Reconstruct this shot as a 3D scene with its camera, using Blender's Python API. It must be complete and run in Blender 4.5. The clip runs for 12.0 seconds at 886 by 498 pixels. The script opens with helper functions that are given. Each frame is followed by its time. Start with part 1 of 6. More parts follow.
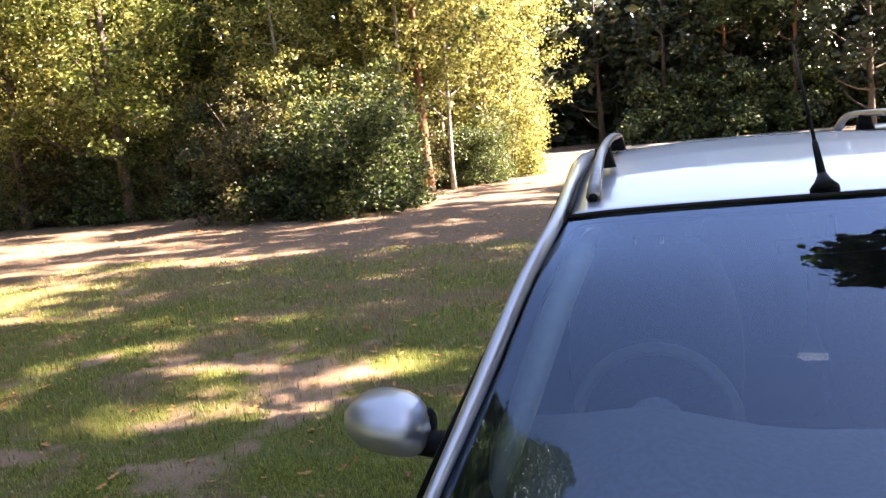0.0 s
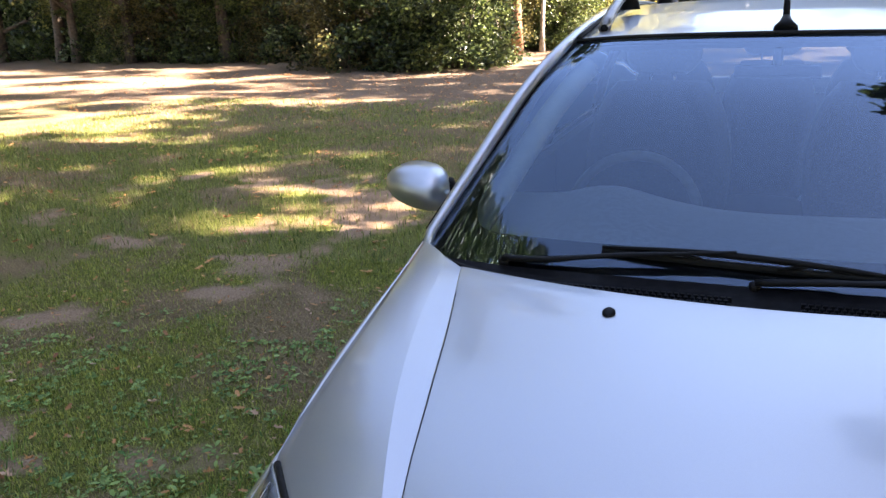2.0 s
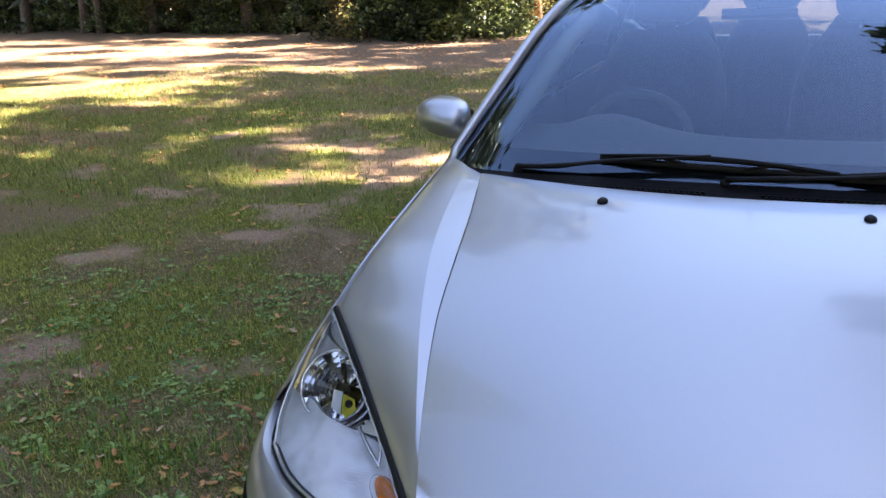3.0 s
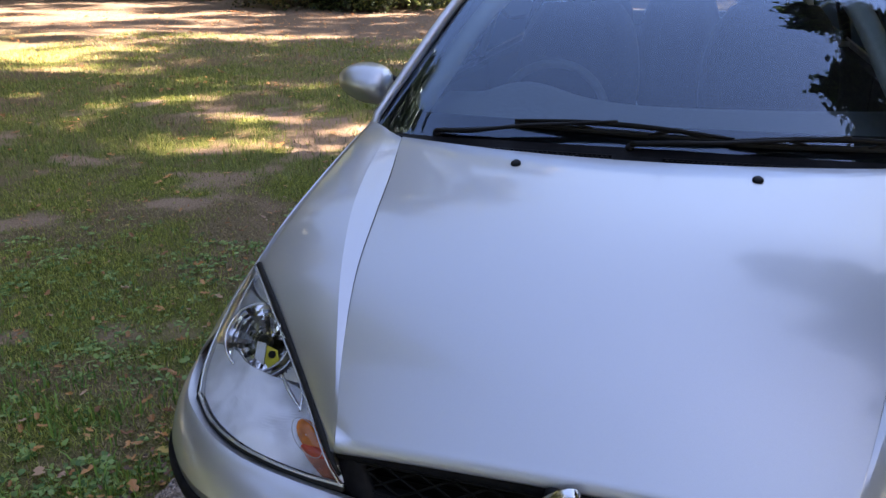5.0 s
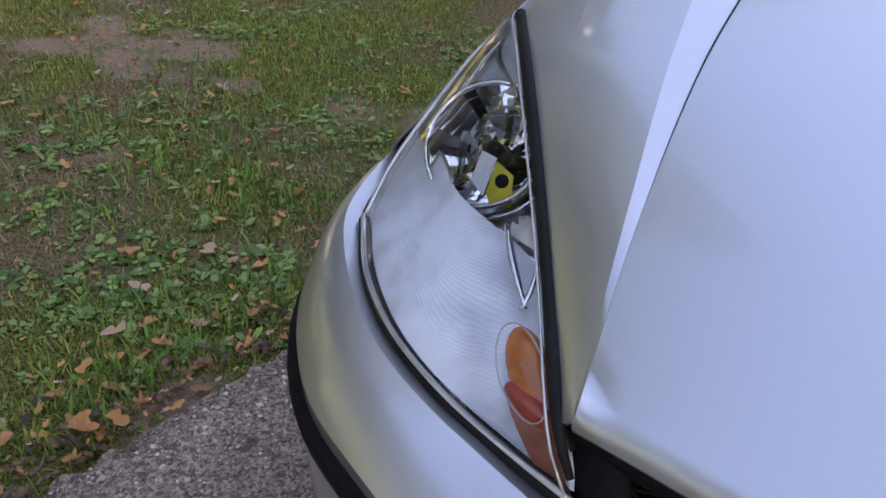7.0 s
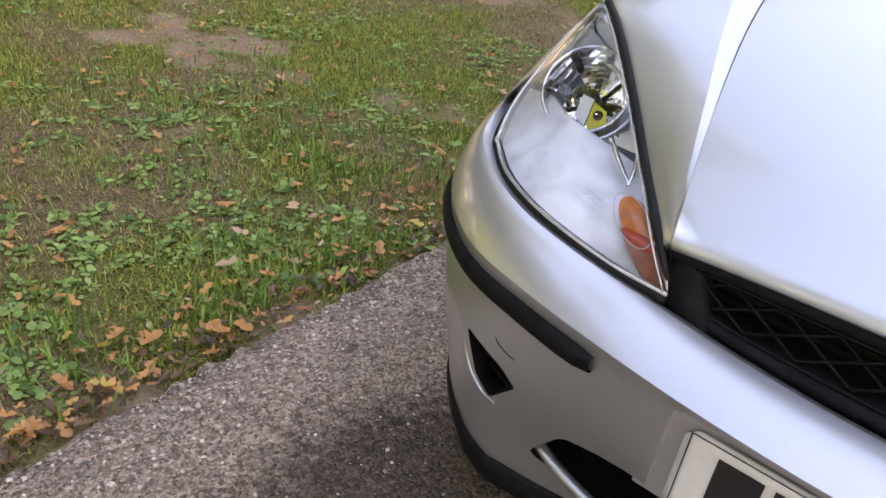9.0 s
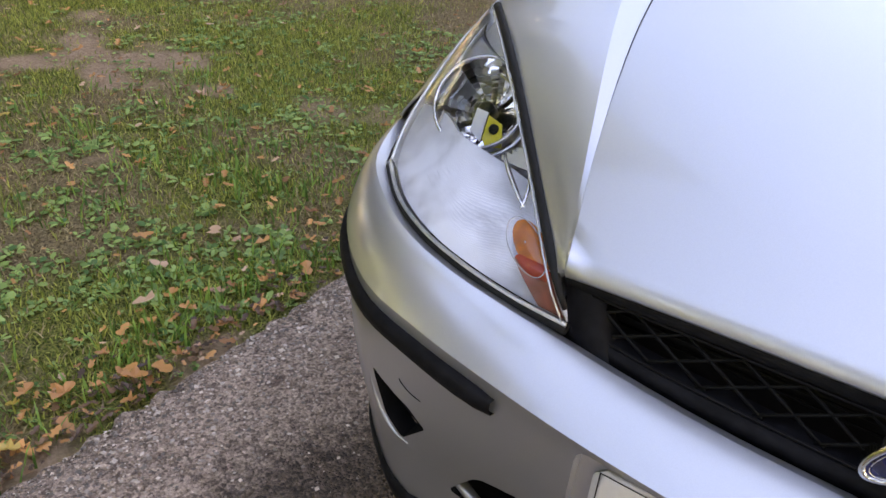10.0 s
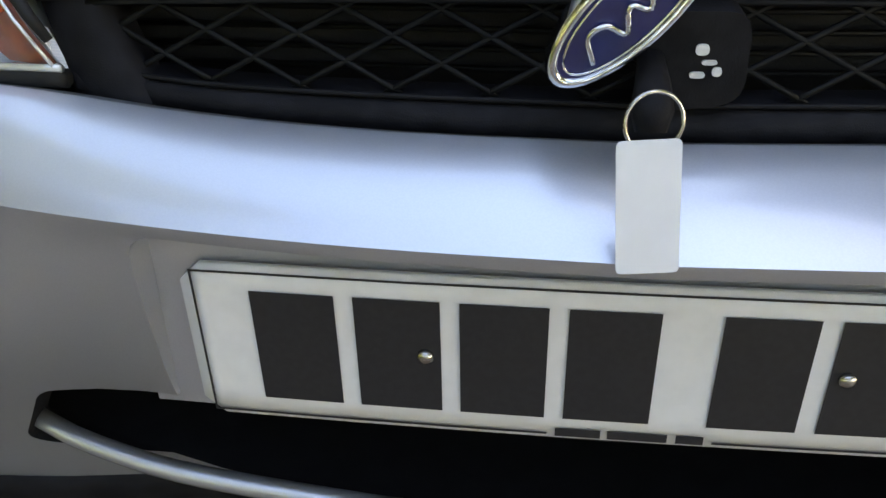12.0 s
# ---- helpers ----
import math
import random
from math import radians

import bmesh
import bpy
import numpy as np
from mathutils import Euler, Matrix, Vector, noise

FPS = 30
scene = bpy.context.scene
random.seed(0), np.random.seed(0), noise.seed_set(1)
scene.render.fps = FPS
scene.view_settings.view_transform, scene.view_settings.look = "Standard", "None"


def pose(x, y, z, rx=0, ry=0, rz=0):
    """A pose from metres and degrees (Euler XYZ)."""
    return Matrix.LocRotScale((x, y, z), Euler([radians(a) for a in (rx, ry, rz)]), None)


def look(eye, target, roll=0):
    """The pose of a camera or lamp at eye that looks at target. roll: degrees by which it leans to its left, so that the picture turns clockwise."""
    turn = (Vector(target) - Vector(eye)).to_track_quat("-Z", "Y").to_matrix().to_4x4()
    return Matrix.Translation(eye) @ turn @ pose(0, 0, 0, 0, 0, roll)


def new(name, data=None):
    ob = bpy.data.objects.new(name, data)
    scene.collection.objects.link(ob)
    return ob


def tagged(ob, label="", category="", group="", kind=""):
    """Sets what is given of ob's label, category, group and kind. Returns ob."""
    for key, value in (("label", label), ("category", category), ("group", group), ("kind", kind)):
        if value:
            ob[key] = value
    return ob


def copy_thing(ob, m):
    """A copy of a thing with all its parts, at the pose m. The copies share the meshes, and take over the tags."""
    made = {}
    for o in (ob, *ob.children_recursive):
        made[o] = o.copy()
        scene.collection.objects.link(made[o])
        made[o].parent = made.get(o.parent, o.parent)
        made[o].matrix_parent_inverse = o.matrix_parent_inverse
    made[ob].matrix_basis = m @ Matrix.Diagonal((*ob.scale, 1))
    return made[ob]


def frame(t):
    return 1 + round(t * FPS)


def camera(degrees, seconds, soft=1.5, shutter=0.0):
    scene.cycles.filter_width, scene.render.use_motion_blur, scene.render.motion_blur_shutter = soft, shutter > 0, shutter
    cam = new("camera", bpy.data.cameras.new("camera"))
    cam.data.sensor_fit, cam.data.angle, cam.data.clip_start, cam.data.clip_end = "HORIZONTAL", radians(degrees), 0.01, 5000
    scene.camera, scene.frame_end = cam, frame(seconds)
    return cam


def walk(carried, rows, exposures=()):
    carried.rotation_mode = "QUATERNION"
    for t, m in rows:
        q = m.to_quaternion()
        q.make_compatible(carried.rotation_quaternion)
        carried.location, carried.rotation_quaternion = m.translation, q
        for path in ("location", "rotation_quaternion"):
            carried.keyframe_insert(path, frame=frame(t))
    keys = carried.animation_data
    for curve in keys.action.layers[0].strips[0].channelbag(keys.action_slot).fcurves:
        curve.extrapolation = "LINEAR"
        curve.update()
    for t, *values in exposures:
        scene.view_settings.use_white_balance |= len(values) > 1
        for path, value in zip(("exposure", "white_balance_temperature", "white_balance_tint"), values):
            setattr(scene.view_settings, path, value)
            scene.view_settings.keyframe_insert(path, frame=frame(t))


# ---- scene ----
cam = camera(56.7, 12.0)
PATH = [
    (0, (-0.33, 0.026, 1.537), (-0.838, 1.94, 1.258), -5.6),
    (0.5, (-0.312, 0.045, 1.491), (-0.771, 1.958, 1.127), -6.3),
    (1, (-0.298, -0.045, 1.468), (-0.712, 1.862, 1.031), -4.4),
    (1.5, (-0.256, -0.22, 1.436), (-0.767, 1.636, 0.895), -2.5),
    (2, (-0.036, -0.469, 1.445), (-0.731, 1.314, 0.864), -2.1),
    (2.5, (0.027, -0.662, 1.4), (-0.707, 1.097, 0.794), -2.7),
    (2.7, (0.059, -0.762, 1.392), (-0.678, 0.989, 0.768), -2.5),
    (4.3, (0.099, -0.86, 1.374), (-0.556, 0.906, 0.702), 0.3),
    (4.5, (0.109, -0.862, 1.384), (-0.507, 0.911, 0.694), -0.3),
    (5, (0.124, -0.877, 1.381), (-0.438, 0.909, 0.679), -0.5),
    (5.5, (0.087, -0.854, 1.358), (-0.5, 0.913, 0.627), 0.1),
    (6, (-0.021, -0.618, 1.252), (-0.733, 1.083, 0.478), 3.4),
    (6.5, (-0.138, -0.311, 1.093), (-1.017, 1.245, 0.196), 7.9),
    (7, (-0.193, -0.287, 1.046), (-1.206, 1.055, -0.036), 5.0),
    (7.2, (-0.184, -0.284, 1.07), (-1.186, 1.05, -0.033), 4.9),
    (8.8, (-0.106, -0.665, 1.082), (-1.071, 0.756, 0.058), 7.7),
    (9, (-0.108, -0.689, 1.077), (-1.096, 0.712, 0.046), 7.8),
    (9.5, (-0.106, -0.594, 1.091), (-1.073, 0.813, 0.049), 6.7),
    (10, (-0.088, -0.566, 1.103), (-1.001, 0.868, 0.05), 4.2),
    (10.5, (-0.057, -0.581, 1.1), (-0.941, 0.859, 0.03), 1.9),
    (11, (-0.082, -0.54, 1.054), (-0.888, 0.926, -0.042), 0.9),
    (11.5, (-0.067, -0.428, 0.906), (-0.555, 1.193, -0.159), -1.1),
    (11.8, (-0.07, -0.388, 0.819), (-0.378, 1.271, -0.254), -1.4),
    (12, (-0.057, -0.356, 0.769), (-0.277, 1.297, -0.334), -1.8),
]
walk(cam, [(t, look(eye, target, roll)) for t, eye, target, roll in PATH],
     exposures=[(0, 3.75, 7600, 25), (0.5, 3.68, 7400, 24), (1, 3.9, 7700, 23), (1.5, 4.2, 8400, 23), (2, 3.95, 7500, 22), (2.5, 3.92, 7500, 22), (4.5, 3.7, 7300, 24), (5.0, 3.65, 7400, 25), (5.5, 3.8, 7300, 25), (6, 3.9, 7400, 24), (6.5, 3.9, 7500, 25), (7.2, 4.1, 8300, 28),
                (8.8, 4.75, 10200, 26), (9.6, 4.68, 10000, 26), (10.5, 4.4, 9000, 25), (11, 4.35, 8500, 24), (11.5, 4.3, 7900, 21), (11.8, 4.15, 7900, 19), (12, 4.7, 8600, 15)])

# ---------------------------------------------------------------- light
SUN_AZ, SUN_EL = 12.0, 39.0          # degrees from +x towards +y, degrees up
world = bpy.data.worlds.new("daylight")
scene.world = world
world.use_nodes = True
wn = world.node_tree
sky = wn.nodes.new("ShaderNodeTexSky")
sky.sky_type = "NISHITA"
sky.sun_disc = False
sky.dust_density = 0.6
sky.sun_elevation = radians(SUN_EL)
sky.sun_rotation = radians(90 - SUN_AZ)
wn.nodes["Background"].inputs["Strength"].default_value = 0.05
wn.links.new(sky.outputs["Color"], wn.nodes["Background"].inputs["Color"])
sun = new("sun", bpy.data.lights.new("sun", "SUN"))
sun.data.energy, sun.data.angle, sun.data.color = 5.0, radians(0.53), (1.0, 0.93, 0.82)
sx, sy = math.cos(radians(SUN_AZ)), math.sin(radians(SUN_AZ))
sun.matrix_world = look((20 * sx, 20 * sy, 20 * math.tan(radians(SUN_EL))), (0, 0, 0))


# ---------------------------------------------------------------- materials
def mat(name, color, rough=0.5, metal=0.0, coat=0.0, coat_rough=0.05, spec=0.5,
        var=0.0, scale=20.0, bump=0.0, bump_scale=200.0, second=None, blend=(0.4, 0.6), emit=None):
    """Principled material: base colour mixed with a second one by noise, fine bump."""
    m = bpy.data.materials.new(name)
    m.use_nodes = True
    nt = m.node_tree
    b = nt.nodes["Principled BSDF"]
    b.inputs["Base Color"].default_value = (*color, 1)
    b.inputs["Roughness"].default_value = rough
    b.inputs["Metallic"].default_value = metal
    b.inputs["Coat Weight"].default_value = coat
    b.inputs["Coat Roughness"].default_value = coat_rough
    b.inputs["Specular IOR Level"].default_value = spec
    tc = nt.nodes.new("ShaderNodeTexCoord")
    if second is not None or var > 0:
        n = nt.nodes.new("ShaderNodeTexNoise")
        n.inputs["Scale"].default_value = scale
        n.inputs["Detail"].default_value = 6
        nt.links.new(tc.outputs["Object"], n.inputs["Vector"])
        r = nt.nodes.new("ShaderNodeMapRange")
        r.inputs["From Min"].default_value, r.inputs["From Max"].default_value = blend
        nt.links.new(n.outputs["Fac"], r.inputs["Value"])
        mix = nt.nodes.new("ShaderNodeMix")
        mix.data_type = "RGBA"
        c2 = second if second is not None else tuple(max(0, c * (1 - var)) for c in color)
        mix.inputs["A"].default_value = (*color, 1)
        mix.inputs["B"].default_value = (*c2, 1)
        nt.links.new(r.outputs["Result"], mix.inputs["Factor"])
        nt.links.new(mix.outputs["Result"], b.inputs["Base Color"])
    if bump > 0:
        n2 = nt.nodes.new("ShaderNodeTexNoise")
        n2.inputs["Scale"].default_value = bump_scale
        n2.inputs["Detail"].default_value = 4
        nt.links.new(tc.outputs["Object"], n2.inputs["Vector"])
        bp = nt.nodes.new("ShaderNodeBump")
        bp.inputs["Strength"].default_value = bump
        bp.inputs["Distance"].default_value = 0.002
        nt.links.new(n2.outputs["Fac"], bp.inputs["Height"])
        nt.links.new(bp.outputs["Normal"], b.inputs["Normal"])
    return m


def glass(name, tint, ior=1.5, rough=0.0, milky=0.0, bump=0.0, bump_scale=300.0, sheen=(1, 1, 1)):
    """Thin clear sheet: see-through, with a Fresnel-weighted gloss."""
    m = bpy.data.materials.new(name)
    m.use_nodes = True
    nt = m.node_tree
    nt.nodes.remove(nt.nodes["Principled BSDF"])
    out = nt.nodes["Material Output"]
    tr = nt.nodes.new("ShaderNodeBsdfTransparent")
    tr.inputs["Color"].default_value = (*tint, 1)
    gl = nt.nodes.new("ShaderNodeBsdfGlossy")
    gl.inputs["Roughness"].default_value = rough
    gl.inputs["Color"].default_value = (*sheen, 1)
    fr = nt.nodes.new("ShaderNodeFresnel")
    fr.inputs["IOR"].default_value = ior
    mx = nt.nodes.new("ShaderNodeMixShader")
    # both faces of the sheet: 2F / (1 + F)
    one = nt.nodes.new("ShaderNodeMath")
    one.operation = "ADD"
    one.inputs[1].default_value = 1.0
    nt.links.new(fr.outputs["Fac"], one.inputs[0])
    two = nt.nodes.new("ShaderNodeMath")
    two.operation = "MULTIPLY"
    two.inputs[1].default_value = 2.0
    nt.links.new(fr.outputs["Fac"], two.inputs[0])
    div = nt.nodes.new("ShaderNodeMath")
    div.operation = "DIVIDE"
    nt.links.new(two.outputs["Value"], div.inputs[0])
    nt.links.new(one.outputs["Value"], div.inputs[1])
    nt.links.new(div.outputs["Value"], mx.inputs["Fac"])
    nt.links.new(tr.outputs["BSDF"], mx.inputs[1])
    nt.links.new(gl.outputs["BSDF"], mx.inputs[2])
    last = mx.outputs["Shader"]
    if bump > 0:
        tc = nt.nodes.new("ShaderNodeTexCoord")
        wv = nt.nodes.new("ShaderNodeTexWave")
        wv.inputs["Scale"].default_value = bump_scale
        wv.bands_direction = "Z"
        nt.links.new(tc.outputs["Object"], wv.inputs["Vector"])
        bp = nt.nodes.new("ShaderNodeBump")
        bp.inputs["Strength"].default_value = bump
        bp.inputs["Distance"].default_value = 0.001
        nt.links.new(wv.outputs["Fac"], bp.inputs["Height"])
        nt.links.new(bp.outputs["Normal"], gl.inputs["Normal"])
    if milky > 0:
        df = nt.nodes.new("ShaderNodeBsdfDiffuse")
        df.inputs["Color"].default_value = (0.75, 0.76, 0.8, 1)
        m2 = nt.nodes.new("ShaderNodeMixShader")
        m2.inputs["Fac"].default_value = milky
        nt.links.new(last, m2.inputs[1])
        nt.links.new(df.outputs["BSDF"], m2.inputs[2])
        last = m2.outputs["Shader"]
    nt.links.new(last, out.inputs["Surface"])
    return m


PAINT = mat("silver_paint", (0.495, 0.515, 0.555), 0.38, 0.8, 0.8, 0.07, var=0.04, scale=900, bump=0.03, bump_scale=1500)
PAINT.node_tree.nodes["Principled BSDF"].inputs["Coat IOR"].default_value = 1.6
BLACK = mat("black_plastic", (0.010, 0.010, 0.012), 0.6, spec=0.10, var=0.4, scale=60, bump=0.15, bump_scale=900)
SATIN = mat("satin_black_plastic", (0.009, 0.009, 0.010), 0.42, spec=0.09, var=0.3, scale=40)
RUBBER = mat("rubber", (0.010, 0.010, 0.010), 0.7, spec=0.25, var=0.3, scale=50, bump=0.2, bump_scale=600)
CHROME = mat("chrome", (0.75, 0.75, 0.76), 0.08, 1.0, var=0.05, scale=300)
STEEL = mat("steel", (0.5, 0.48, 0.44), 0.25, 1.0, var=0.2, scale=200)
ALLOY = mat("alloy_rim", (0.5, 0.5, 0.52), 0.35, 0.8, var=0.1, scale=30)
TYRE = mat("tyre_rubber", (0.02, 0.02, 0.02), 0.8, var=0.4, scale=30, bump=0.3, bump_scale=300)
GLASS = glass("tinted_glass", (0.76, 0.84, 0.82), 1.63, milky=0.004, sheen=(0.55, 0.74, 1.0))
DARKGLASS = glass("dark_rear_glass", (0.20, 0.23, 0.23), 1.6)
LENS = glass("clear_lens", (0.95, 0.96, 0.97), 1.5)
RIBBED = glass("ribbed_lens", (0.95, 0.96, 0.98), 1.18, rough=0.05, milky=0.02, bump=0.3, bump_scale=220)
REFLECT = mat("mirror_reflector", (0.94, 0.94, 0.95), 0.06, 1.0, var=0.03, scale=60)
HOUSING = mat("lamp_housing", (0.92, 0.93, 0.95), 0.22, 0.55, var=0.15, scale=30)
AMBER = mat("amber_plastic", (0.66, 0.17, 0.010), 0.2, spec=0.6, var=0.3, scale=60)
REDBROWN = mat("red_brown_plastic", (0.30, 0.075, 0.042), 0.3, var=0.3, scale=60)
BLUE = mat("blue_enamel", (0.012, 0.016, 0.09), 0.15, 0.0, 1.0, var=0.2, scale=80)
WHITE = mat("white_plate", (0.62, 0.62, 0.63), 0.35, var=0.05, scale=60)
CARD = mat("white_card", (0.62, 0.64, 0.69), 0.5, var=0.05, scale=40)
INK = mat("black_ink", (0.012, 0.012, 0.015), 0.5, var=0.3, scale=200)
ICON = mat("white_print", (0.6, 0.6, 0.6), 0.5, var=0.1, scale=300)
FABRIC = mat("grey_fabric", (0.045, 0.047, 0.055), 0.9, var=0.3, scale=200, bump=0.4, bump_scale=800)
DASH = mat("dashboard_plastic", (0.20, 0.21, 0.235), 0.65, var=0.15, scale=100)
TRIMPALE = mat("pale_pillar_trim", (0.42, 0.45, 0.43), 0.7, var=0.1, scale=60)
TRIMGREY = mat("pillar_trim", (0.10, 0.105, 0.11), 0.7, var=0.1, scale=60)
MESHBAR = mat("grille_mesh_plastic", (0.006, 0.0065, 0.007), 0.5, spec=0.12, var=0.3, scale=60)
VOID = mat("inlet_black_plastic", (0.007, 0.007, 0.008), 0.7, spec=0.12, var=0.3, scale=40)
REDLENS = mat("red_lens", (0.35, 0.01, 0.01), 0.15, var=0.2, scale=40)


# ---------------------------------------------------------------- tools
def cr(knots, n):
    """n points at even steps along a Catmull-Rom curve through the knots."""
    k = [Vector(p) for p in knots]
    k = [2 * k[0] - k[1]] + k + [2 * k[-1] - k[-2]]
    fine = []
    for i in range(len(k) - 3):
        a, b, c, d = k[i:i + 4]
        for j in range(24):
            s = j / 24
            fine.append(0.5 * (2 * b + (c - a) * s + (2 * a - 5 * b + 4 * c - d) * s * s + (3 * b - a - 3 * c + d) * s ** 3))
    fine.append(k[-2])
    d = [0.0]
    for a, b in zip(fine, fine[1:]):
        d.append(d[-1] + (b - a).length)
    out, i = [], 0
    for m in range(n):
        w = d[-1] * m / (n - 1)
        while i < len(d) - 2 and d[i + 1] < w:
            i += 1
        f = (w - d[i]) / max(1e-9, d[i + 1] - d[i])
        out.append(fine[i].lerp(fine[i + 1], min(1, max(0, f))))
    return out


def lin(xs, ys, x):
    return float(np.interp(x, xs, ys))


def grid(rows, bm=None, close=False):
    """A bmesh sheet through rows of points."""
    bm = bm or bmesh.new()
    vs = [[bm.verts.new(p) for p in row] for row in rows]
    for a, b in zip(vs, vs[1:]):
        n = len(a)
        for i in range(n if close else n - 1):
            j = (i + 1) % n
            quad = [a[i], a[j], b[j], b[i]]
            try:
                bm.faces.new(quad)
            except ValueError:
                pass
    return bm


def orient(bm, inside=(0, 2.0, 0.6)):
    """Turn the faces of a sheet away from a point inside."""
    bmesh.ops.remove_doubles(bm, verts=bm.verts, dist=1e-5)
    bmesh.ops.recalc_face_normals(bm, faces=bm.faces)
    bm.normal_update()
    c = Vector(inside)
    score = sum((f.calc_center_median() - c).dot(f.normal) * f.calc_area() for f in bm.faces)
    if score < 0:
        bmesh.ops.reverse_faces(bm, faces=bm.faces)
    return bm


def link(name, bm, material, parent=None, smooth=True):
    me = bpy.data.meshes.new(name)
    bm.to_mesh(me)
    bm.free()
    for p in me.polygons:
        p.use_smooth = smooth
    mats = material if isinstance(material, (list, tuple)) else [material]
    for m in mats:
        me.materials.append(m)
    ob = new(name, me)
    if parent is not None:
        ob.parent = parent
    return ob


def part(name, bm, material, parent, label="", smooth=True):
    ob = link(name, bm, material, parent, smooth)
    if label:
        tagged(ob, label=label)
    return ob


def thick(ob, t, offset=-1.0):
    m = ob.modifiers.new("thickness", "SOLIDIFY")
    m.thickness, m.offset = t, offset
    return ob


def tube(points, radius, sides=8, bm=None, flat=1.0, cap=True, up=(0, 0, 1)):
    """A swept tube; radius may be a list; flat squeezes it along its own 'up'."""
    bm = bm or bmesh.new()
    pts = [Vector(p) for p in points]
    rows = []
    for i, p in enumerate(pts):
        t = (pts[min(i + 1, len(pts) - 1)] - pts[max(i - 1, 0)]).normalized()
        a = t.cross(Vector(up))
        if a.length < 1e-4:
            a = t.cross(Vector((1, 0, 0)))
        a.normalize()
        b = a.cross(t)
        r = radius[i] if isinstance(radius, (list, tuple)) else radius
        rows.append([p + r * (math.cos(2 * math.pi * k / sides) * a + flat * math.sin(2 * math.pi * k / sides) * b) for k in range(sides)])
    vs = [[bm.verts.new(q) for q in row] for row in rows]
    for a, b in zip(vs, vs[1:]):
        for k in range(sides):
            bm.faces.new([a[k], a[(k + 1) % sides], b[(k + 1) % sides], b[k]])
    if cap:
        bm.faces.new(vs[0][::-1])
        bm.faces.new(vs[-1])
    return bm


def box(lo, hi, bm=None, m=None):
    bm = bm or bmesh.new()
    (x0, y0, z0), (x1, y1, z1) = lo, hi
    c = [Vector(p) for p in ((x0, y0, z0), (x1, y0, z0), (x1, y1, z0), (x0, y1, z0), (x0, y0, z1), (x1, y0, z1), (x1, y1, z1), (x0, y1, z1))]
    if m is not None:
        c = [m @ p for p in c]
    v = [bm.verts.new(p) for p in c]
    for q in ((3, 2, 1, 0), (4, 5, 6, 7), (0, 1, 5, 4), (1, 2, 6, 5), (2, 3, 7, 6), (3, 0, 4, 7)):
        bm.faces.new([v[i] for i in q])
    return bm


def flip(points):
    return [Vector((-p[0], p[1], p[2])) for p in points]


def prism(outline, y0, y1):
    """A closed outline in x, z pushed from y0 to y1."""
    bm = bmesh.new()
    a = [bm.verts.new((x, y0, z)) for x, z in outline]
    b = [bm.verts.new((x, y1, z)) for x, z in outline]
    n = len(a)
    bm.faces.new(a)
    bm.faces.new(b[::-1])
    for i in range(n):
        bm.faces.new([a[(i + 1) % n], a[i], b[i], b[(i + 1) % n]])
    bmesh.ops.recalc_face_normals(bm, faces=bm.faces)
    return bm


def rounded(pts, r, n=5):
    """Outline with its corners rounded to about r."""
    out = []
    k = len(pts)
    for i in range(k):
        p, a, b = Vector(pts[i]), Vector(pts[i - 1]), Vector(pts[(i + 1) % k])
        u, v = (a - p), (b - p)
        ru, rv = min(r, u.length * 0.45), min(r, v.length * 0.45)
        s, e = p + u.normalized() * ru, p + v.normalized() * rv
        for j in range(n + 1):
            t = j / n
            q = s * (1 - t) ** 2 + p * 2 * t * (1 - t) + e * t * t
            out.append((q.x, q.y))
    return out


def carve(ob, cutters):
    """Cut the prisms out of a mesh for good."""
    for bm in cutters:
        c = link("cutter", bm, INK)
        b = ob.modifiers.new("cut", "BOOLEAN")
        b.operation, b.object, b.solver = "DIFFERENCE", c, "EXACT"
        b.use_self = True
    bpy.context.view_layer.update()
    dg = bpy.context.evaluated_depsgraph_get()
    me = bpy.data.meshes.new_from_object(ob.evaluated_get(dg))
    for m in list(ob.modifiers):
        if m.type == "BOOLEAN":
            c = m.object
            ob.modifiers.remove(m)
            bpy.data.objects.remove(c)
        else:
            ob.modifiers.remove(m)
    ob.data = me
    return ob


# ================================================================ the car
def empty(name):
    ob = new(name)
    ob.empty_display_size = 0.2
    return ob


car = tagged(empty("car"), "parked silver metallic estate car with black trim on the drive", "car")

# main lines of one half of the body (x < 0), front to rear
CENTRE = [(0, 0.088, 0.660), (0, 0.215, 0.748), (0, 0.40, 0.826), (0, 0.59, 0.878), (0, 0.787, 0.908), (0, 0.942, 0.921)]
CREASE = [(-0.362, 0.100, 0.646), (-0.405, 0.239, 0.735), (-0.448, 0.408, 0.810), (-0.482, 0.594, 0.860), (-0.522, 0.787, 0.889), (-0.567, 0.975, 0.917), (-0.582, 1.035, 0.921)]
RIDGE = [(-0.365, 0.106, 0.646), (-0.421, 0.252, 0.7435), (-0.480, 0.414, 0.8165), (-0.536, 0.602, 0.8685), (-0.582, 0.804, 0.8990), (-0.613, 0.985, 0.9205), (-0.634, 1.075, 0.925)]
OUTER = [(-0.373, 0.107, 0.637), (-0.453, 0.200, 0.681), (-0.533, 0.287, 0.733), (-0.61, 0.369, 0.774), (-0.677, 0.452, 0.790), (-0.676, 0.589, 0.841), (-0.680, 0.777, 0.884), (-0.695, 0.985, 0.914), (-0.727, 1.185, 0.921)]
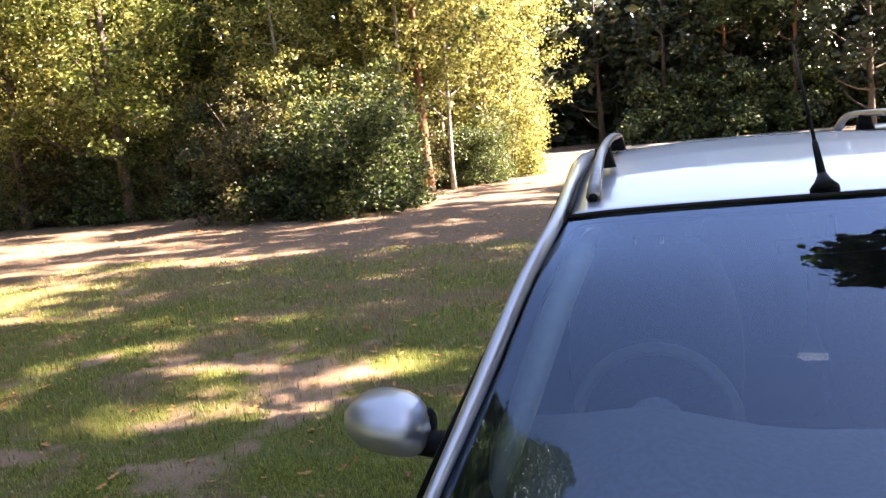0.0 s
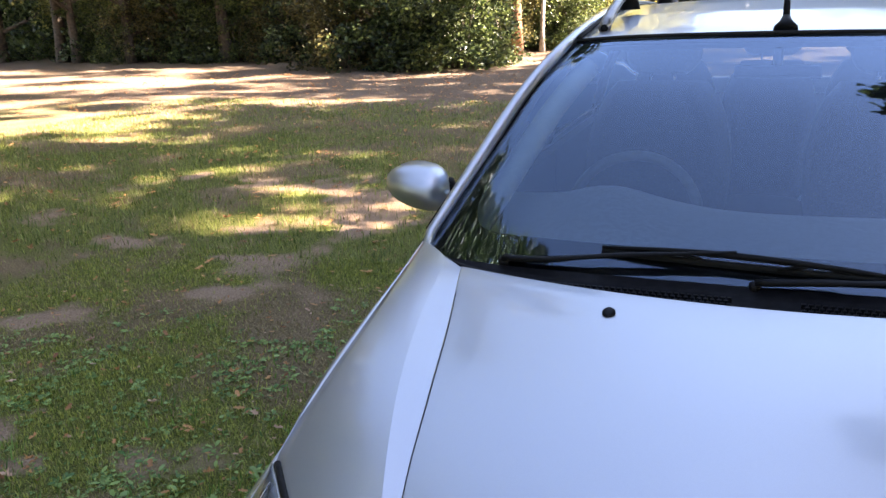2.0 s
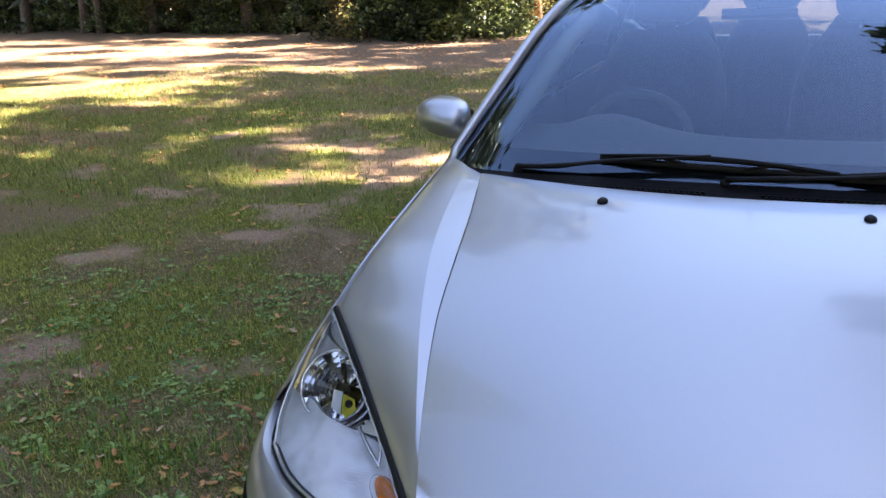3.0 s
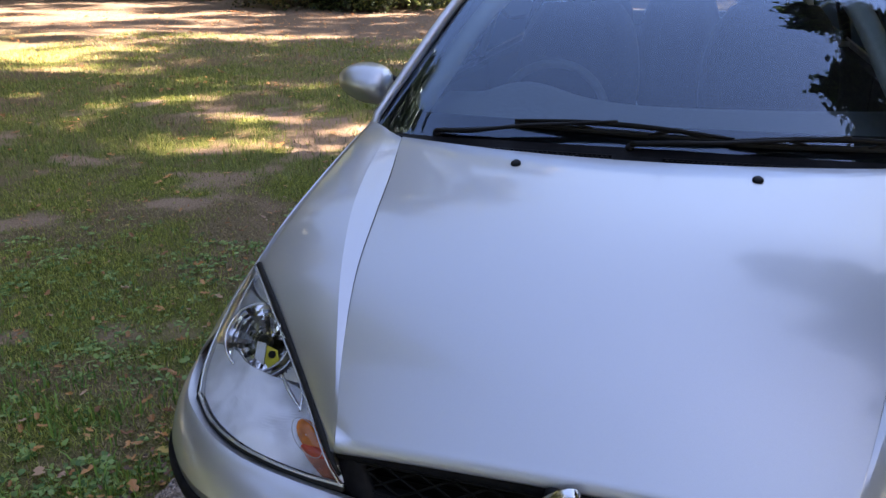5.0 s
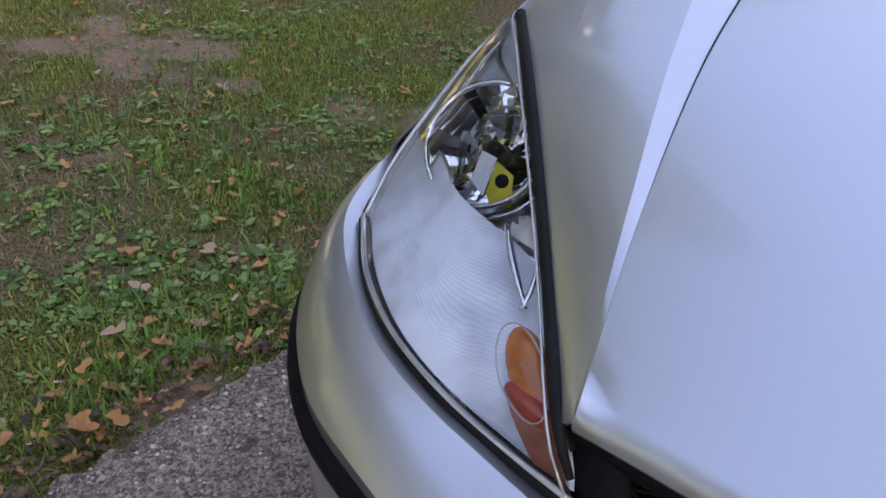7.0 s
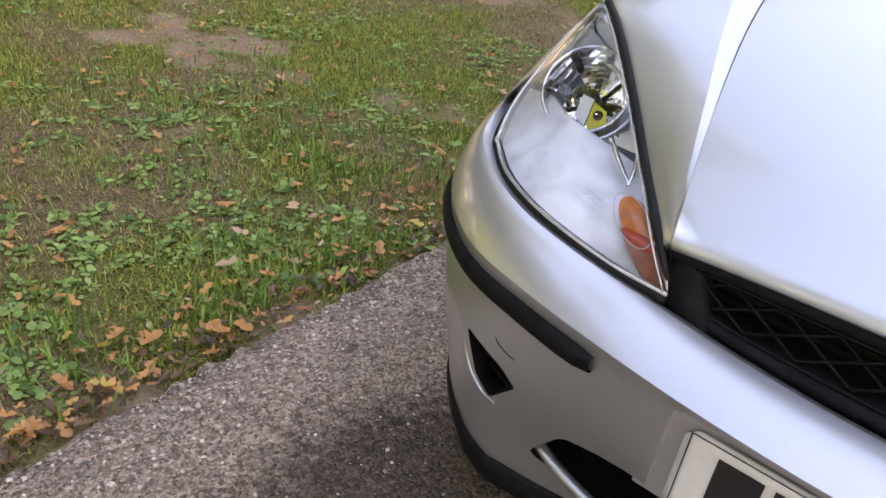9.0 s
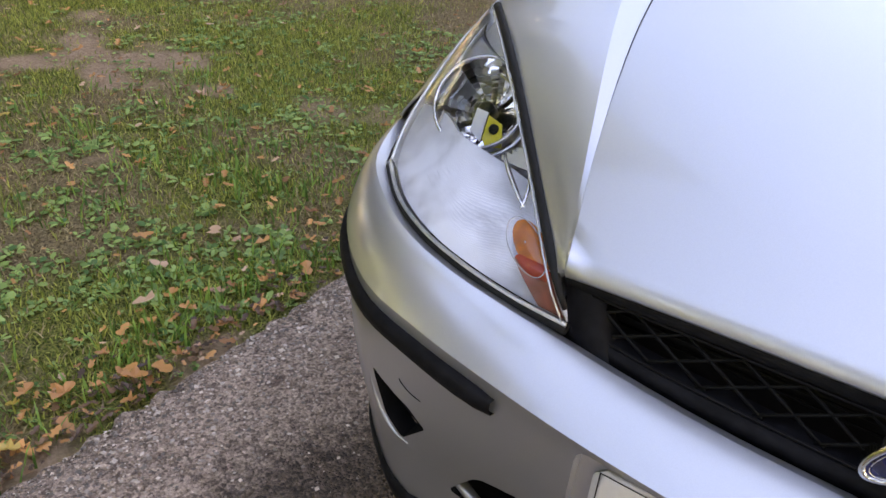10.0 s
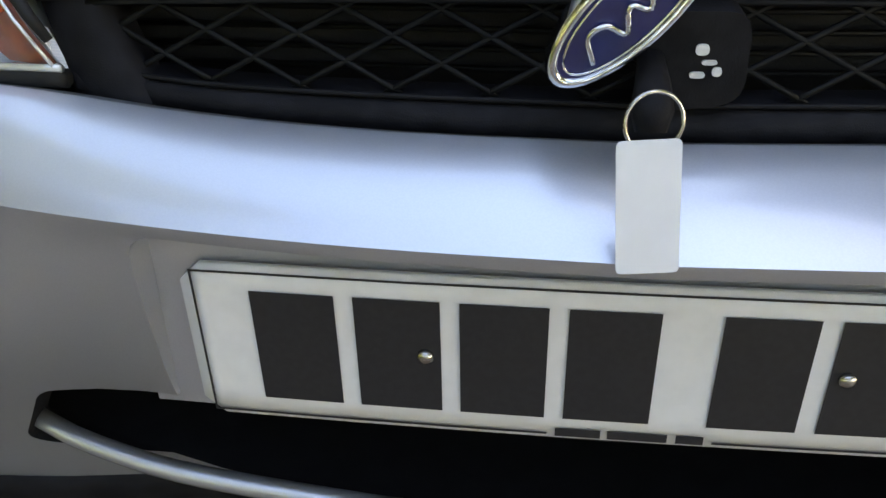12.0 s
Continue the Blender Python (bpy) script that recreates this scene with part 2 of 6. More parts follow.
HL_IN = [(-0.677, 0.450, 0.786), (-0.61, 0.367, 0.772), (-0.535, 0.285, 0.729), (-0.455, 0.197, 0.676), (-0.376, 0.104, 0.630), (-0.347, 0.094, 0.590)]
HL_OUT = [(-0.680, 0.452, 0.785), (-0.706, 0.412, 0.737), (-0.722, 0.365, 0.682), (-0.720, 0.305, 0.638), (-0.697, 0.244, 0.612)]
HL_LOW = [(-0.697, 0.244, 0.612), (-0.637, 0.186, 0.602), (-0.563, 0.139, 0.600), (-0.487, 0.113, 0.596), (-0.413, 0.104, 0.588), (-0.347, 0.094, 0.590)]
SHUT = [(-0.682, 0.452, 0.788), (-0.681, 0.589, 0.840), (-0.685, 0.777, 0.883), (-0.700, 0.985, 0.912), (-0.733, 1.20, 0.920)]
PILLAR = [(-0.723, 1.204, 0.916), (-0.636, 1.404, 1.088), (-0.577, 1.637, 1.229), (-0.529, 1.898, 1.317)]


# ---- bonnet
def bonnet():
    n = 44
    c, k, r, o = cr(CENTRE, n), cr(CREASE, n), cr(RIDGE, n), cr(OUTER, n)
    rows = []
    for i in range(n):
        half = []
        fade = min(1.0, i / (n - 1) * 3)
        for j in range(13):
            s = j / 12
            x = k[i].x * s
            y = c[i].y + (k[i].y - c[i].y) * s * s
            z = c[i].z + (k[i].z - c[i].z) * s ** 2.2
            half.append(Vector((x, y, z)))
        # small step down at the fold, then the flat strip up to the ridge
        half[-1].z -= 0.0005
        half.append(k[i].lerp(r[i], 0.06) + Vector((0, 0, -0.0035 * fade)))
        for j in range(1, 5):
            s = 0.06 + 0.94 * j / 4
            half.append(k[i].lerp(r[i], s) + Vector((0, 0, -0.0035 * fade * (1 - s))))
        for j in range(1, 10):
            s = j / 9
            p = r[i].lerp(o[i], s)
            p.z += 0.020 * s * (1 - s) * (0.5 + 0.5 * fade)
            half.append(p)
        edge = half[-1]
        half.append(edge + Vector((0.002, 0.001, -0.006)))
        half.append(edge + Vector((0.008, 0.002, -0.020)))
        rows.append([Vector((-p.x, p.y, p.z)) for p in half[:0:-1]] + half)
    lip = [p + Vector((0, 0.004, -0.007)) for p in rows[0]]
    lip2 = [p + Vector((0, 0.016, -0.014)) for p in rows[0]]
    bm = grid([lip2, lip] + rows)
    w = len(rows[0])
    mid = w // 2
    bm.verts.index_update()
    sharp = {mid + 12, mid + 13, mid + 17, mid - 12, mid - 13, mid - 17}
    for e in bm.edges:
        a, b = e.verts[0].index % w, e.verts[1].index % w
        if a == b and a in sharp and e.verts[0].index // w > 3:
            e.smooth = False
    ob = part("bonnet", orient(bm, (0, 1, 0.2)), PAINT, car)
    # dark tube along the fold, standing for the shade of its step
    for sg in (-1, 1):
        line = [p + Vector((0, 0, 0.0004)) for p in k[8:-5]]
        part("fold_shade_line", tube([Vector((sg * -p.x, p.y, p.z)) for p in line], [min(0.0007, 0.00008 * i) for i in range(len(line))], 5), SATIN, ob, "thin dark line drawn for the shade in the bonnet fold")
    return ob


bonnet()


# ---- body sides
def side_x(y, z):
    w = lin([0.2, 0.30, 0.45, 0.7, 1.0, 2.5, 3.6, 4.2, 4.44], [0.735, 0.757, 0.800, 0.832, 0.84, 0.845, 0.835, 0.79, 0.70], y)
    return w - lin([0.15, 0.3, 0.45, 0.6, 0.7, 0.8, 0.88, 0.94], [0.05, 0.02, 0.004, 0.0, 0.006, 0.025, 0.055, 0.09], z)


def arch(y, base=0.21):
    for c in (0.80, 3.415):
        if abs(y - c) < 0.345:
            return max(base, 0.30 + math.sqrt(0.345 ** 2 - (y - c) ** 2))
    return base


def wing(sign):
    top = cr([HL_OUT[2], HL_OUT[1]] + SHUT + [(-0.742, 1.32, 0.925)], 48)
    rows = []
    for p in top:
        y = p.y
        lo = 0.618 if y < 0.46 else arch(y)
        row = []
        zk = max(min(0.575, p.z - 0.03), lo + 0.004)
        for j in range(8):
            z = lo + (zk - lo) * j / 7
            row.append(Vector((-min(side_x(y, z), abs(p.x) + 0.16), y, z)))
        a = row[-1].copy()
        b = 0.004 + 0.055 * max(0, y - 0.38)
        q = a.lerp(p, 0.5) + Vector((-b, 0, 0.6 * b))
        for j in range(1, 9):
            t = j / 8
            row.append(a * (1 - t) ** 2 + q * 2 * t * (1 - t) + p * t * t)
        row.append(p + Vector((0.004, 0, -0.006)))
        row.append(p + Vector((0.010, 0, -0.022)))
        rows.append([Vector((sign * -v.x, v.y, v.z)) for v in row])
    thick(part("wing", orient(grid(rows)), PAINT, car), 0.004)


def side_panel(name, y0, y1, sign, handle):
    rows = []
    n = 20
    for i in range(n + 1):
        y = y0 + (y1 - y0) * i / n
        lo, hi = arch(y), lin([1.3, 4.4], [0.925, 0.975], y)
        row = []
        for j in range(13):
            z = lo + (hi - lo) * j / 12
            groove = 0.006 if abs(z - 0.52) < 0.02 else 0.0
            row.append(Vector((sign * (side_x(y, z) - groove), y, z)))
        row.append(row[-1] + Vector((-sign * 0.025, 0, 0.012)))
        rows.append(row)
    ob = thick(part(name, orient(grid(rows)), PAINT, car), 0.01)
    if handle:
        yh = y1 - 0.16
        x = sign * (side_x(yh, 0.80) + 0.012)
        bm = tube(cr([(x - sign * 0.02, yh - 0.09, 0.80), (x + sign * 0.012, yh - 0.05, 0.805), (x + sign * 0.012, yh + 0.05, 0.807), (x - sign * 0.02, yh + 0.09, 0.805)], 12), 0.011, 8)
        part("handle", bm, SATIN, ob, "black plastic door handle")
    strip = [[Vector((sign * (side_x(y, z) + d), y, z)) for z, d in ((0.49, 0.0), (0.495, 0.012), (0.545, 0.012), (0.55, 0.0))]
             for y in np.linspace(max(y0 + 0.01, y0), y1 - 0.01, 12) if arch(y) < 0.45]
    if len(strip) > 2:
        part("rubbing_strip", orient(grid(strip)), BLACK, ob, "black plastic rubbing strip")
    return ob


CANT = [(-0.727, 1.190, 0.916), (-0.652, 1.39, 1.084), (-0.594, 1.62, 1.226), (-0.549, 1.88, 1.318), (-0.552, 2.3, 1.360), (-0.566, 3.0, 1.385), (-0.556, 3.8, 1.368), (-0.545, 4.2, 1.325)]


def cant_at(y):
    pts = cr(CANT, 60)
    p = min(pts, key=lambda v: abs(v.y - y))
    return p


def side_window(y0, y1, sign, name="side_window"):
    rows = []
    for i in range(11):
        y = y0 + (y1 - y0) * i / 10
        t = cant_at(y)
        b = Vector((-(side_x(y, 0.93) - 0.03), y, lin([1.3, 4.4], [0.935, 0.985], y)))
        row = []
        for j in range(9):
            s = j / 8
            p = b.lerp(t, s)
            p.x -= 0.03 * s * (1 - s) * 2
            row.append(Vector((sign * -p.x, p.y, p.z)))
        rows.append(row)
    ob = part(name, orient(grid(rows)), GLASS, car, "tinted side window glass")
    ob.visible_shadow = False
    return ob


for sg in (-1, 1):
    wing(sg)
    fd = side_panel("front_door", 1.335, 2.36, sg, True)
    rd = side_panel("rear_door", 2.366, 3.28, sg, True)
    side_panel("rear_quarter", 3.286, 4.40, sg, False)
    for y0, y1 in ((1.50, 2.33), (2.40, 3.25), (3.32, 4.15)):
        side_window(y0, y1, sg)
    for y in (2.365, 3.285):
        t = cant_at(y)
        bm = tube([(sg * (side_x(y, 0.93) - 0.025), y, 0.95), (sg * ((side_x(y, 0.93) - 0.025 - t.x) / 2 + 0.02), y, 1.16), (sg * -t.x, y, t.z)], 0.035, 8, flat=0.6, up=(sg, 0, 0))
        part("door_pillar", bm, SATIN, car, "black door pillar")
    # cant rail and windscreen pillar in body colour
    pts = cr([(-0.722, 1.165, 0.884)] + CANT, 42)
    pts = pts if sg < 0 else flip(pts)
    part("roof_pillar", tube(pts, [0.011 + 0.0055 * min(1, i / 5) + 0.014 * min(1, max(0, i - 14) / 8) for i in range(42)], 12), PAINT, car)
    # quarter-light triangle under the mirror
    tri = [Vector((sg * v[0], v[1], v[2])) for v in ((0.752, 1.26, 0.93), (0.768, 1.50, 0.935), (0.645, 1.50, 1.15))]
    bm = bmesh.new()
    bm.faces.new([bm.verts.new(v) for v in tri])
    thick(part("mirror_sail", orient(bm), BLACK, car, "black plastic mirror sail"), 0.02)
    # sill
    rows = [[Vector((sg * (side_x(y, 0.22) + d), y, z)) for z, d in ((0.22, 0.0), (0.19, -0.01), (0.16, -0.05), (0.15, -0.2))] for y in np.linspace(1.15, 3.07, 16)]
    thick(part("sill", orient(grid(rows)), BLACK, car, "black sill"), 0.01)


# ---- roof
def roof():
    zc = lambda y: lin([1.85, 2.0, 2.3, 2.7, 3.2, 3.7, 4.1, 4.3], [1.330, 1.352, 1.383, 1.404, 1.412, 1.402, 1.375, 1.348], y)
    rows = []
    for i in range(50):
        s = i / 49
        row = []
        for j in range(25):
            q = -1 + 2 * j / 24
            yf = 1.853 + 0.042 * q * q
            y = yf + (4.27 - yf) * s
            half = lin([1.85, 2.3, 3.0, 3.8, 4.3], [0.528, 0.532, 0.546, 0.536, 0.52], y)
            edge = lin([1.85, 1.9, 2.3, 3.0, 3.8, 4.3], [1.318, 1.324, 1.366, 1.392, 1.376, 1.330], y)
            c = zc(y)
            z = c + (edge - c) * abs(q) ** 2.4
            row.append(Vector((half * q, y, z)))
        rows.append(row)
    lip = [p + Vector((0, 0.002, -0.012)) for p in rows[0]]
    thick(part("roof", orient(grid([lip] + rows), (0, 3, 0)), PAINT, car), 0.006)
    # head lining
    rows2 = [[p + Vector((0, 0.03, -0.035)) for p in r] for r in rows[::4]]
    part("head_lining", orient(grid(rows2), (0, 3, 3)), TRIMGREY, car, "pale grey head lining")
    for sg in (-1, 1):
        d = []
        for y in np.linspace(1.90, 4.2, 24):
            half = lin([1.85, 2.3, 3.0, 3.8, 4.3], [0.528, 0.532, 0.546, 0.536, 0.52], y)
            edge = lin([1.85, 1.9, 2.3, 3.0, 3.8, 4.3], [1.318, 1.324, 1.366, 1.392, 1.376, 1.330], y)
            d.append((sg * (half - 0.004), y, edge + 0.003))
        part("roof_gutter", tube(d, 0.007, 6), RUBBER, car, "black rubber roof strip")


roof()


def roof_rail(sg):
    x = 0.475
    pts = cr([(x, 2.02, 1.350), (x - 0.002, 2.10, 1.380), (x - 0.004, 2.22, 1.414), (x - 0.006, 2.42, 1.442), (x - 0.004, 2.9, 1.460), (x - 0.004, 3.5, 1.455), (x - 0.004, 3.85, 1.44), (x, 4.02, 1.40), (x, 4.08, 1.37)], 50)
    pts = [Vector((sg * p.x, p.y, p.z)) for p in pts]
    rail = part("roof_rail", tube(pts, [0.0135 + 0.005 * (max(0, 1 - i / 6) + max(0, (i - 43) / 6)) for i in range(50)], 10), SATIN_RAIL, car, "silver and black roof rail")
    for y, z in ((2.48, 1.40), (3.55, 1.402)):
        part("rail_foot", tube([(sg * (x - 0.004), y, z - 0.01), (sg * (x - 0.004), y, 1.448)], [0.022, 0.014], 8, flat=1.6), SATIN, rail, "black rail support")
    part("rail_foot", tube([(sg * x, 2.01, 1.345), (sg * x, 2.06, 1.364)], [0.010, 0.018], 8), SATIN, rail, "black rail end")


SATIN_RAIL = mat("rail_grey", (0.30, 0.30, 0.31), 0.35, 0.6, 0.3, var=0.15, scale=40)
for sg in (-1, 1):
    roof_rail(sg)


def aerial():
    base = Vector((0.014, 1.890, 1.340))
    bm = tube([base + Vector((0, 0, -0.004)), base + Vector((0, 0.004, 0.004)), base + Vector((0, 0.016, 0.018)), base + Vector((0, 0.026, 0.032))], [0.030, 0.030, 0.017, 0.010], 16)
    a = part("aerial", bm, SATIN, car, "black roof aerial")
    up = Vector((0, 0.72, 0.69)).normalized()
    s = base + Vector((0, 0.024, 0.028))
    part("aerial_mast", tube([s, s + up * 0.10, s + up * 0.105], [0.0095, 0.0065, 0.004], 10), SATIN, a)
    part("aerial_whip", tube([s + up * 0.10, s + up * 0.43], [0.0042, 0.0026], 8), SATIN, a)


aerial()


# ---- windscreen
def screen_point(u, v, off=0.0):
    """u from -1 to 1 across, v from 0 at the scuttle to 1 at the roof."""
    n = 40
    side = SIDE_PTS
    i = min(n - 2, int(v * (n - 1)))
    f = v * (n - 1) - i
    e = side[i].lerp(side[i + 1], f)
    c = MID_PTS[i].lerp(MID_PTS[i + 1], f)
    w = abs(u)
    k = 0.42 * w ** 2 + 0.58 * w ** 6
    y = c.y + (e.y - c.y) * k
    z = c.z + (e.z - c.z) * k
    return Vector((-e.x * u, y, z)) + off * NORMAL


NORMAL = Vector((0, -0.45, 0.89))
SIDE_PTS = cr([(-0.745, 1.165, 0.885)] + PILLAR, 40)
MID_PTS = cr([(0, 1.00, 0.900), (0, 1.24, 1.058), (0, 1.52, 1.207), (0, 1.85, 1.332)], 40)


def windscreen():
    rows = [[screen_point(-1 + 2 * j / 40, i / 30) for j in range(41)] for i in range(31)]
    ob = part("windscreen", orient(grid(rows)), GLASS, car, "laminated windscreen glass reflecting the sky")
    ob.visible_shadow = False

    def ring(t):
        """One closed line inside the edge: t = 0 at the rim, 1 at the inner edge of the black border."""
        pts = []
        a, b, lo, hi = 1 - 0.075 * t, 1 - 0.04 * t, 0.0 + 0.13 * t, 1 - 0.035 * t
        r = 0.16 * t + 0.01
        corners = [(-a, lo, r * 0.9, r * 1.1), (a, lo, r * 0.9, r * 1.1), (b, hi, r * 0.4, r * 0.4), (-b, hi, r * 0.4, r * 0.4)]
        dirs = [((0, 1), (1, 0)), ((-1, 0), (0, 1)), ((0, -1), (-1, 0)), ((1, 0), (0, -1))]
        for (cx, cy, rx, ry), (d0, d1) in zip(corners, dirs):
            s = (cx + d0[0] * rx, cy + d0[1] * ry)
            e = (cx + d1[0] * rx, cy + d1[1] * ry)
            for k in range(9):
                w = k / 8
                pts.append(((1 - w) ** 2 * s[0] + 2 * w * (1 - w) * cx + w * w * e[0], (1 - w) ** 2 * s[1] + 2 * w * (1 - w) * cy + w * w * e[1]))
        out = []
        for k, p in enumerate(pts):
            q = pts[(k + 1) % len(pts)]
            m = 14 if k % 9 == 8 else 1
            for j in range(m):
                w = j / m
                out.append(screen_point(p[0] + (q[0] - p[0]) * w, p[1] + (q[1] - p[1]) * w, -0.004))
        return out

    bm = grid([ring(0.0), ring(0.35), ring(0.7), ring(1.0)], close=True)
    part("screen_border", orient(bm), SATIN, ob, "black painted border of the glass")
    for sg in (-1, 1):
        pts = [screen_point(sg * 1.0, i / 30, 0.004) + Vector((sg * 0.004, 0, 0)) for i in range(1, 31)]
        part("screen_seal", tube(pts, 0.0075, 6), RUBBER, ob, "black rubber windscreen seal")
    pts = [screen_point(-1 + 2 * j / 40, 1.0, 0.003) for j in range(41)]
    part("screen_seal", tube(pts, 0.006, 6), RUBBER, ob, "black rubber windscreen seal")


windscreen()


# ---- scuttle and wipers
def scuttle():
    rear = cr([(-0.728, 1.185, 0.905), (-0.582, 1.045, 0.912), (-0.353, 0.974, 0.912), (0, 0.945, 0.910), (0.353, 0.974, 0.912), (0.582, 1.045, 0.912), (0.728, 1.185, 0.905)], 61)
    rows = []
    for s, dz in ((0.0, -0.012), (0.12, -0.008), (0.3, -0.010), (0.65, -0.006), (1.0, 0.004)):
        row = []
        for j in range(61):
            u = -1 + 2 * j / 60
            g = screen_point(u * 0.985, 0.024 + 0.016 * (1 - u * u), 0.004)
            p = rear[j].lerp(g, s)
            p.z = rear[j].z + (g.z - rear[j].z) * s ** 1.5 + dz
            row.append(p)
        rows.append(row)
    ob = thick(part("scuttle", orient(grid(rows), (0, 1, 0)), BLACK, car, "black plastic scuttle panel"), 0.006)
    part("scuttle_seal", tube([p + Vector((0, 0.006, 0.002)) for p in rear], 0.006, 6), RUBBER, ob, "black rubber bonnet seal")
    # honeycomb air inlet: short raised bars
    for sgn in (-1, 1):
        bm = bmesh.new()
        for a in range(30):
            for b in range(4):
                x = sgn * (0.40 - a * 0.0115 - (b % 2) * 0.0055)
                g = screen_point(x / 0.74, 0.085, 0.004)
                y = 0.962 + b * 0.011
                box((x - 0.004, y - 0.0035, 0.898), (x + 0.004, y + 0.0035, 0.9125 + b * 0.0018), bm)
        tagged(part("air_inlet", bm, SATIN, ob, "black mesh air inlet", False), kind="stuff")


scuttle()


def wiper(px, tx, x0, x1, v0, v1):
    """Pivot at px, arm to tx, blade from x0 to x1 lying on the glass at heights v0 to v1."""
    def on(x, v, h):
        p = screen_point(x / 0.70, v, h)
        return Vector((x, p.y, p.z))
    mid = 0.5 * (v0 + v1)
    w = part("wiper", tube([on(px, 0.04, 0.0), on(px, 0.045, 0.014)], [0.012, 0.010], 10), SATIN, car, "black windscreen wiper")
    arm = cr([on(px, 0.045, 0.016), on(px + 0.10 * (1 if tx > px else -1), 0.052, 0.020), on(0.5 * (px + tx), mid - 0.016, 0.026), on(tx, mid + 0.008, 0.034)], 16)
    part("wiper_arm", tube(arm, [0.011] * 5 + [0.008] * 6 + [0.006] * 5, 8, flat=0.6), SATIN, w)
    n = 20
    line = [on(x0 + (x1 - x0) * i / n, v0 + (v1 - v0) * i / n, 0.008) for i in range(n + 1)]
    part("wiper_rubber", tube(line, 0.005, 6, flat=1.5), RUBBER, w, "black rubber wiper lip")
    bow = [on(x0 + (x1 - x0) * i / n, v0 + (v1 - v0) * i / n + 0.004, 0.013 + 0.016 * math.sin(math.pi * i / n)) for i in range(n + 1)]
    part("wiper_frame", tube(bow, [0.004 + 0.003 * math.sin(math.pi * i / n) for i in range(n + 1)], 6), SATIN, w)
    for k in (0.25, 0.75):
        x = x0 + (x1 - x0) * (k - 0.12)
        y = x0 + (x1 - x0) * (k + 0.12)
        v = v0 + (v1 - v0) * k
        part("wiper_yoke", tube(cr([on(x, v, 0.011), on((x + y) / 2, v + 0.002, 0.024), on(y, v, 0.011)], 8), 0.004, 6), SATIN, w)


wiper(-0.505, -0.055, -0.305, 0.206, 0.100, 0.078)
wiper(-0.02, 0.45, 0.20, 0.66, 0.072, 0.075)

# washer jets
for sg in (-1, 1):
    bm = tube([(sg * 0.254, 0.872, 0.905), (sg * 0.254, 0.870, 0.918), (sg * 0.254, 0.869, 0.921)], [0.0125, 0.0115, 0.007], 12, flat=1.3, up=(0, 1, 0))
    part("washer_jet", bm, SATIN, car, "black washer jet")


# black printed border round the windscreen
def frit():
    inner = []
    for a, b, c, d in ((-0.945, 0.125, math.pi, 1.5 * math.pi), (0.945, 0.125, 1.5 * math.pi, 2 * math.pi), (0.945, 0.962, 0, 0.5 * math.pi), (-0.945, 0.962, 0.5 * math.pi, math.pi)):
        ru, rv = 0.05, 0.055
        cu, cv = a - math.copysign(ru, a), b + (rv if b < 0.5 else -rv)
        for k in range(9):
            t = c + (d - c) * k / 8
            inner.append((cu + ru * math.cos(t), cv + rv * math.sin(t)))
    dense = []
    for (u0, v0), (u1, v1) in zip(inner, inner[1:] + inner[:1]):
        m = 24 if abs(u1 - u0) + abs(v1 - v0) > 0.3 else 2
        dense += [(u0 + (u1 - u0) * k / m, v0 + (v1 - v0) * k / m) for k in range(m)]
    rows = []
    for f in (0.0, 0.35, 0.7, 1.0):
        row = []
        for u, v in dense:
            uo, vo = max(-0.995, min(0.995, u / 0.94)), max(0.004, min(0.996, (v - 0.125) / 0.837))
            row.append(screen_point(u + (uo - u) * f, v + (vo - v) * f, -0.007))
        rows.append(row)
    part("screen_border", grid(rows, close=True), VOID, car, "black printed windscreen border")


frit()


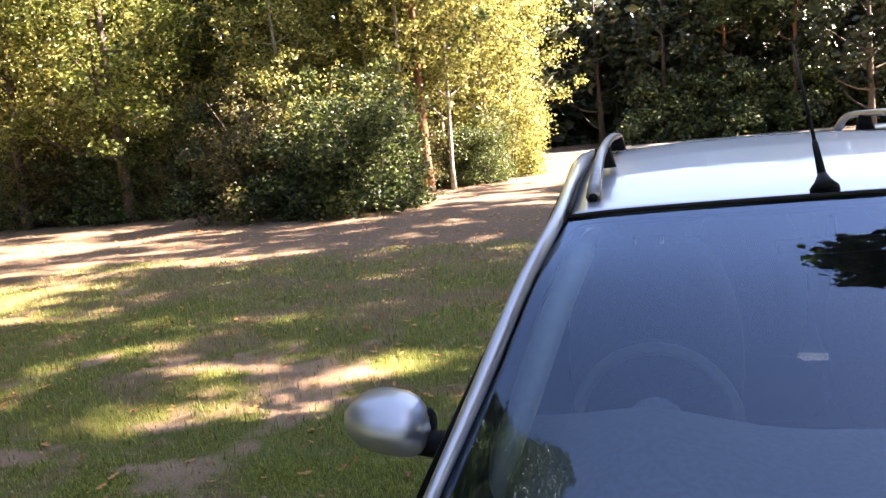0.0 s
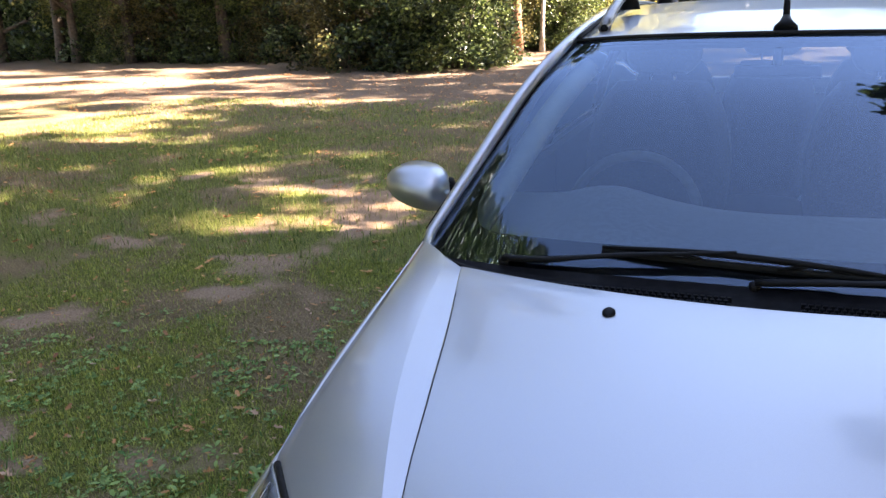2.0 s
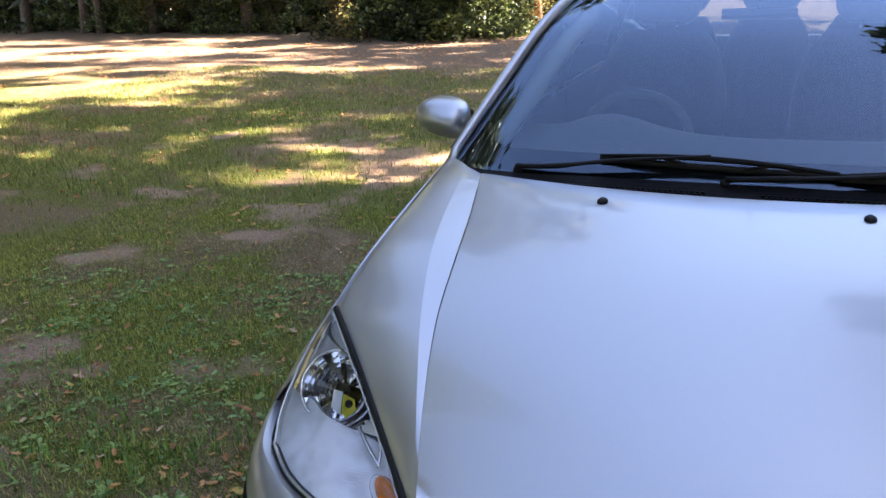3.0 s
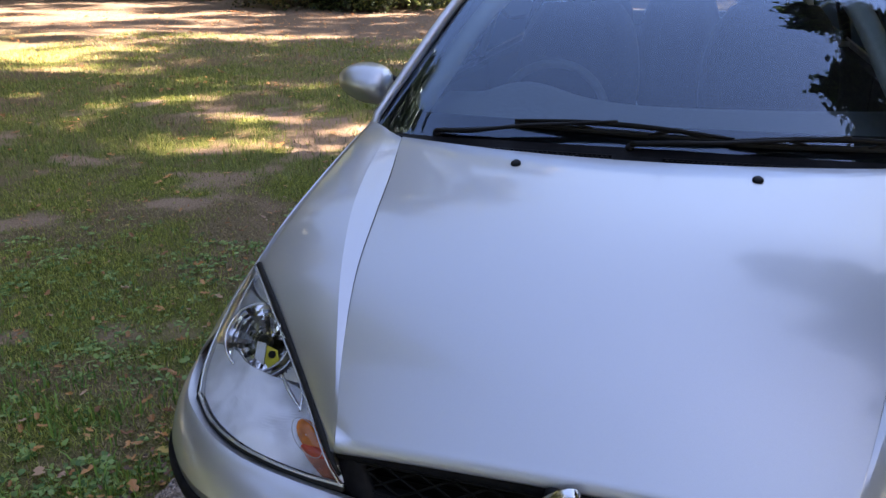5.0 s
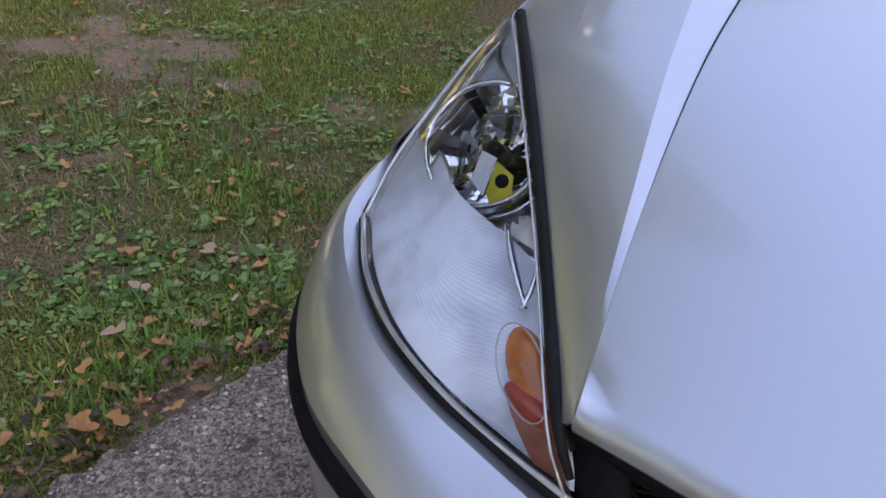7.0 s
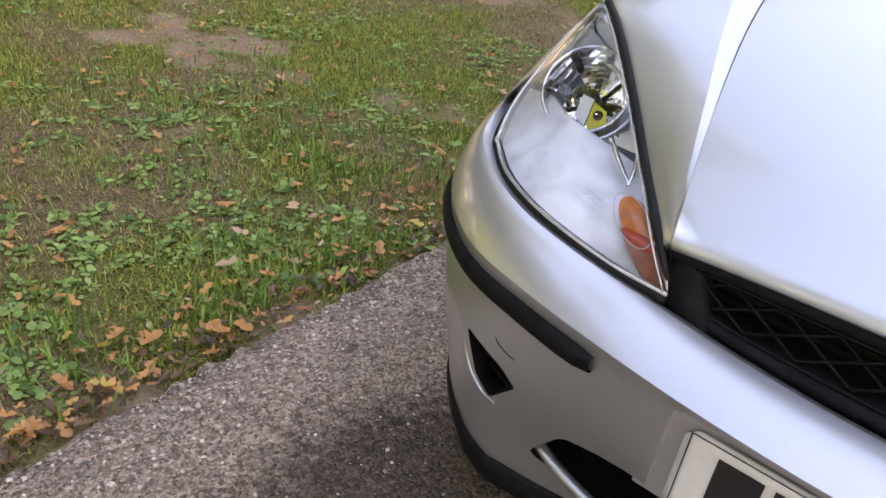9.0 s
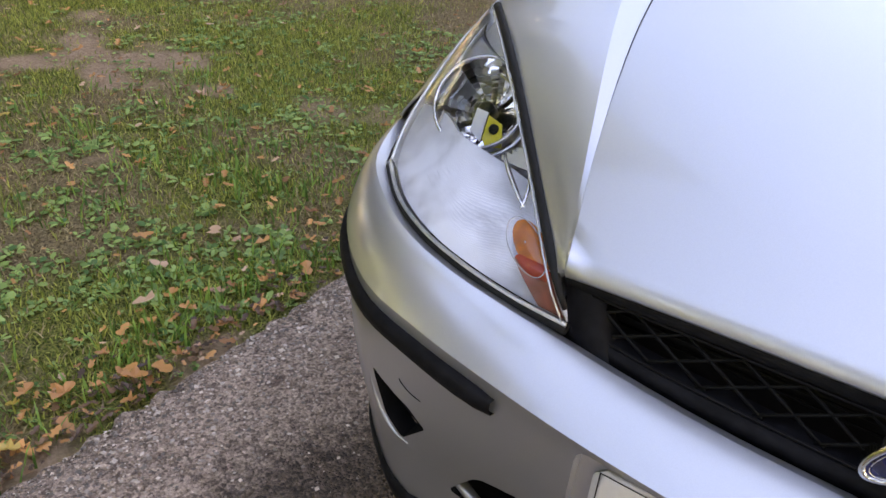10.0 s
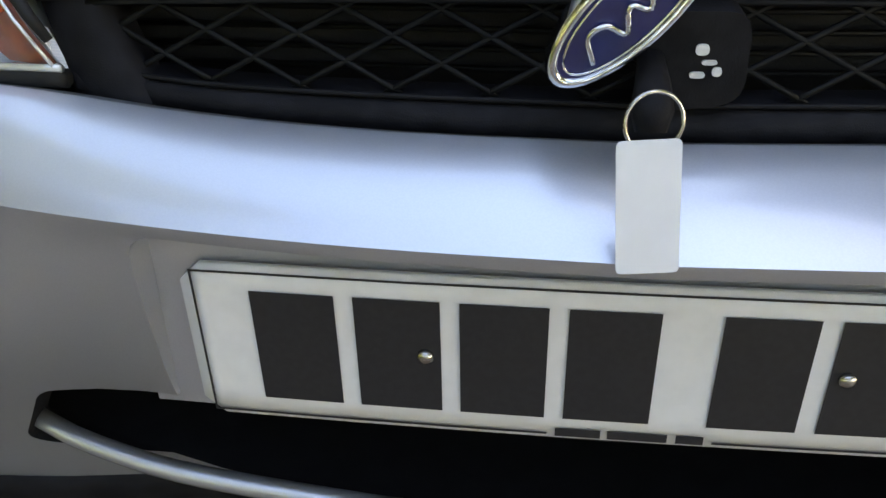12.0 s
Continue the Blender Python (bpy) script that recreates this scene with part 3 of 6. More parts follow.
# ---- door mirrors
def mirror(sg):
    c = Vector((-0.888, 1.545, 0.962))
    bm = bmesh.new()
    rows = []
    n = 20
    for i in range(13):
        t = min(1.0, i / 9)
        s = max(0.03, math.sin(math.pi / 2 * t))
        y = 0.008 - 0.082 * math.cos(math.pi / 2 * t) + 0.016 * max(0, i - 9)
        row = []
        for k in range(n):
            a = 2 * math.pi * k / n
            ca, sa = math.cos(a), math.sin(a)
            ex = 0.090 * s * (ca if ca < 0 else ca ** 0.72)
            ez = 0.060 * s * math.copysign(abs(sa) ** 0.9, sa) * (1 + 0.08 * ca)
            ez -= 0.15 * ex
            # the open side slants forwards on the inboard edge
            row.append(c + Vector((ex, y - 0.035 * max(0.0, ca) ** 2 * t, ez)))
        rows.append(row)
    inner = [c + (p - c) * 0.94 for p in rows[-1]]
    deep = [c + (p - c) * 0.92 + Vector((0, -0.02, 0)) for p in rows[-1]]
    bm = grid(rows, close=True)
    bm.faces.new([v for v in list(bm.verts)[:n]])
    fl = lambda b: b if sg < 0 else (bmesh.ops.scale(b, vec=(-1, 1, 1), verts=b.verts), bmesh.ops.reverse_faces(b, faces=b.faces), b)[2]
    bmesh.ops.recalc_face_normals(bm, faces=bm.faces)
    ob = thick(part("door_mirror", fl(bm), PAINT, car, "silver door mirror with black foot"), 0.003)
    bm = grid([rows[-1], inner, deep], close=True)
    part("mirror_rim", fl(bm), BLACK, ob, "black mirror rim")
    bm = bmesh.new()
    bm.faces.new([bm.verts.new(p) for p in deep])
    bmesh.ops.recalc_face_normals(bm, faces=bm.faces)
    part("mirror_glass", fl(bm), REFLECT, ob, "mirror glass", False)
    # black inboard shroud and foot
    sh = []
    for x, s in ((0.070, 0.80), (0.084, 0.72), (0.092, 0.45)):
        sh.append([c + Vector((x, 0.035 + 0.045 * math.cos(2 * math.pi * k / 14) * s, -0.012 + 0.046 * math.sin(2 * math.pi * k / 14) * s)) for k in range(14)])
    bm = grid(sh, close=True)
    bm.faces.new(list(bm.verts)[-14:])
    bmesh.ops.recalc_face_normals(bm, faces=bm.faces)
    part("mirror_shroud", fl(bm), BLACK, ob, "black inner shroud")
    bm = tube(cr([c + Vector((0.065, 0.01, -0.045)), c + Vector((0.125, 0.005, -0.045)), c + Vector((0.16, -0.01, -0.035)), c + Vector((0.20, -0.02, -0.02))], 10), [0.032, 0.034, 0.036, 0.036, 0.036, 0.036, 0.038, 0.04, 0.042, 0.045], 10, flat=0.75)
    part("mirror_foot", fl(bm), BLACK, ob, "black mirror foot")


for sg in (-1, 1):
    mirror(sg)


# ---- front bumper
TOP = [(0, 0.062, 0.566), (-0.15, 0.070, 0.566), (-0.257, 0.081, 0.569), (-0.350, 0.090, 0.577), (-0.413, 0.098, 0.580), (-0.487, 0.107, 0.588), (-0.563, 0.133, 0.592), (-0.637, 0.180, 0.595), (-0.700, 0.238, 0.604), (-0.738, 0.31, 0.610), (-0.772, 0.40, 0.611), (-0.786, 0.458, 0.611)]
PLAN = [(0, -0.032), (-0.15, -0.026), (-0.28, -0.012), (-0.40, 0.010), (-0.496, 0.033), (-0.593, 0.066), (-0.679, 0.132), (-0.745, 0.215), (-0.782, 0.305), (-0.798, 0.38), (-0.806, 0.458)]


def bumper():
    n = 46
    t, p = cr(TOP, n), cr([(x, y, 0.543) for x, y in PLAN], n)
    half = []
    for i in range(n):
        a, c = t[i], p[i].copy()
        c.z = 0.548
        out = Vector((c.x - a.x, c.y - a.y, 0))
        d = out.normalized()
        nxt, prv = p[min(i + 1, n - 1)], p[max(i - 1, 0)]
        tan = (nxt - prv).normalized()
        inn = Vector((-tan.y, tan.x, 0))
        inn = inn if inn.dot(Vector((0, 2, 0)) - Vector((c.x, c.y, 0))) > 0 else -inn
        col = [a + Vector((0, 0, -0.03)), a.copy()]
        le = a + d * min(0.015, out.length * 0.3) + Vector((0, 0, 0.0062))
        col.append(a.lerp(le, 0.5))
        col.append(le)
        q = le.lerp(c, 0.62)
        q.z = le.z - 0.005
        for j in range(1, 11):
            s = j / 10
            col.append(le * (1 - s) ** 2 + q * 2 * s * (1 - s) + c * s * s)
        for z, k in ((0.544, 0.0006), (0.537, 0.003), (0.515, 0.006), (0.47, 0.011), (0.43, 0.017), (0.40, 0.024), (0.36, 0.038), (0.32, 0.058), (0.28, 0.080), (0.24, 0.098), (0.205, 0.112), (0.19, 0.135)):
            fade = 1 - 0.62 * min(1, max(0, (i - 15) / 8)) - 0.15 * max(0, (i - 28) / (n - 29))
            v = c + inn * k * fade
            v.z = z
            col.append(v)
        half.append(col)
    rows = [[Vector((-v.x, v.y, v.z)) for v in col] for col in half[:0:-1]] + half
    ob = thick(part("front_bumper", orient(grid(rows), (0, 1.5, 0.4)), PAINT, car), 0.030)
    recess = prism(rounded([(-0.284, 0.385), (-0.276, 0.539), (0.276, 0.539), (0.284, 0.385)], 0.022), -0.3, 0.0165)
    inlet = prism(rounded([(-0.462, 0.280), (-0.405, 0.368), (-0.30, 0.400), (0.30, 0.400), (0.405, 0.368), (0.462, 0.280), (0.30, 0.252), (0, 0.246), (-0.30, 0.252)], 0.018), -0.3, 0.5)
    fogs = []
    for sg in (-1, 1):
        fogs.append(prism(rounded([(sg * 0.586, 0.424), (sg * 0.548, 0.4195), (sg * 0.512, 0.411), (sg * 0.484, 0.393), (sg * 0.528, 0.341), (sg * 0.560, 0.362)], 0.006), -0.3, 0.5))
    carve(ob, [inlet] + fogs + [recess])
    # the cut edges of inlet and recesses are black plastic
    ob.data.materials.append(VOID)
    for poly in ob.data.polygons:
        c = poly.center
        if abs(poly.normal.y) < 0.25 and c.y < 0.2 and (c.z < 0.43 and 0.475 < abs(c.x) < 0.60 and c.z > 0.33 or 0.244 < c.z < 0.401 and abs(c.x) < 0.47):
            poly.material_index = 1
    for poly in ob.data.polygons:
        poly.use_smooth = True
    m = ob.modifiers.new("edges", "EDGE_SPLIT")
    m.split_angle = radians(26)
    # floor of the plate recess
    rows = [[Vector((x, 0.0145 + 0.05 * x * x, z)) for x in np.linspace(-0.30, 0.30, 13)] for z in (0.39, 0.47, 0.55)]
    part("recess_floor", orient(grid(rows), (0, 1.5, 0.4)), PAINT, ob)
    # rubbing strips at the corners
    for sg in (-1, 1):
        rws = []
        for i in range(16, 45):
            c = p[i]
            tan = (p[i + 1] - p[i - 1]).normalized()
            inn = Vector((-tan.y, tan.x, 0))
            inn = inn if inn.dot(Vector((0, 2, 0)) - Vector((c.x, c.y, 0))) > 0 else -inn
            s = math.sqrt(min(1.0, (i - 15.8) / 1.6))
            zc, hz = 0.5155 + 0.003 * (1 - s), 0.0155 * (0.45 + 0.55 * s)
            row = []
            for z, k in ((hz, 0.004), (hz * 0.95, -0.006 * s), (hz * 0.3, -0.0095 * s), (-hz * 0.5, -0.007 * s), (-hz, 0.000), (-hz * 1.02, 0.008)):
                v = c + inn * k
                row.append(Vector((sg * -v.x, v.y, zc + z)))
            rws.append(row)
        part("bumper_strip", orient(grid(rws), (0, 1.5, 0.4)), BLACK, ob, "black rubber bumper strip")
    # outline of the towing eye cover, on the driver's side
    pts = [(-0.527, 0.0475, 0.450), (-0.524, 0.0468, 0.446), (-0.513, 0.0448, 0.441), (-0.502, 0.0425, 0.4392), (-0.490, 0.040, 0.4395)]
    part("tow_cover_gap", tube(cr(pts, 14), 0.0008, 5), SATIN, ob, "thin gap round the towing cover")
    # lower inlet: dark back and slats
    rows = [[Vector((x, 0.16 + 0.25 * abs(x) ** 2, z)) for x in np.linspace(-0.53, 0.53, 21)] for z in (0.24, 0.42)]
    part("inlet_back", grid(rows), VOID, ob, "dark back of the air inlet")
    for z in (0.300, 0.330, 0.362):
        w = 0.45 - (z - 0.29) * 0.7
        pts = [(x, 0.075 + 0.42 * x * x + (0.40 - z) * 0.25, z) for x in np.linspace(-w, w, 25)]
        part("inlet_slat", tube(pts, 0.006, 8, flat=0.7), VOID, ob, "black inlet slat")
    for sg in (-1, 1):
        rows = [[Vector((sg * 0.472, y, z)) for y in (0.105, 0.16, 0.27)] for z in (0.24, 0.42)]
        part("inlet_side", grid(rows), VOID, ob, "dark end of the air inlet")
    # bright lower lip
    pts = cr([(-0.468, 0.093, 0.292), (-0.40, 0.072, 0.279), (-0.28, 0.052, 0.271), (0, 0.035, 0.266), (0.28, 0.052, 0.271), (0.40, 0.072, 0.279), (0.468, 0.093, 0.292)], 40)
    part("inlet_lip", tube(pts, 0.0085, 8), PAINT, ob)
    for sg in (-1, 1):
        rows = [[Vector((sg * x, 0.15 + (0.62 - x) * -0.2 + 0.12 * (x - 0.5), z)) for x in np.linspace(0.48, 0.64, 5)] for z in (0.32, 0.44)]
        part("fog_recess_back", orient(grid(rows)), VOID, ob, "dark back of the fog lamp recess")
        lip = cr([(sg * 0.598, 0.083, 0.428), (sg * 0.592, 0.080, 0.395), (sg * 0.572, 0.074, 0.358), (sg * 0.545, 0.067, 0.339), (sg * 0.520, 0.062, 0.336)], 18)
        part("recess_lip", tube(lip, [0.0015 + 0.003 * math.sin(math.pi * i / 17) for i in range(18)], 8), PAINT, ob)
        for k in range(3):
            z = 0.366 + k * 0.016
            part("recess_slat", tube([(sg * 0.49, 0.070, z - 0.006), (sg * (0.555 + 0.012 * k), 0.095, z)], 0.0035, 6), BLACK, ob)
    # black spoiler along the bottom edge
    bottom = [col[-2] for col in half[:-4]]
    bottom = [Vector((-v.x, v.y, v.z)) for v in bottom[:0:-1]] + bottom
    rows = [[v + Vector((0, -0.004, 0.012)), v + Vector((0, -0.006, -0.008)), v + Vector((0, 0.006, -0.045)), v + Vector((0, 0.03, -0.055))] for v in bottom]
    thick(part("spoiler", orient(grid(rows)), BLACK, ob, "black plastic spoiler"), 0.006)
    # floor of the lower inlet
    rows = [[Vector((x, y + 0.3 * x * x, 0.2525 + 0.13 * x * x)) for x in np.linspace(-0.52, 0.52, 15)] for y in (0.045, 0.26)]
    part("inlet_floor", grid(rows), VOID, ob, "dark floor of the air inlet")
    return ob


bumper()


# ---- number plate, characters shown as plain bars
def plate():
    def y_at(x, z):
        return 0.002 + 0.055 * x * x + (z - 0.413) * 0.05
    def sheet(outline_w, z0, z1, off, r=0.012):
        o = rounded([(-outline_w, z0), (outline_w, z0), (outline_w, z1), (-outline_w, z1)], r)
        return o
    z0, z1 = 0.397, 0.508
    rows = []
    for i in range(41):
        x = -0.26 + 0.52 * i / 40
        cut = 0.012 - math.sqrt(max(0, 0.012 ** 2 - max(0, abs(x) - 0.248) ** 2)) if abs(x) > 0.248 else 0
        rows.append([Vector((x, y_at(x, z), z)) for z in np.linspace(z0 + cut, z1 - cut, 7)])
    ob = thick(part("number_plate", orient(grid(rows)), WHITE, car, "white number plate with black characters shown as bars"), 0.004)

    def bar(name, xa, xb, za, zb, lean=0.0):
        rws = []
        for i in range(5):
            s = i / 4
            rws.append([Vector((xa + (xb - xa) * s + lean * (z - za), y_at(xa + (xb - xa) * s, z) - 0.0012, z)) for z in np.linspace(za, zb, 4)])
        return part(name, orient(grid(rws)), INK, ob)
    zb, zt = 0.413, 0.492
    x = -0.219
    for k in range(7):
        if k == 4:
            x += 0.022
        bar("character_bar", x, x + 0.05, zb, zt)
        x += 0.061
    # border line and the small maker's line
    e = 0.2535
    for xa, xb, za, zc in ((-e, e, 0.5030, 0.5046), (-e, -0.045, 0.4000, 0.4016), (0.052, e, 0.4000, 0.4016), (-e, -e + 0.0015, 0.4016, 0.5030), (e - 0.0015, e, 0.4016, 0.5030)):
        bar("border_line", xa, xb, za, zc)
    for xa, xb in ((-0.040, -0.013), (-0.009, 0.026), (0.031, 0.047)):
        bar("small_text_bar", xa, xb, 0.399, 0.4055)
    for sx_ in (-0.117, 0.117):
        y = y_at(sx_, 0.454)
        bm = tube([(sx_, y, 0.454), (sx_, y - 0.004, 0.454), (sx_, y - 0.0055, 0.454)], [0.005, 0.0048, 0.002], 12)
        part("plate_screw", bm, STEEL, ob, "metal plate screw")


plate()


# ---- grille
def grille():
    tp = cr([(0, 0.098, 0.650), (-0.15, 0.101, 0.648), (-0.297, 0.105, 0.642), (-0.366, 0.112, 0.634)], 24)
    bt = cr([(0, 0.072, 0.560), (-0.15, 0.080, 0.561), (-0.257, 0.090, 0.564), (-0.345, 0.102, 0.574)], 24)
    full = lambda c: [Vector((-v.x, v.y, v.z)) for v in c[:0:-1]] + c
    T, B = full(tp), full(bt)

    def g(i, s, d):
        v = T[i].lerp(B[i], s)
        return v + Vector((0, d, 0))
    n = len(T)
    fr = []
    for i in range(n):
        fr.append([g(i, -0.08, 0.012), g(i, 0.02, 0.0), g(i, 0.14, 0.0), g(i, 0.17, 0.012), g(i, 0.17, 0.03)])
    ob = part("grille", orient(grid(fr), (0, 1, 0.6)), BLACK, car, "black plastic grille with diamond mesh")
    fr = [[g(i, 1.06, 0.015), g(i, 0.98, -0.004), g(i, 0.84, 0.0), g(i, 0.80, 0.012), g(i, 0.80, 0.03)] for i in range(n)]
    part("grille_frame", orient(grid(fr), (0, 1, 0.6)), BLACK, ob)
    for sg in (-1, 1):
        rws = []
        for s in np.linspace(0.0, 1.0, 8):
            # solid end panel between lamp and mesh, its inner edge slants
            xo = -0.372 + 0.024 * s
            xi = -0.334 + 0.034 * s + 0.006 * s ** 4
            yy = lambda x: 0.099 - 0.02 * s + 0.02 * ((-x - 0.25) / 0.12)
            z = 0.642 - 0.075 * s
            rws.append([Vector((sg * -x, yy(x) + d, z)) for x, d in ((xo, 0.006), (xo * 0.6 + xi * 0.4, 0.0), (xi, 0.001), (xi + 0.006, 0.012), (xi + 0.006, 0.03))])
        part("grille_end", orient(grid(rws), (0, 1, 0.6)), BLACK, ob)
    # bead round the mesh
    for s in (0.19, 0.79):
        part("grille_bead", tube([g(i, s, 0.004) for i in range(2, n - 2)], 0.0018, 6), SATIN, ob)
    # diamond bars
    def on(x, z, d):
        u = min(1, max(0, (x + 0.366) / 0.732))
        i = min(n - 2, int(u * (n - 1)))
        a = T[i].lerp(T[i + 1], u * (n - 1) - i)
        b = B[i].lerp(B[i + 1], u * (n - 1) - i)
        s = (a.z - z) / max(1e-6, a.z - b.z)
        v = a.lerp(b, s)
        return Vector((x, v.y + d, z)), s
    step, slope = 0.0575, 0.52
    for sgn in (-1, 1):
        for k in range(-9, 10):
            pts = []
            for j in range(13):
                z = 0.572 + 0.066 * j / 12
                x = (k + 0.5) * step + sgn * (z - 0.6100) / slope
                if abs(x) > 0.345:
                    continue
                v, s = on(x, z, 0.012)
                if 0.12 < s < 0.86:
                    pts.append(v)
            if len(pts) > 2:
                part("mesh_bar", tube(pts, 0.0017, 6, flat=1.2), MESHBAR, ob)
    # shutters and dark core behind
    rows = [[Vector((x, 0.165, z)) for x in np.linspace(-0.37, 0.37, 9)] for z in (0.52, 0.67)]
    part("radiator_core", orient(grid(rows), (0, 2, 0.6)), RUBBER, ob, "dark radiator core")
    for k in range(6):
        z = 0.572 + k * 0.013
        part("grille_louvre", tube([(-0.33, 0.158, z), (0, 0.150, z), (0.33, 0.158, z)], 0.002, 6), MESHBAR, ob)
    return ob


grille()


def badge():
    c, ax, az = Vector((-0.016, 0.046, 0.6445)), 0.0525, 0.0215
    r = pose(*c, 6, -47, 0)
    rows = []
    n = 40
    for s, y in ((1.0, 0.012), (1.0, 0.0), (0.97, -0.004), (0.90, -0.0045), (0.87, -0.002)):
        rows.append([r @ Vector((ax * s * math.cos(2 * math.pi * k / n), y, az * (s - (1 - s) * 0.8) * math.sin(2 * math.pi * k / n))) for k in range(n)])
    ob = part("badge", grid(rows, close=True), CHROME, car, "chrome-rimmed blue oval badge swung aside")
    bm = bmesh.new()
    ring = [bm.verts.new(r @ Vector((ax * 0.88 * math.cos(2 * math.pi * k / n), -0.0022, az * 0.80 * math.sin(2 * math.pi * k / n)))) for k in range(n)]
    top = bm.verts.new(r @ Vector((0, -0.004, 0)))
    for k in range(n):
        bm.faces.new([ring[k], ring[(k + 1) % n], top])
    part("badge_face", orient(bm), BLUE, ob, "dark blue enamel face")
    # a thin inner line and a plain wavy stroke for the mark
    pts = [r @ Vector((ax * 0.80 * math.cos(2 * math.pi * k / 40), -0.0036, az * 0.70 * math.sin(2 * math.pi * k / 40))) for k in range(41)]
    part("badge_line", tube(pts, 0.0007, 5, cap=False), CHROME, ob)
    pts = cr([(-0.030, -0.0052, -0.006), (-0.022, -0.0056, 0.006), (-0.012, -0.006, 0.004), (-0.008, -0.006, -0.006), (0.002, -0.006, 0.003), (0.008, -0.006, -0.005), (0.018, -0.0058, 0.004), (0.028, -0.0052, 0.001)], 40)
    part("badge_stroke", tube([r @ Vector(p) for p in pts], 0.0016, 6), CHROME, ob, "silver wavy stroke")
    bm = tube([r @ Vector((0, 0.012, 0)), r @ Vector((0, 0.055, 0))], 0.013, 10)
    part("badge_stem", bm, BLACK, ob)


badge()


def lock_plate():
    o = rounded([(0.0, 0.578), (0.052, 0.585), (0.050, 0.635), (-0.010, 0.635)], 0.014)
    ob = part("lock_plate", prism(o, 0.074, 0.10), BLACK, car, "black bonnet lock plate with white symbols as bars", False)
    for x, z, w, h in ((0.0265, 0.615, 0.0035, 0.003), (0.031, 0.608, 0.004, 0.0013), (0.0255, 0.601, 0.004, 0.0017), (0.0355, 0.603, 0.0025, 0.0025)):
        part("symbol_bar", prism(rounded([(x - w, z - h), (x + w, z - h), (x + w, z + h), (x - w, z + h)], 0.003), 0.0725, 0.075), ICON, ob, "", False)


lock_plate()


# ---- headlamps
def lens_point(s, q, off=0.0, bulge=0.016):
    a, b = HL_L[0], HL_L[-1]
    n = len(HL_L) - 1
    i = min(n - 1, int(s * n))
    f = s * n - i
    l, r = HL_L[i].lerp(HL_L[i + 1], f), HL_R[i].lerp(HL_R[i + 1], f)
    j = min(n - 1, int(q * n))
    g = q * n - j
    low = HL_B[j].lerp(HL_B[j + 1], g)
    p = l.lerp(r, q) + (s ** 2.2) * (low - HL_L[n].lerp(HL_R[n], q))
    d = Vector((-0.55, -0.62, 0.55))
    return p + d * (bulge * 4 * q * (1 - q) * math.sin(math.pi * min(1, s * 0.62 + 0.12)) + off)


HL_L, HL_R, HL_B = cr(HL_OUT, 31), cr(HL_IN, 31), cr(HL_LOW, 31)


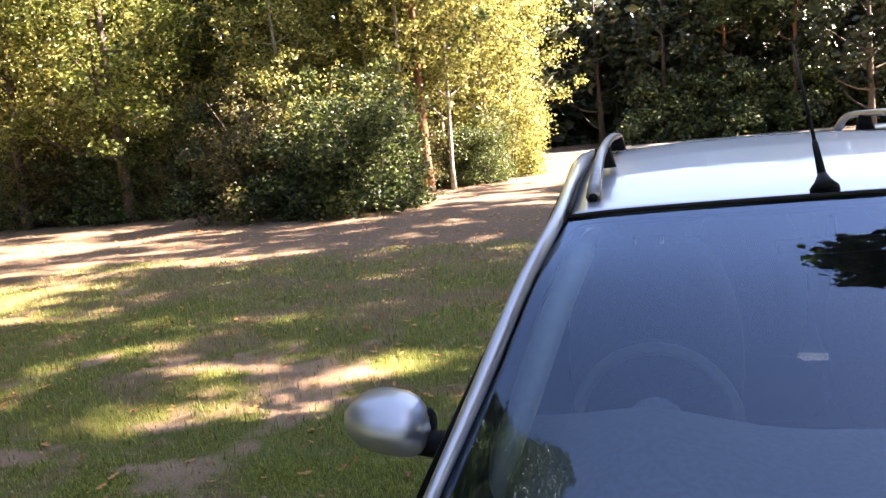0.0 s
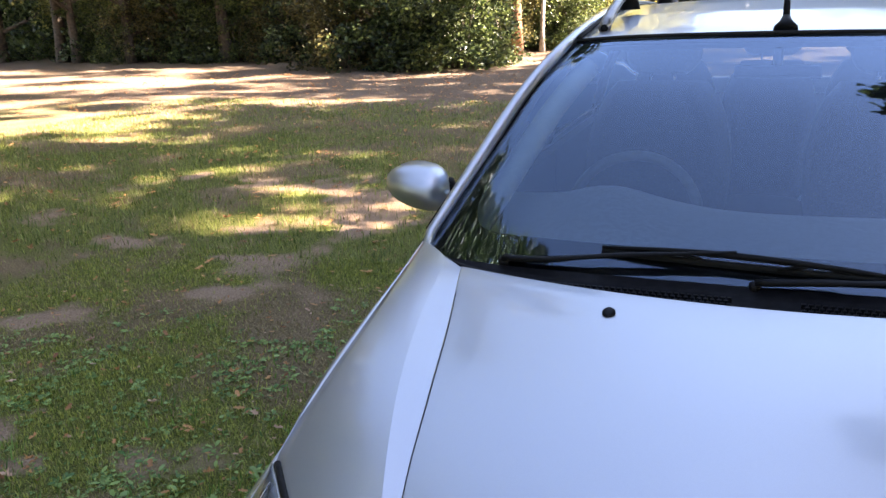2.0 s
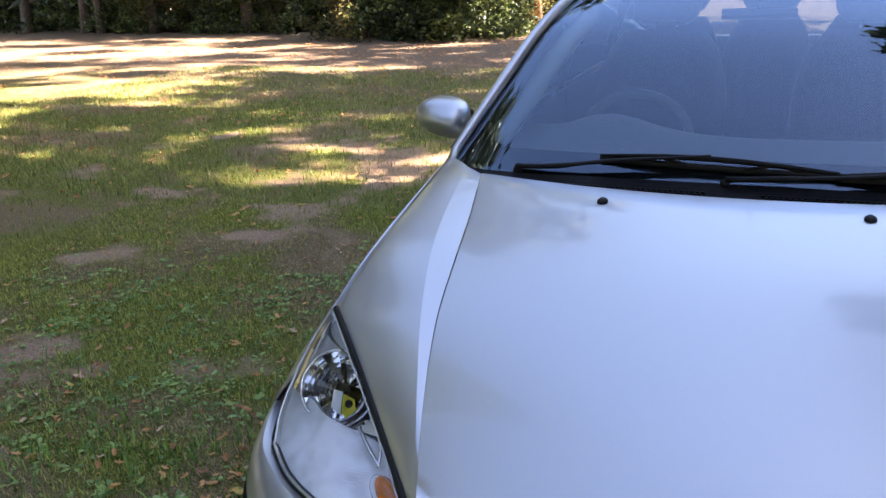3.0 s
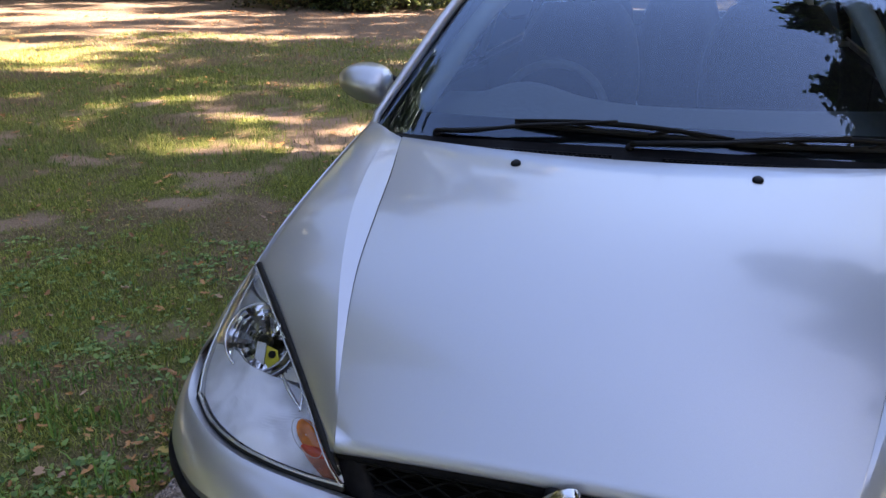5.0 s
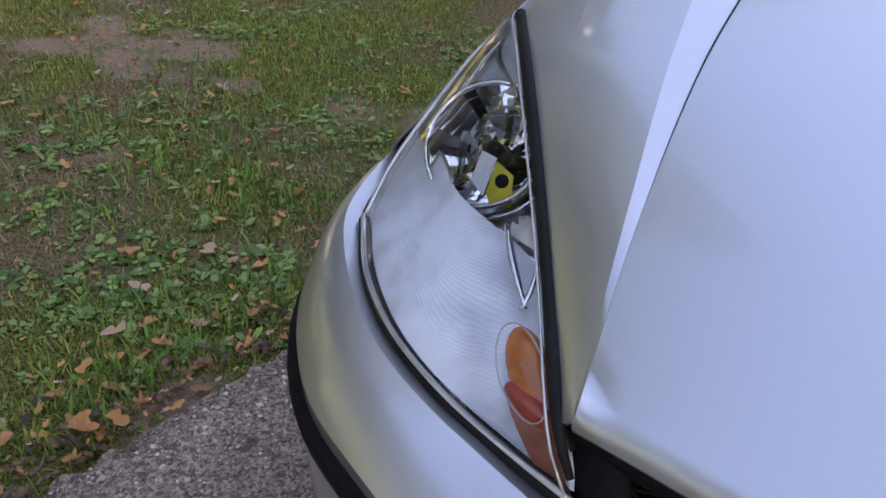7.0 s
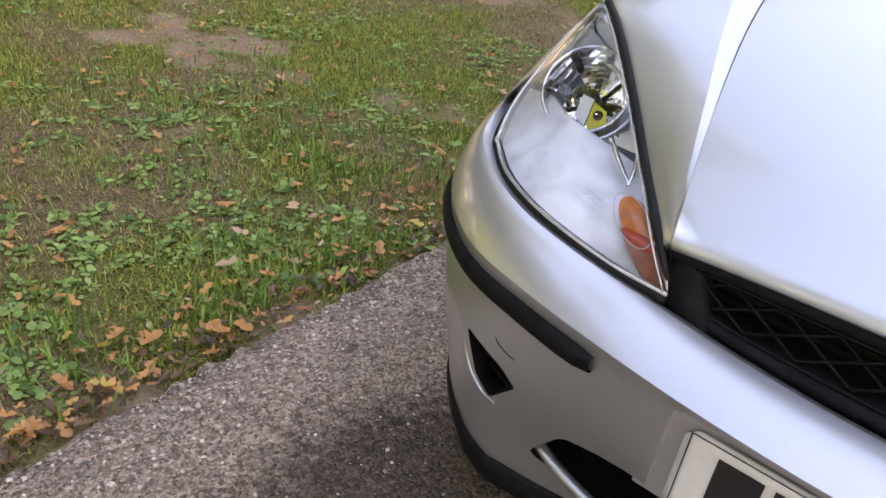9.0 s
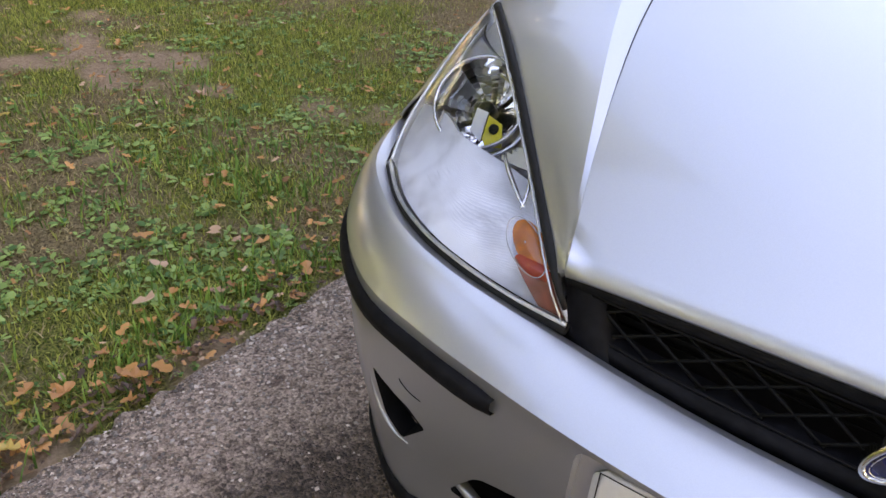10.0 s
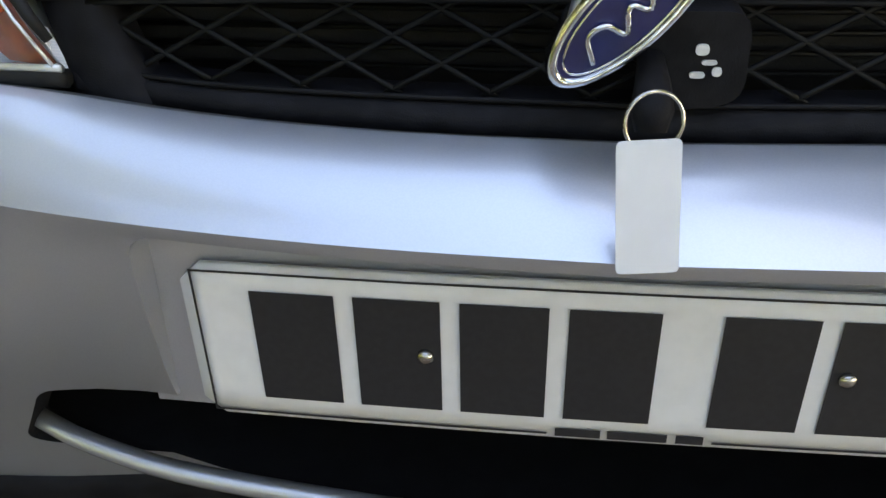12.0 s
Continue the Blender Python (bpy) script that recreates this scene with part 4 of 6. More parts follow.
def headlamp(sg):
    fl = lambda pts: [[Vector((sg * -p.x, p.y, p.z)) for p in row] for row in pts]
    f1 = lambda pts: [Vector((sg * -p.x, p.y, p.z)) for p in pts]
    ob = tagged(part("headlamp", orient(grid(fl([[lens_point(i / 30, j / 16, -0.125 * min(1, 9 * j / 16 * (1 - j / 16) * min(1, 5 * i / 30 * (1.06 - i / 30)))) for j in range(17)] for i in range(31)])), (0, 1.5, 0.5)), HOUSING, car, "clear headlamp with chrome reflector and amber bulb"))
    lens = part("lens", orient(grid(fl([[lens_point(i / 30, j / 16) for j in range(17)] for i in range(0, 18)])), (0, 1.5, 0.5)), LENS, ob, "clear plastic lens")
    lens2 = part("ribbed_lens", orient(grid(fl([[lens_point(i / 30, j / 16) for j in range(17)] for i in range(17, 31)])), (0, 1.5, 0.5)), RIBBED, ob, "finely ribbed lower lens")
    for o in (lens, lens2):
        o.visible_shadow = False
    # seals: black along the bonnet, dark with a bright line along the bumper
    part("lamp_seal", tube(f1([p + Vector((0.004, 0.0, 0.002)) for p in HL_R[:-1]]), [0.0062] * 26 + [0.0058, 0.005, 0.004, 0.003], 8), RUBBER, ob, "black rubber lamp seal")
    part("lamp_seal", tube(f1([p + Vector((0, -0.001, -0.006)) for p in HL_B]), 0.0065, 8), RUBBER, ob, "black rubber lamp seal")
    part("lamp_rim", tube(f1([p + Vector((0, -0.003, 0.001)) for p in HL_B]), 0.0028, 6), LENS_RIM, ob, "bright lens rim")
    part("lamp_rim", tube(f1(HL_L), 0.0028, 6), LENS_RIM, ob, "bright lens rim")
    part("lamp_rim", tube(f1([p + Vector((-0.004, -0.003, 0)) for p in HL_R]), 0.0013, 6), LENS_RIM, ob, "bright lens rim")

    # round main reflector: a bowl facing ahead
    def bowl(c, r, depth, aim, name, material, label, rings=9, seg=28, facet=0.0):
        rot = Vector(aim).to_track_quat("-Y", "Z").to_matrix()
        rows = []
        for a in range(rings):
            t = 0.12 + 0.88 * a / (rings - 1)
            rows.append([])
            for k in range(seg):
                th = 2 * math.pi * k / seg
                w = 1 + facet * (1 if (k // 2) % 2 else -1) * 0.03
                p = Vector((r * t * w * math.cos(th), -depth * t * t, r * t * w * math.sin(th)))
                q = Vector(c) + rot @ p
                rows[-1].append(Vector((sg * -q.x, q.y, q.z)))
        o = part(name, grid(rows, close=True), material, ob, label, facet == 0)
        return o, rot
    c = (-0.617, 0.367, 0.663)
    b, rot = bowl(c, 0.064, 0.052, (0.05, -0.78, 0.62), "reflector", REFLECT, "round chrome reflector", 9, 28, 1.0)
    rim = [Vector(c) + rot @ Vector((0.065 * math.cos(2 * math.pi * k / 32), -0.053, 0.065 * math.sin(2 * math.pi * k / 32))) for k in range(33)]
    part("reflector_rim", tube(f1(rim), 0.003, 8, cap=False), CHROME, b)
    tip = [Vector(c) + rot @ Vector((0, y, 0)) for y in (-0.004, -0.030, -0.034)]
    part("bulb_shield", tube(f1(tip), [0.011, 0.011, 0.006], 12), SATIN, b, "dark bulb shield")
    # white and yellow facets low in the bowl, with the dark lamp hole
    # the white one is a sky reflection put into flat colour
    for name, outline, y, material, text in (
            ("sky_white_facet", [(-0.0065, -0.036), (-0.006, -0.005), (0.012, -0.007), (0.0125, -0.047)], -0.036, FACET_SKY, "reflector facet with the sky's reflection painted white"),
            ("yellow_facet", [(0.014, -0.043), (0.0135, -0.010), (0.0356, -0.0175), (0.045, -0.047), (0.024, -0.052)], -0.035, FACET_YELLOW, "yellow reflector facet")):
        bm = bmesh.new()
        front = [bm.verts.new(p) for p in f1([Vector(c) + rot @ Vector((x, y - 0.15 * (z + 0.03), z)) for x, z in outline])]
        bm.faces.new(front)
        thick(part(name, bm, material, b, text, False), 0.002)
    hole = [Vector(c) + rot @ Vector((0.0264, y, -0.0263)) for y in (-0.030, -0.0385, -0.039)]
    part("lamp_hole", tube(f1(hole), [0.0075, 0.0075, 0.004], 14), SATIN, b, "dark round lamp hole")
    # curved chrome blades beside the bowl
    for r0, y0, a0, a1 in ((0.072, -0.040, -1.9, -0.1), (0.084, -0.030, -1.6, -0.2), (0.050, -0.030, 0.3, 1.6)):
        arc = [Vector(c) + rot @ Vector((r0 * math.cos(a), y0, r0 * math.sin(a))) for a in [a0 + (a1 - a0) * k / 13 for k in range(14)]]
        part("chrome_blade", tube(f1(arc), [0.002 + 0.005 * math.sin(math.pi * i / 13) for i in range(14)], 8, flat=0.5), CHROME, b)
    b2, rot2 = bowl((-0.522, 0.285, 0.628), 0.030, 0.030, (0.05, -0.78, 0.62), "side_reflector", REFLECT, "small chrome reflector", 7, 14, 0.0)
    # pale diffusing shells low in the lamp
    def shell(q):
        return 0.595 - 0.035 * math.sin(math.pi * min(1, q / 0.5)) + 0.07 * max(0, q - 0.3) + 0.10 * max(0, q - 0.8)
    rows = []
    for i in range(19):
        f = i / 18
        row = []
        for j in range(17):
            q = 0.012 + 0.96 * j / 16
            t0 = shell(q)
            fold = 0.010 * math.sin(9 * q + 5.0 * f) * math.sin(math.pi * f) * math.sin(math.pi * q)
            dip = 0.005 * (1 - f) ** 1.5 * math.sin(math.pi * min(1, q * 1.6)) + 0.010 * math.sin(math.pi * min(1, q * 1.3))
            row.append(lens_point(t0 + (0.992 - t0) * f, q, -0.007 - dip - abs(fold) - 0.024 * min(1, max(0, (q - 0.58) / 0.20)) * (1 - 0.6 * f ** 6)))
        rows.append(row)
    part("diffuser", orient(grid(fl(rows)), (0, 1.5, 0.5)), DIFFUSE, ob, "frosted pale ribbed diffuser")
    # edge of the diffuser and the ribbed band at the outer side
    edge = [lens_point(shell(q), q, -0.006 - 0.005 * math.sin(math.pi * min(1, q * 1.6)) - 0.010 * math.sin(math.pi * min(1, q * 1.3))) for q in [0.03 + 0.44 * k / 23 for k in range(24)]]
    part("diffuser_edge", tube(f1(edge), 0.0018, 6), LENS_RIM, ob)
    rows = [[lens_point(0.30 + 0.24 * i / 10, 0.02 + 0.17 * j / 5 * (0.4 + 0.6 * i / 10), -0.006 - 0.010 * j / 5) for j in range(6)] for i in range(11)]
    part("ribbed_band", orient(grid(fl(rows)), (0, 1.5, 0.5)), DIFFUSE, ob, "finely ribbed pale band")
    # chrome bezel just under the lens, open round the main bowl
    side = Vector((0.40, -0.79, 0.46)).normalized()
    bm = bmesh.new()
    vs = [[bm.verts.new((sg * -p.x, p.y, p.z)) for p in [lens_point(0.62 * i / 40, 0.015 + 0.955 * j / 28, -0.016 - 0.010 * math.sin(math.pi * j / 28) * min(1, i / 8)) for j in range(29)]] for i in range(41)]
    for i in range(40):
        for j in range(28):
            mid = sum((v.co for v in (vs[i][j], vs[i][j + 1], vs[i + 1][j], vs[i + 1][j + 1])), Vector()) / 4
            w = Vector((sg * -mid.x, mid.y, mid.z)) - Vector(c)
            if (w - side * w.dot(side)).length > 0.0635:
                bm.faces.new([vs[i][j], vs[i][j + 1], vs[i + 1][j + 1], vs[i + 1][j]])
    todo = set(bm.faces)
    while todo:
        stack, piece = [todo.pop()], []
        while stack:
            f = stack.pop()
            piece.append(f)
            for e in f.edges:
                for o in e.link_faces:
                    if o in todo:
                        todo.remove(o)
                        stack.append(o)
        if len(piece) > 20:
            sub = bmesh.new()
            at = {v: sub.verts.new(v.co) for v in {v for f in piece for v in f.verts}}
            for f in piece:
                sub.faces.new([at[v] for v in f.verts])
            part("bezel", orient(sub, (0, 1.5, 0.5)), HOUSING, ob, "chrome lamp bezel")
    bm.free()
    # raised chrome folds above and beside the bowl
    for s0, q0, s1, q1, r0 in ((0.10, 0.30, 0.30, 0.94, 0.0035), (0.06, 0.12, 0.40, 0.20, 0.0030), (0.20, 0.10, 0.52, 0.12, 0.0026), (0.60, 0.82, 0.74, 0.90, 0.004), (0.62, 0.95, 0.75, 0.88, 0.003)):
        line = [lens_point(s0 + (s1 - s0) * k / 9, q0 + (q1 - q0) * (k / 9) ** 1.5, -0.012) for k in range(10)]
        part("chrome_fold", tube(f1(line), [r0 * (0.35 + 0.65 * math.sin(math.pi * k / 9)) for k in range(10)], 8, flat=0.6), CHROME, ob)
    # indicator cap: amber dome with a red lower part and a pale seam, under the lens
    def dome(s0, q0, ds, dq, low, high, name, material, label):
        rows = [[lens_point(s0 + ds * r * math.sin(a), min(0.985, q0 + dq * r * math.cos(a)), low + (high - low) * (1 - r * r)) for a in [2 * math.pi * k / 24 for k in range(24)]] for r in (0.05, 0.3, 0.55, 0.8, 1.0)]
        part(name, grid(fl(rows), close=True), material, ob, label)
    dome(0.840, 0.912, 0.068, 0.072, -0.012, -0.003, "indicator_bulb", AMBER, "amber indicator cap")
    dome(0.897, 0.915, 0.024, 0.066, -0.009, -0.0022, "bulb_base", RED_CAP, "red lower part of the indicator cap")
    seam = [lens_point(0.848 + 0.074 * math.sin(a), min(0.986, 0.912 + 0.074 * math.cos(a)), -0.003) for a in [2 * math.pi * k / 36 for k in range(37)]]
    part("bulb_seam", tube(f1(seam), 0.0007, 6, cap=False), LENS_RIM, ob, "pale seam of the indicator cap")
    rows = [[lens_point(0.895 + 0.095 * i / 8, 0.855 + 0.05 * i / 8 + (0.13 - 0.05 * i / 8) * j / 8, -0.005 - 0.006 * math.sin(math.pi * j / 8)) for j in range(9)] for i in range(9)]
    part("corner_reflector", orient(grid(fl(rows)), (0, 1.5, 0.5)), REDBROWN, ob, "red-brown corner reflector")


LENS_RIM = mat("lens_rim", (0.62, 0.63, 0.62), 0.2, 0.5, 0.5, var=0.1, scale=60)
DIFFUSE = mat("frosted_plastic", (0.95, 0.96, 0.98), 0.25, 0.0, var=0.34, scale=16, blend=(0.45, 0.70))
# flat white in place of the sky this facet mirrors
FACET_SKY = mat("sky_white_facet", (0.93, 0.93, 0.92), 0.3, 0.0, var=0.05, scale=90)
FACET_YELLOW = mat("yellow_facet", (0.78, 0.66, 0.04), 0.25, 0.2, var=0.25, scale=60)
RED_CAP = mat("red_cap", (0.50, 0.05, 0.015), 0.25, var=0.2, scale=90)
wv = DIFFUSE.node_tree.nodes.new("ShaderNodeTexWave")
wv.inputs["Scale"].default_value, wv.bands_direction, wv.wave_profile = 180, "Z", "SAW"
DIFFUSE.node_tree.links.new(DIFFUSE.node_tree.nodes["Texture Coordinate"].outputs["Object"], wv.inputs["Vector"])
# fine ribs: lighter and darker lines
nodes = DIFFUSE.node_tree.nodes
base = nodes["Principled BSDF"].inputs["Base Color"].links[0].from_socket
rib = nodes.new("ShaderNodeMix")
rib.data_type, rib.blend_type = "RGBA", "MULTIPLY"
rib.inputs["B"].default_value = (0.80, 0.82, 0.86, 1)
DIFFUSE.node_tree.links.new(wv.outputs["Fac"], rib.inputs["Factor"])
DIFFUSE.node_tree.links.new(base, rib.inputs["A"])
DIFFUSE.node_tree.links.new(rib.outputs["Result"], nodes["Principled BSDF"].inputs["Base Color"])
wb = DIFFUSE.node_tree.nodes.new("ShaderNodeBump")
wb.inputs["Strength"].default_value, wb.inputs["Distance"].default_value = 0.9, 0.0011
wb.invert = True
DIFFUSE.node_tree.links.new(wv.outputs["Fac"], wb.inputs["Height"])
DIFFUSE.node_tree.links.new(wb.outputs["Normal"], DIFFUSE.node_tree.nodes["Principled BSDF"].inputs["Normal"])
for sg in (-1, 1):
    headlamp(sg)


# ---- rear, floor and wheels
def tail():
    rows = []
    for z in np.linspace(0.25, 0.985, 12):
        bow = lin([0.25, 0.4, 0.55, 0.7, 0.98], [4.42, 4.46, 4.46, 4.42, 4.38], z)
        rows.append([Vector((x, bow - 0.10 * (abs(x) / 0.72) ** 3, z)) for x in np.linspace(-0.72, 0.72, 19)])
    thick(part("tailgate", orient(grid(rows), (0, 3.5, 0.7)), PAINT, car), 0.02)
    rows = []
    for i in range(9):
        s = i / 8
        z = 0.99 + (1.325 - 0.99) * s
        w = 0.66 + (0.52 - 0.66) * s
        y = 4.37 + (4.24 - 4.37) * s
        rows.append([Vector((x, y - 0.05 * (abs(x) / w) ** 3, z)) for x in np.linspace(-w, w, 13)])
    ob = part("rear_window", orient(grid(rows), (0, 3.5, 0.7)), DARKGLASS, car, "rear window glass")
    ob.visible_shadow = False
    for sg in (-1, 1):
        pts = cr([(sg * 0.545, 4.21, 1.325), (sg * 0.62, 4.29, 1.15), (sg * 0.70, 4.33, 0.98)], 12)
        part("rear_pillar", tube(pts, 0.045, 10), PAINT, car)
        rows = [[Vector((sg * (0.70 + 0.02 * (z < 0.8)), 4.345 + d, z)), Vector((sg * 0.63, 4.40 + d, z))] for z, d in ((0.72, 0.02), (0.85, 0.01), (1.05, -0.04), (1.25, -0.08))]
        thick(part("tail_lamp", orient(grid(rows), (0, 3.5, 0.7)), REDLENS, car, "red tail lamp"), 0.03)
    part("underbody", box((-0.66, 0.25, 0.17), (0.66, 4.3, 0.24)), BLACK, car, "black underbody", False)
    part("firewall", box((-0.66, 1.18, 0.24), (0.66, 1.22, 0.86)), BLACK, car, "dark bulkhead", False)
    part("engine_cover", box((-0.55, 0.25, 0.24), (0.55, 1.1, 0.55)), BLACK, car, "dark engine bay filling", False)


tail()


def wheel(x, y, sg):
    c = Vector((x, y, 0.30))
    seg = 40
    prof = [(0.205, -0.085), (0.26, -0.098), (0.292, -0.088), (0.30, -0.06), (0.30, 0.06), (0.292, 0.088), (0.26, 0.098), (0.205, 0.085)]
    rows = [[c + Vector((d, r * math.cos(2 * math.pi * k / seg), r * math.sin(2 * math.pi * k / seg))) for k in range(seg)] for r, d in prof]
    ob = part("wheel", grid(rows + [rows[0]], close=True), TYRE, car, "road wheel with black tyre and alloy rim")
    rim = [(0.205, -0.085), (0.195, 0.0), (0.198, sg * 0.075), (0.206, sg * 0.088)]
    rows = [[c + Vector((d, r * math.cos(2 * math.pi * k / seg), r * math.sin(2 * math.pi * k / seg))) for k in range(seg)] for r, d in rim]
    rm = part("rim", grid(rows, close=True), ALLOY, ob, "silver alloy rim")
    for k in range(5):
        a = 2 * math.pi * k / 5
        u = Vector((0, math.cos(a), math.sin(a)))
        part("spoke", tube([c + Vector((sg * 0.07, 0, 0)), c + Vector((sg * 0.075, 0, 0)) + u * 0.1, c + Vector((sg * 0.06, 0, 0)) + u * 0.198], [0.035, 0.026, 0.03], 8, flat=0.5, up=(sg, 0, 0)), ALLOY, rm)
    part("hub", tube([c + Vector((sg * 0.05, 0, 0)), c + Vector((sg * 0.085, 0, 0))], [0.045, 0.035], 16), ALLOY, rm)


for sg in (-1, 1):
    for y in (0.80, 3.415):
        wheel(sg * 0.735, y, sg)
        rows = [[Vector((sg * d, y + 0.35 * math.cos(a), 0.30 + 0.35 * math.sin(a))) for a in np.linspace(-0.25, math.pi + 0.25, 20)] for d in (0.55, 0.815)]
        part("wheel_arch_liner", orient(grid(rows), (sg * 0.7, y, 0.3)), BLACK, car, "black wheel arch liner")


# ---- cabin
def cabin():
    # dashboard: long rolled top with an instrument hood
    rows = []
    for i in range(17):
        s = i / 16
        row = []
        for j in range(41):
            x = -0.66 + 1.32 * j / 40
            hood = 0.085 * math.exp(-((x + 0.36) / 0.25) ** 2 * 2) * max(0, math.sin(math.pi * min(1, s * 1.25)))
            y = 1.20 + 0.10 * (x / 0.66) ** 2 + 0.60 * s
            z = 0.895 + 0.035 * s - (0.30 * max(0, s - 0.72) ** 1.2 * 3 if s > 0.72 else 0) + hood
            row.append(Vector((x, y, z)))
        rows.append(row)
    thick(part("dashboard", orient(grid(rows), (0, 1.5, 0)), DASH, car, "dark grey dashboard"), 0.02)
    c = Vector((-0.36, 1.90, 0.815))
    rot = pose(*c, 66, 0, 0)
    ring = [rot @ Vector((0.185 * math.cos(2 * math.pi * k / 48), 0.185 * math.sin(2 * math.pi * k / 48), 0)) for k in range(49)]
    sw = part("steering_wheel", tube(ring, 0.0155, 10, cap=False), TRIMGREY, car, "dark grey steering wheel")
    for a in (200, 340, 270):
        u = Vector((math.cos(radians(a)), math.sin(radians(a)), 0))
        part("wheel_spoke", tube([rot @ (u * 0.05), rot @ (u * 0.18)], 0.02, 8, flat=0.4), SATIN, sw)
    part("wheel_boss", tube([rot @ Vector((0, 0, -0.04)), rot @ Vector((0, 0, 0.02))], [0.06, 0.07], 16), DASH, sw)

    def seat(x, y, w):
        def cushion(points, half, thickness, name, parent):
            pts = cr(points, 12)
            rws = []
            for i, p in enumerate(pts):
                t = (pts[min(i + 1, 11)] - pts[max(i - 1, 0)]).normalized()
                nrm = Vector((0, -t.z, t.y))
                row = []
                for k in range(20):
                    a = 2 * math.pi * k / 20
                    ex = half * math.copysign(abs(math.cos(a)) ** 0.5, math.cos(a))
                    ey = thickness * math.copysign(abs(math.sin(a)) ** 0.7, math.sin(a))
                    end = math.sin(math.pi * min(1, max(0.02, (i + 0.6) / 12.2))) ** 0.25
                    row.append(p + Vector((ex * end, 0, 0)) + nrm * ey * end)
                rws.append(row)
            return part(name, grid(rws, close=True), FABRIC, parent)
        st = cushion([(x, y - 0.45, 0.56), (x, y - 0.2, 0.54), (x, y + 0.05, 0.54)], w, 0.08, "seat", car)
        cushion([(x, y, 0.56), (x, y + 0.10, 0.85), (x, y + 0.19, 1.14)], w, 0.07, "backrest", st)
        cushion([(x, y + 0.20, 1.17), (x, y + 0.22, 1.25), (x, y + 0.24, 1.31)], min(w, 0.13), 0.05, "headrest", st)
        for d in (-0.04, 0.04):
            part("headrest_post", tube([(x + d, y + 0.19, 1.10), (x + d, y + 0.215, 1.2)], 0.006, 6), STEEL, st)
    seat(-0.36, 2.35, 0.25)
    seat(0.36, 2.35, 0.25)
    for x in (-0.40, 0.0, 0.40):
        seat(x, 3.20, 0.20)
    part("rear_shelf", box((-0.6, 3.5, 0.90), (0.6, 4.2, 0.92)), FABRIC, car, "dark load cover", False)
    # inside mirror on the screen
    bm = tube([(-0.10, 1.765, 1.245), (0.10, 1.765, 1.245)], 0.032, 10, flat=0.5, up=(0, 0, 1))
    mi = part("inside_mirror", bm, SATIN, car, "black inside mirror")
    part("mirror_stalk", tube([(0, 1.765, 1.25), (0, 1.78, 1.30)], 0.012, 8), SATIN, mi)
    for sg in (-1, 1):
        pts = [screen_point(sg * 0.93, v, -0.075) for v in np.linspace(0.12, 0.97, 12)]
        part("inner_pillar", tube(pts, 0.030, 8), TRIMPALE, car, "pale grey pillar trim")
        for y0, y1 in ((1.32, 2.36), (2.37, 3.28)):
            part("door_card", box((sg * 0.70, y0, 0.3), (sg * 0.74, y1, 0.92)), FABRIC, car, "dark door lining", False)


cabin()


# ---- key with ring and paper tag hanging in the bonnet lock
def key_set():
    e = tagged(empty("key_with_tag"), "car key with steel ring and blank white paper tag", "key")
    part("key_head", tube([(0.000, 0.072, 0.612), (-0.001, 0.045, 0.608), (-0.002, 0.028, 0.600), (-0.002, 0.024, 0.590)], [0.007, 0.009, 0.011, 0.008], 10, flat=0.6), BLACK, e, "black key head")
    c = Vector((-0.003, 0.010, 0.602))
    rot = pose(*c, 78, 8, 12)
    ring = [rot @ Vector((0.0145 * math.cos(2 * math.pi * k / 36), 0.0145 * math.sin(2 * math.pi * k / 36), 0.0006 * math.sin(6 * k))) for k in range(37)]
    part("key_ring", tube(ring, 0.0011, 6, cap=False), STEEL, e, "thin steel split ring")
    o = rounded([(-0.0145, -0.063), (0.0145, -0.063), (0.0145, 0.0), (-0.0145, 0.0)], 0.003)
    bm = prism(o, 0.0, 0.0008)
    m = pose(-0.0085, -0.020, 0.607, -14, -3, 4)
    bmesh.ops.transform(bm, matrix=m, verts=bm.verts)
    part("tag", bm, CARD, e, "blank white card tag", False)


key_set()


# ================================================================ ground
PATCHES = [(-2.58, 4.95, 0.30, 0.36), (-4.3, 5.5, 0.6, 0.3), (-2.76, 1.27, 0.26, 0.22), (-2.90, 1.05, 0.15, 0.13), (-2.58, 1.46, 0.17, 0.14), (-2.36, 1.08, 0.19, 0.13), (-2.05, 0.82, 0.13, 0.10),
           (-1.98, 1.42, 0.22, 0.16), (-1.86, 0.20, 0.12, 0.14), (-2.2, 1.25, 0.12, 0.09), (-3.3, 2.4, 0.28, 0.16), (-2.6, 2.9, 0.2, 0.12), (-2.5, 4.2, 0.16, 0.45), (-3.5, 5.3, 0.5, 0.14), (-1.75, 1.9, 0.16, 0.12), (-3.9, 3.6, 0.35, 0.2), (-3.1, 3.5, 0.22, 0.12)]


def bareness(x, y):
    """How bare the soil is at a spot, 0 to 1."""
    v = 0.5 * noise.noise((x * 0.55, y * 0.55, 1.0)) + 0.75 * noise.noise((x * 1.7, y * 1.7, 4.0)) + 0.5 * noise.noise((x * 5, y * 5, 7.0)) - 0.30
    v += 0.55 * math.exp(-((x + 1.17) / 0.055) ** 2)
    wx = x + 0.10 * noise.noise((x * 5, y * 5, 31.0)) + 0.05 * noise.noise((x * 14, y * 14, 33.0))
    wy = y + 0.10 * noise.noise((x * 5, y * 5, 41.0)) + 0.05 * noise.noise((x * 14, y * 14, 43.0))
    for px, py, rx, ry in PATCHES:
        d = ((wx - px) / rx) ** 2 + ((wy - py) / ry) ** 2
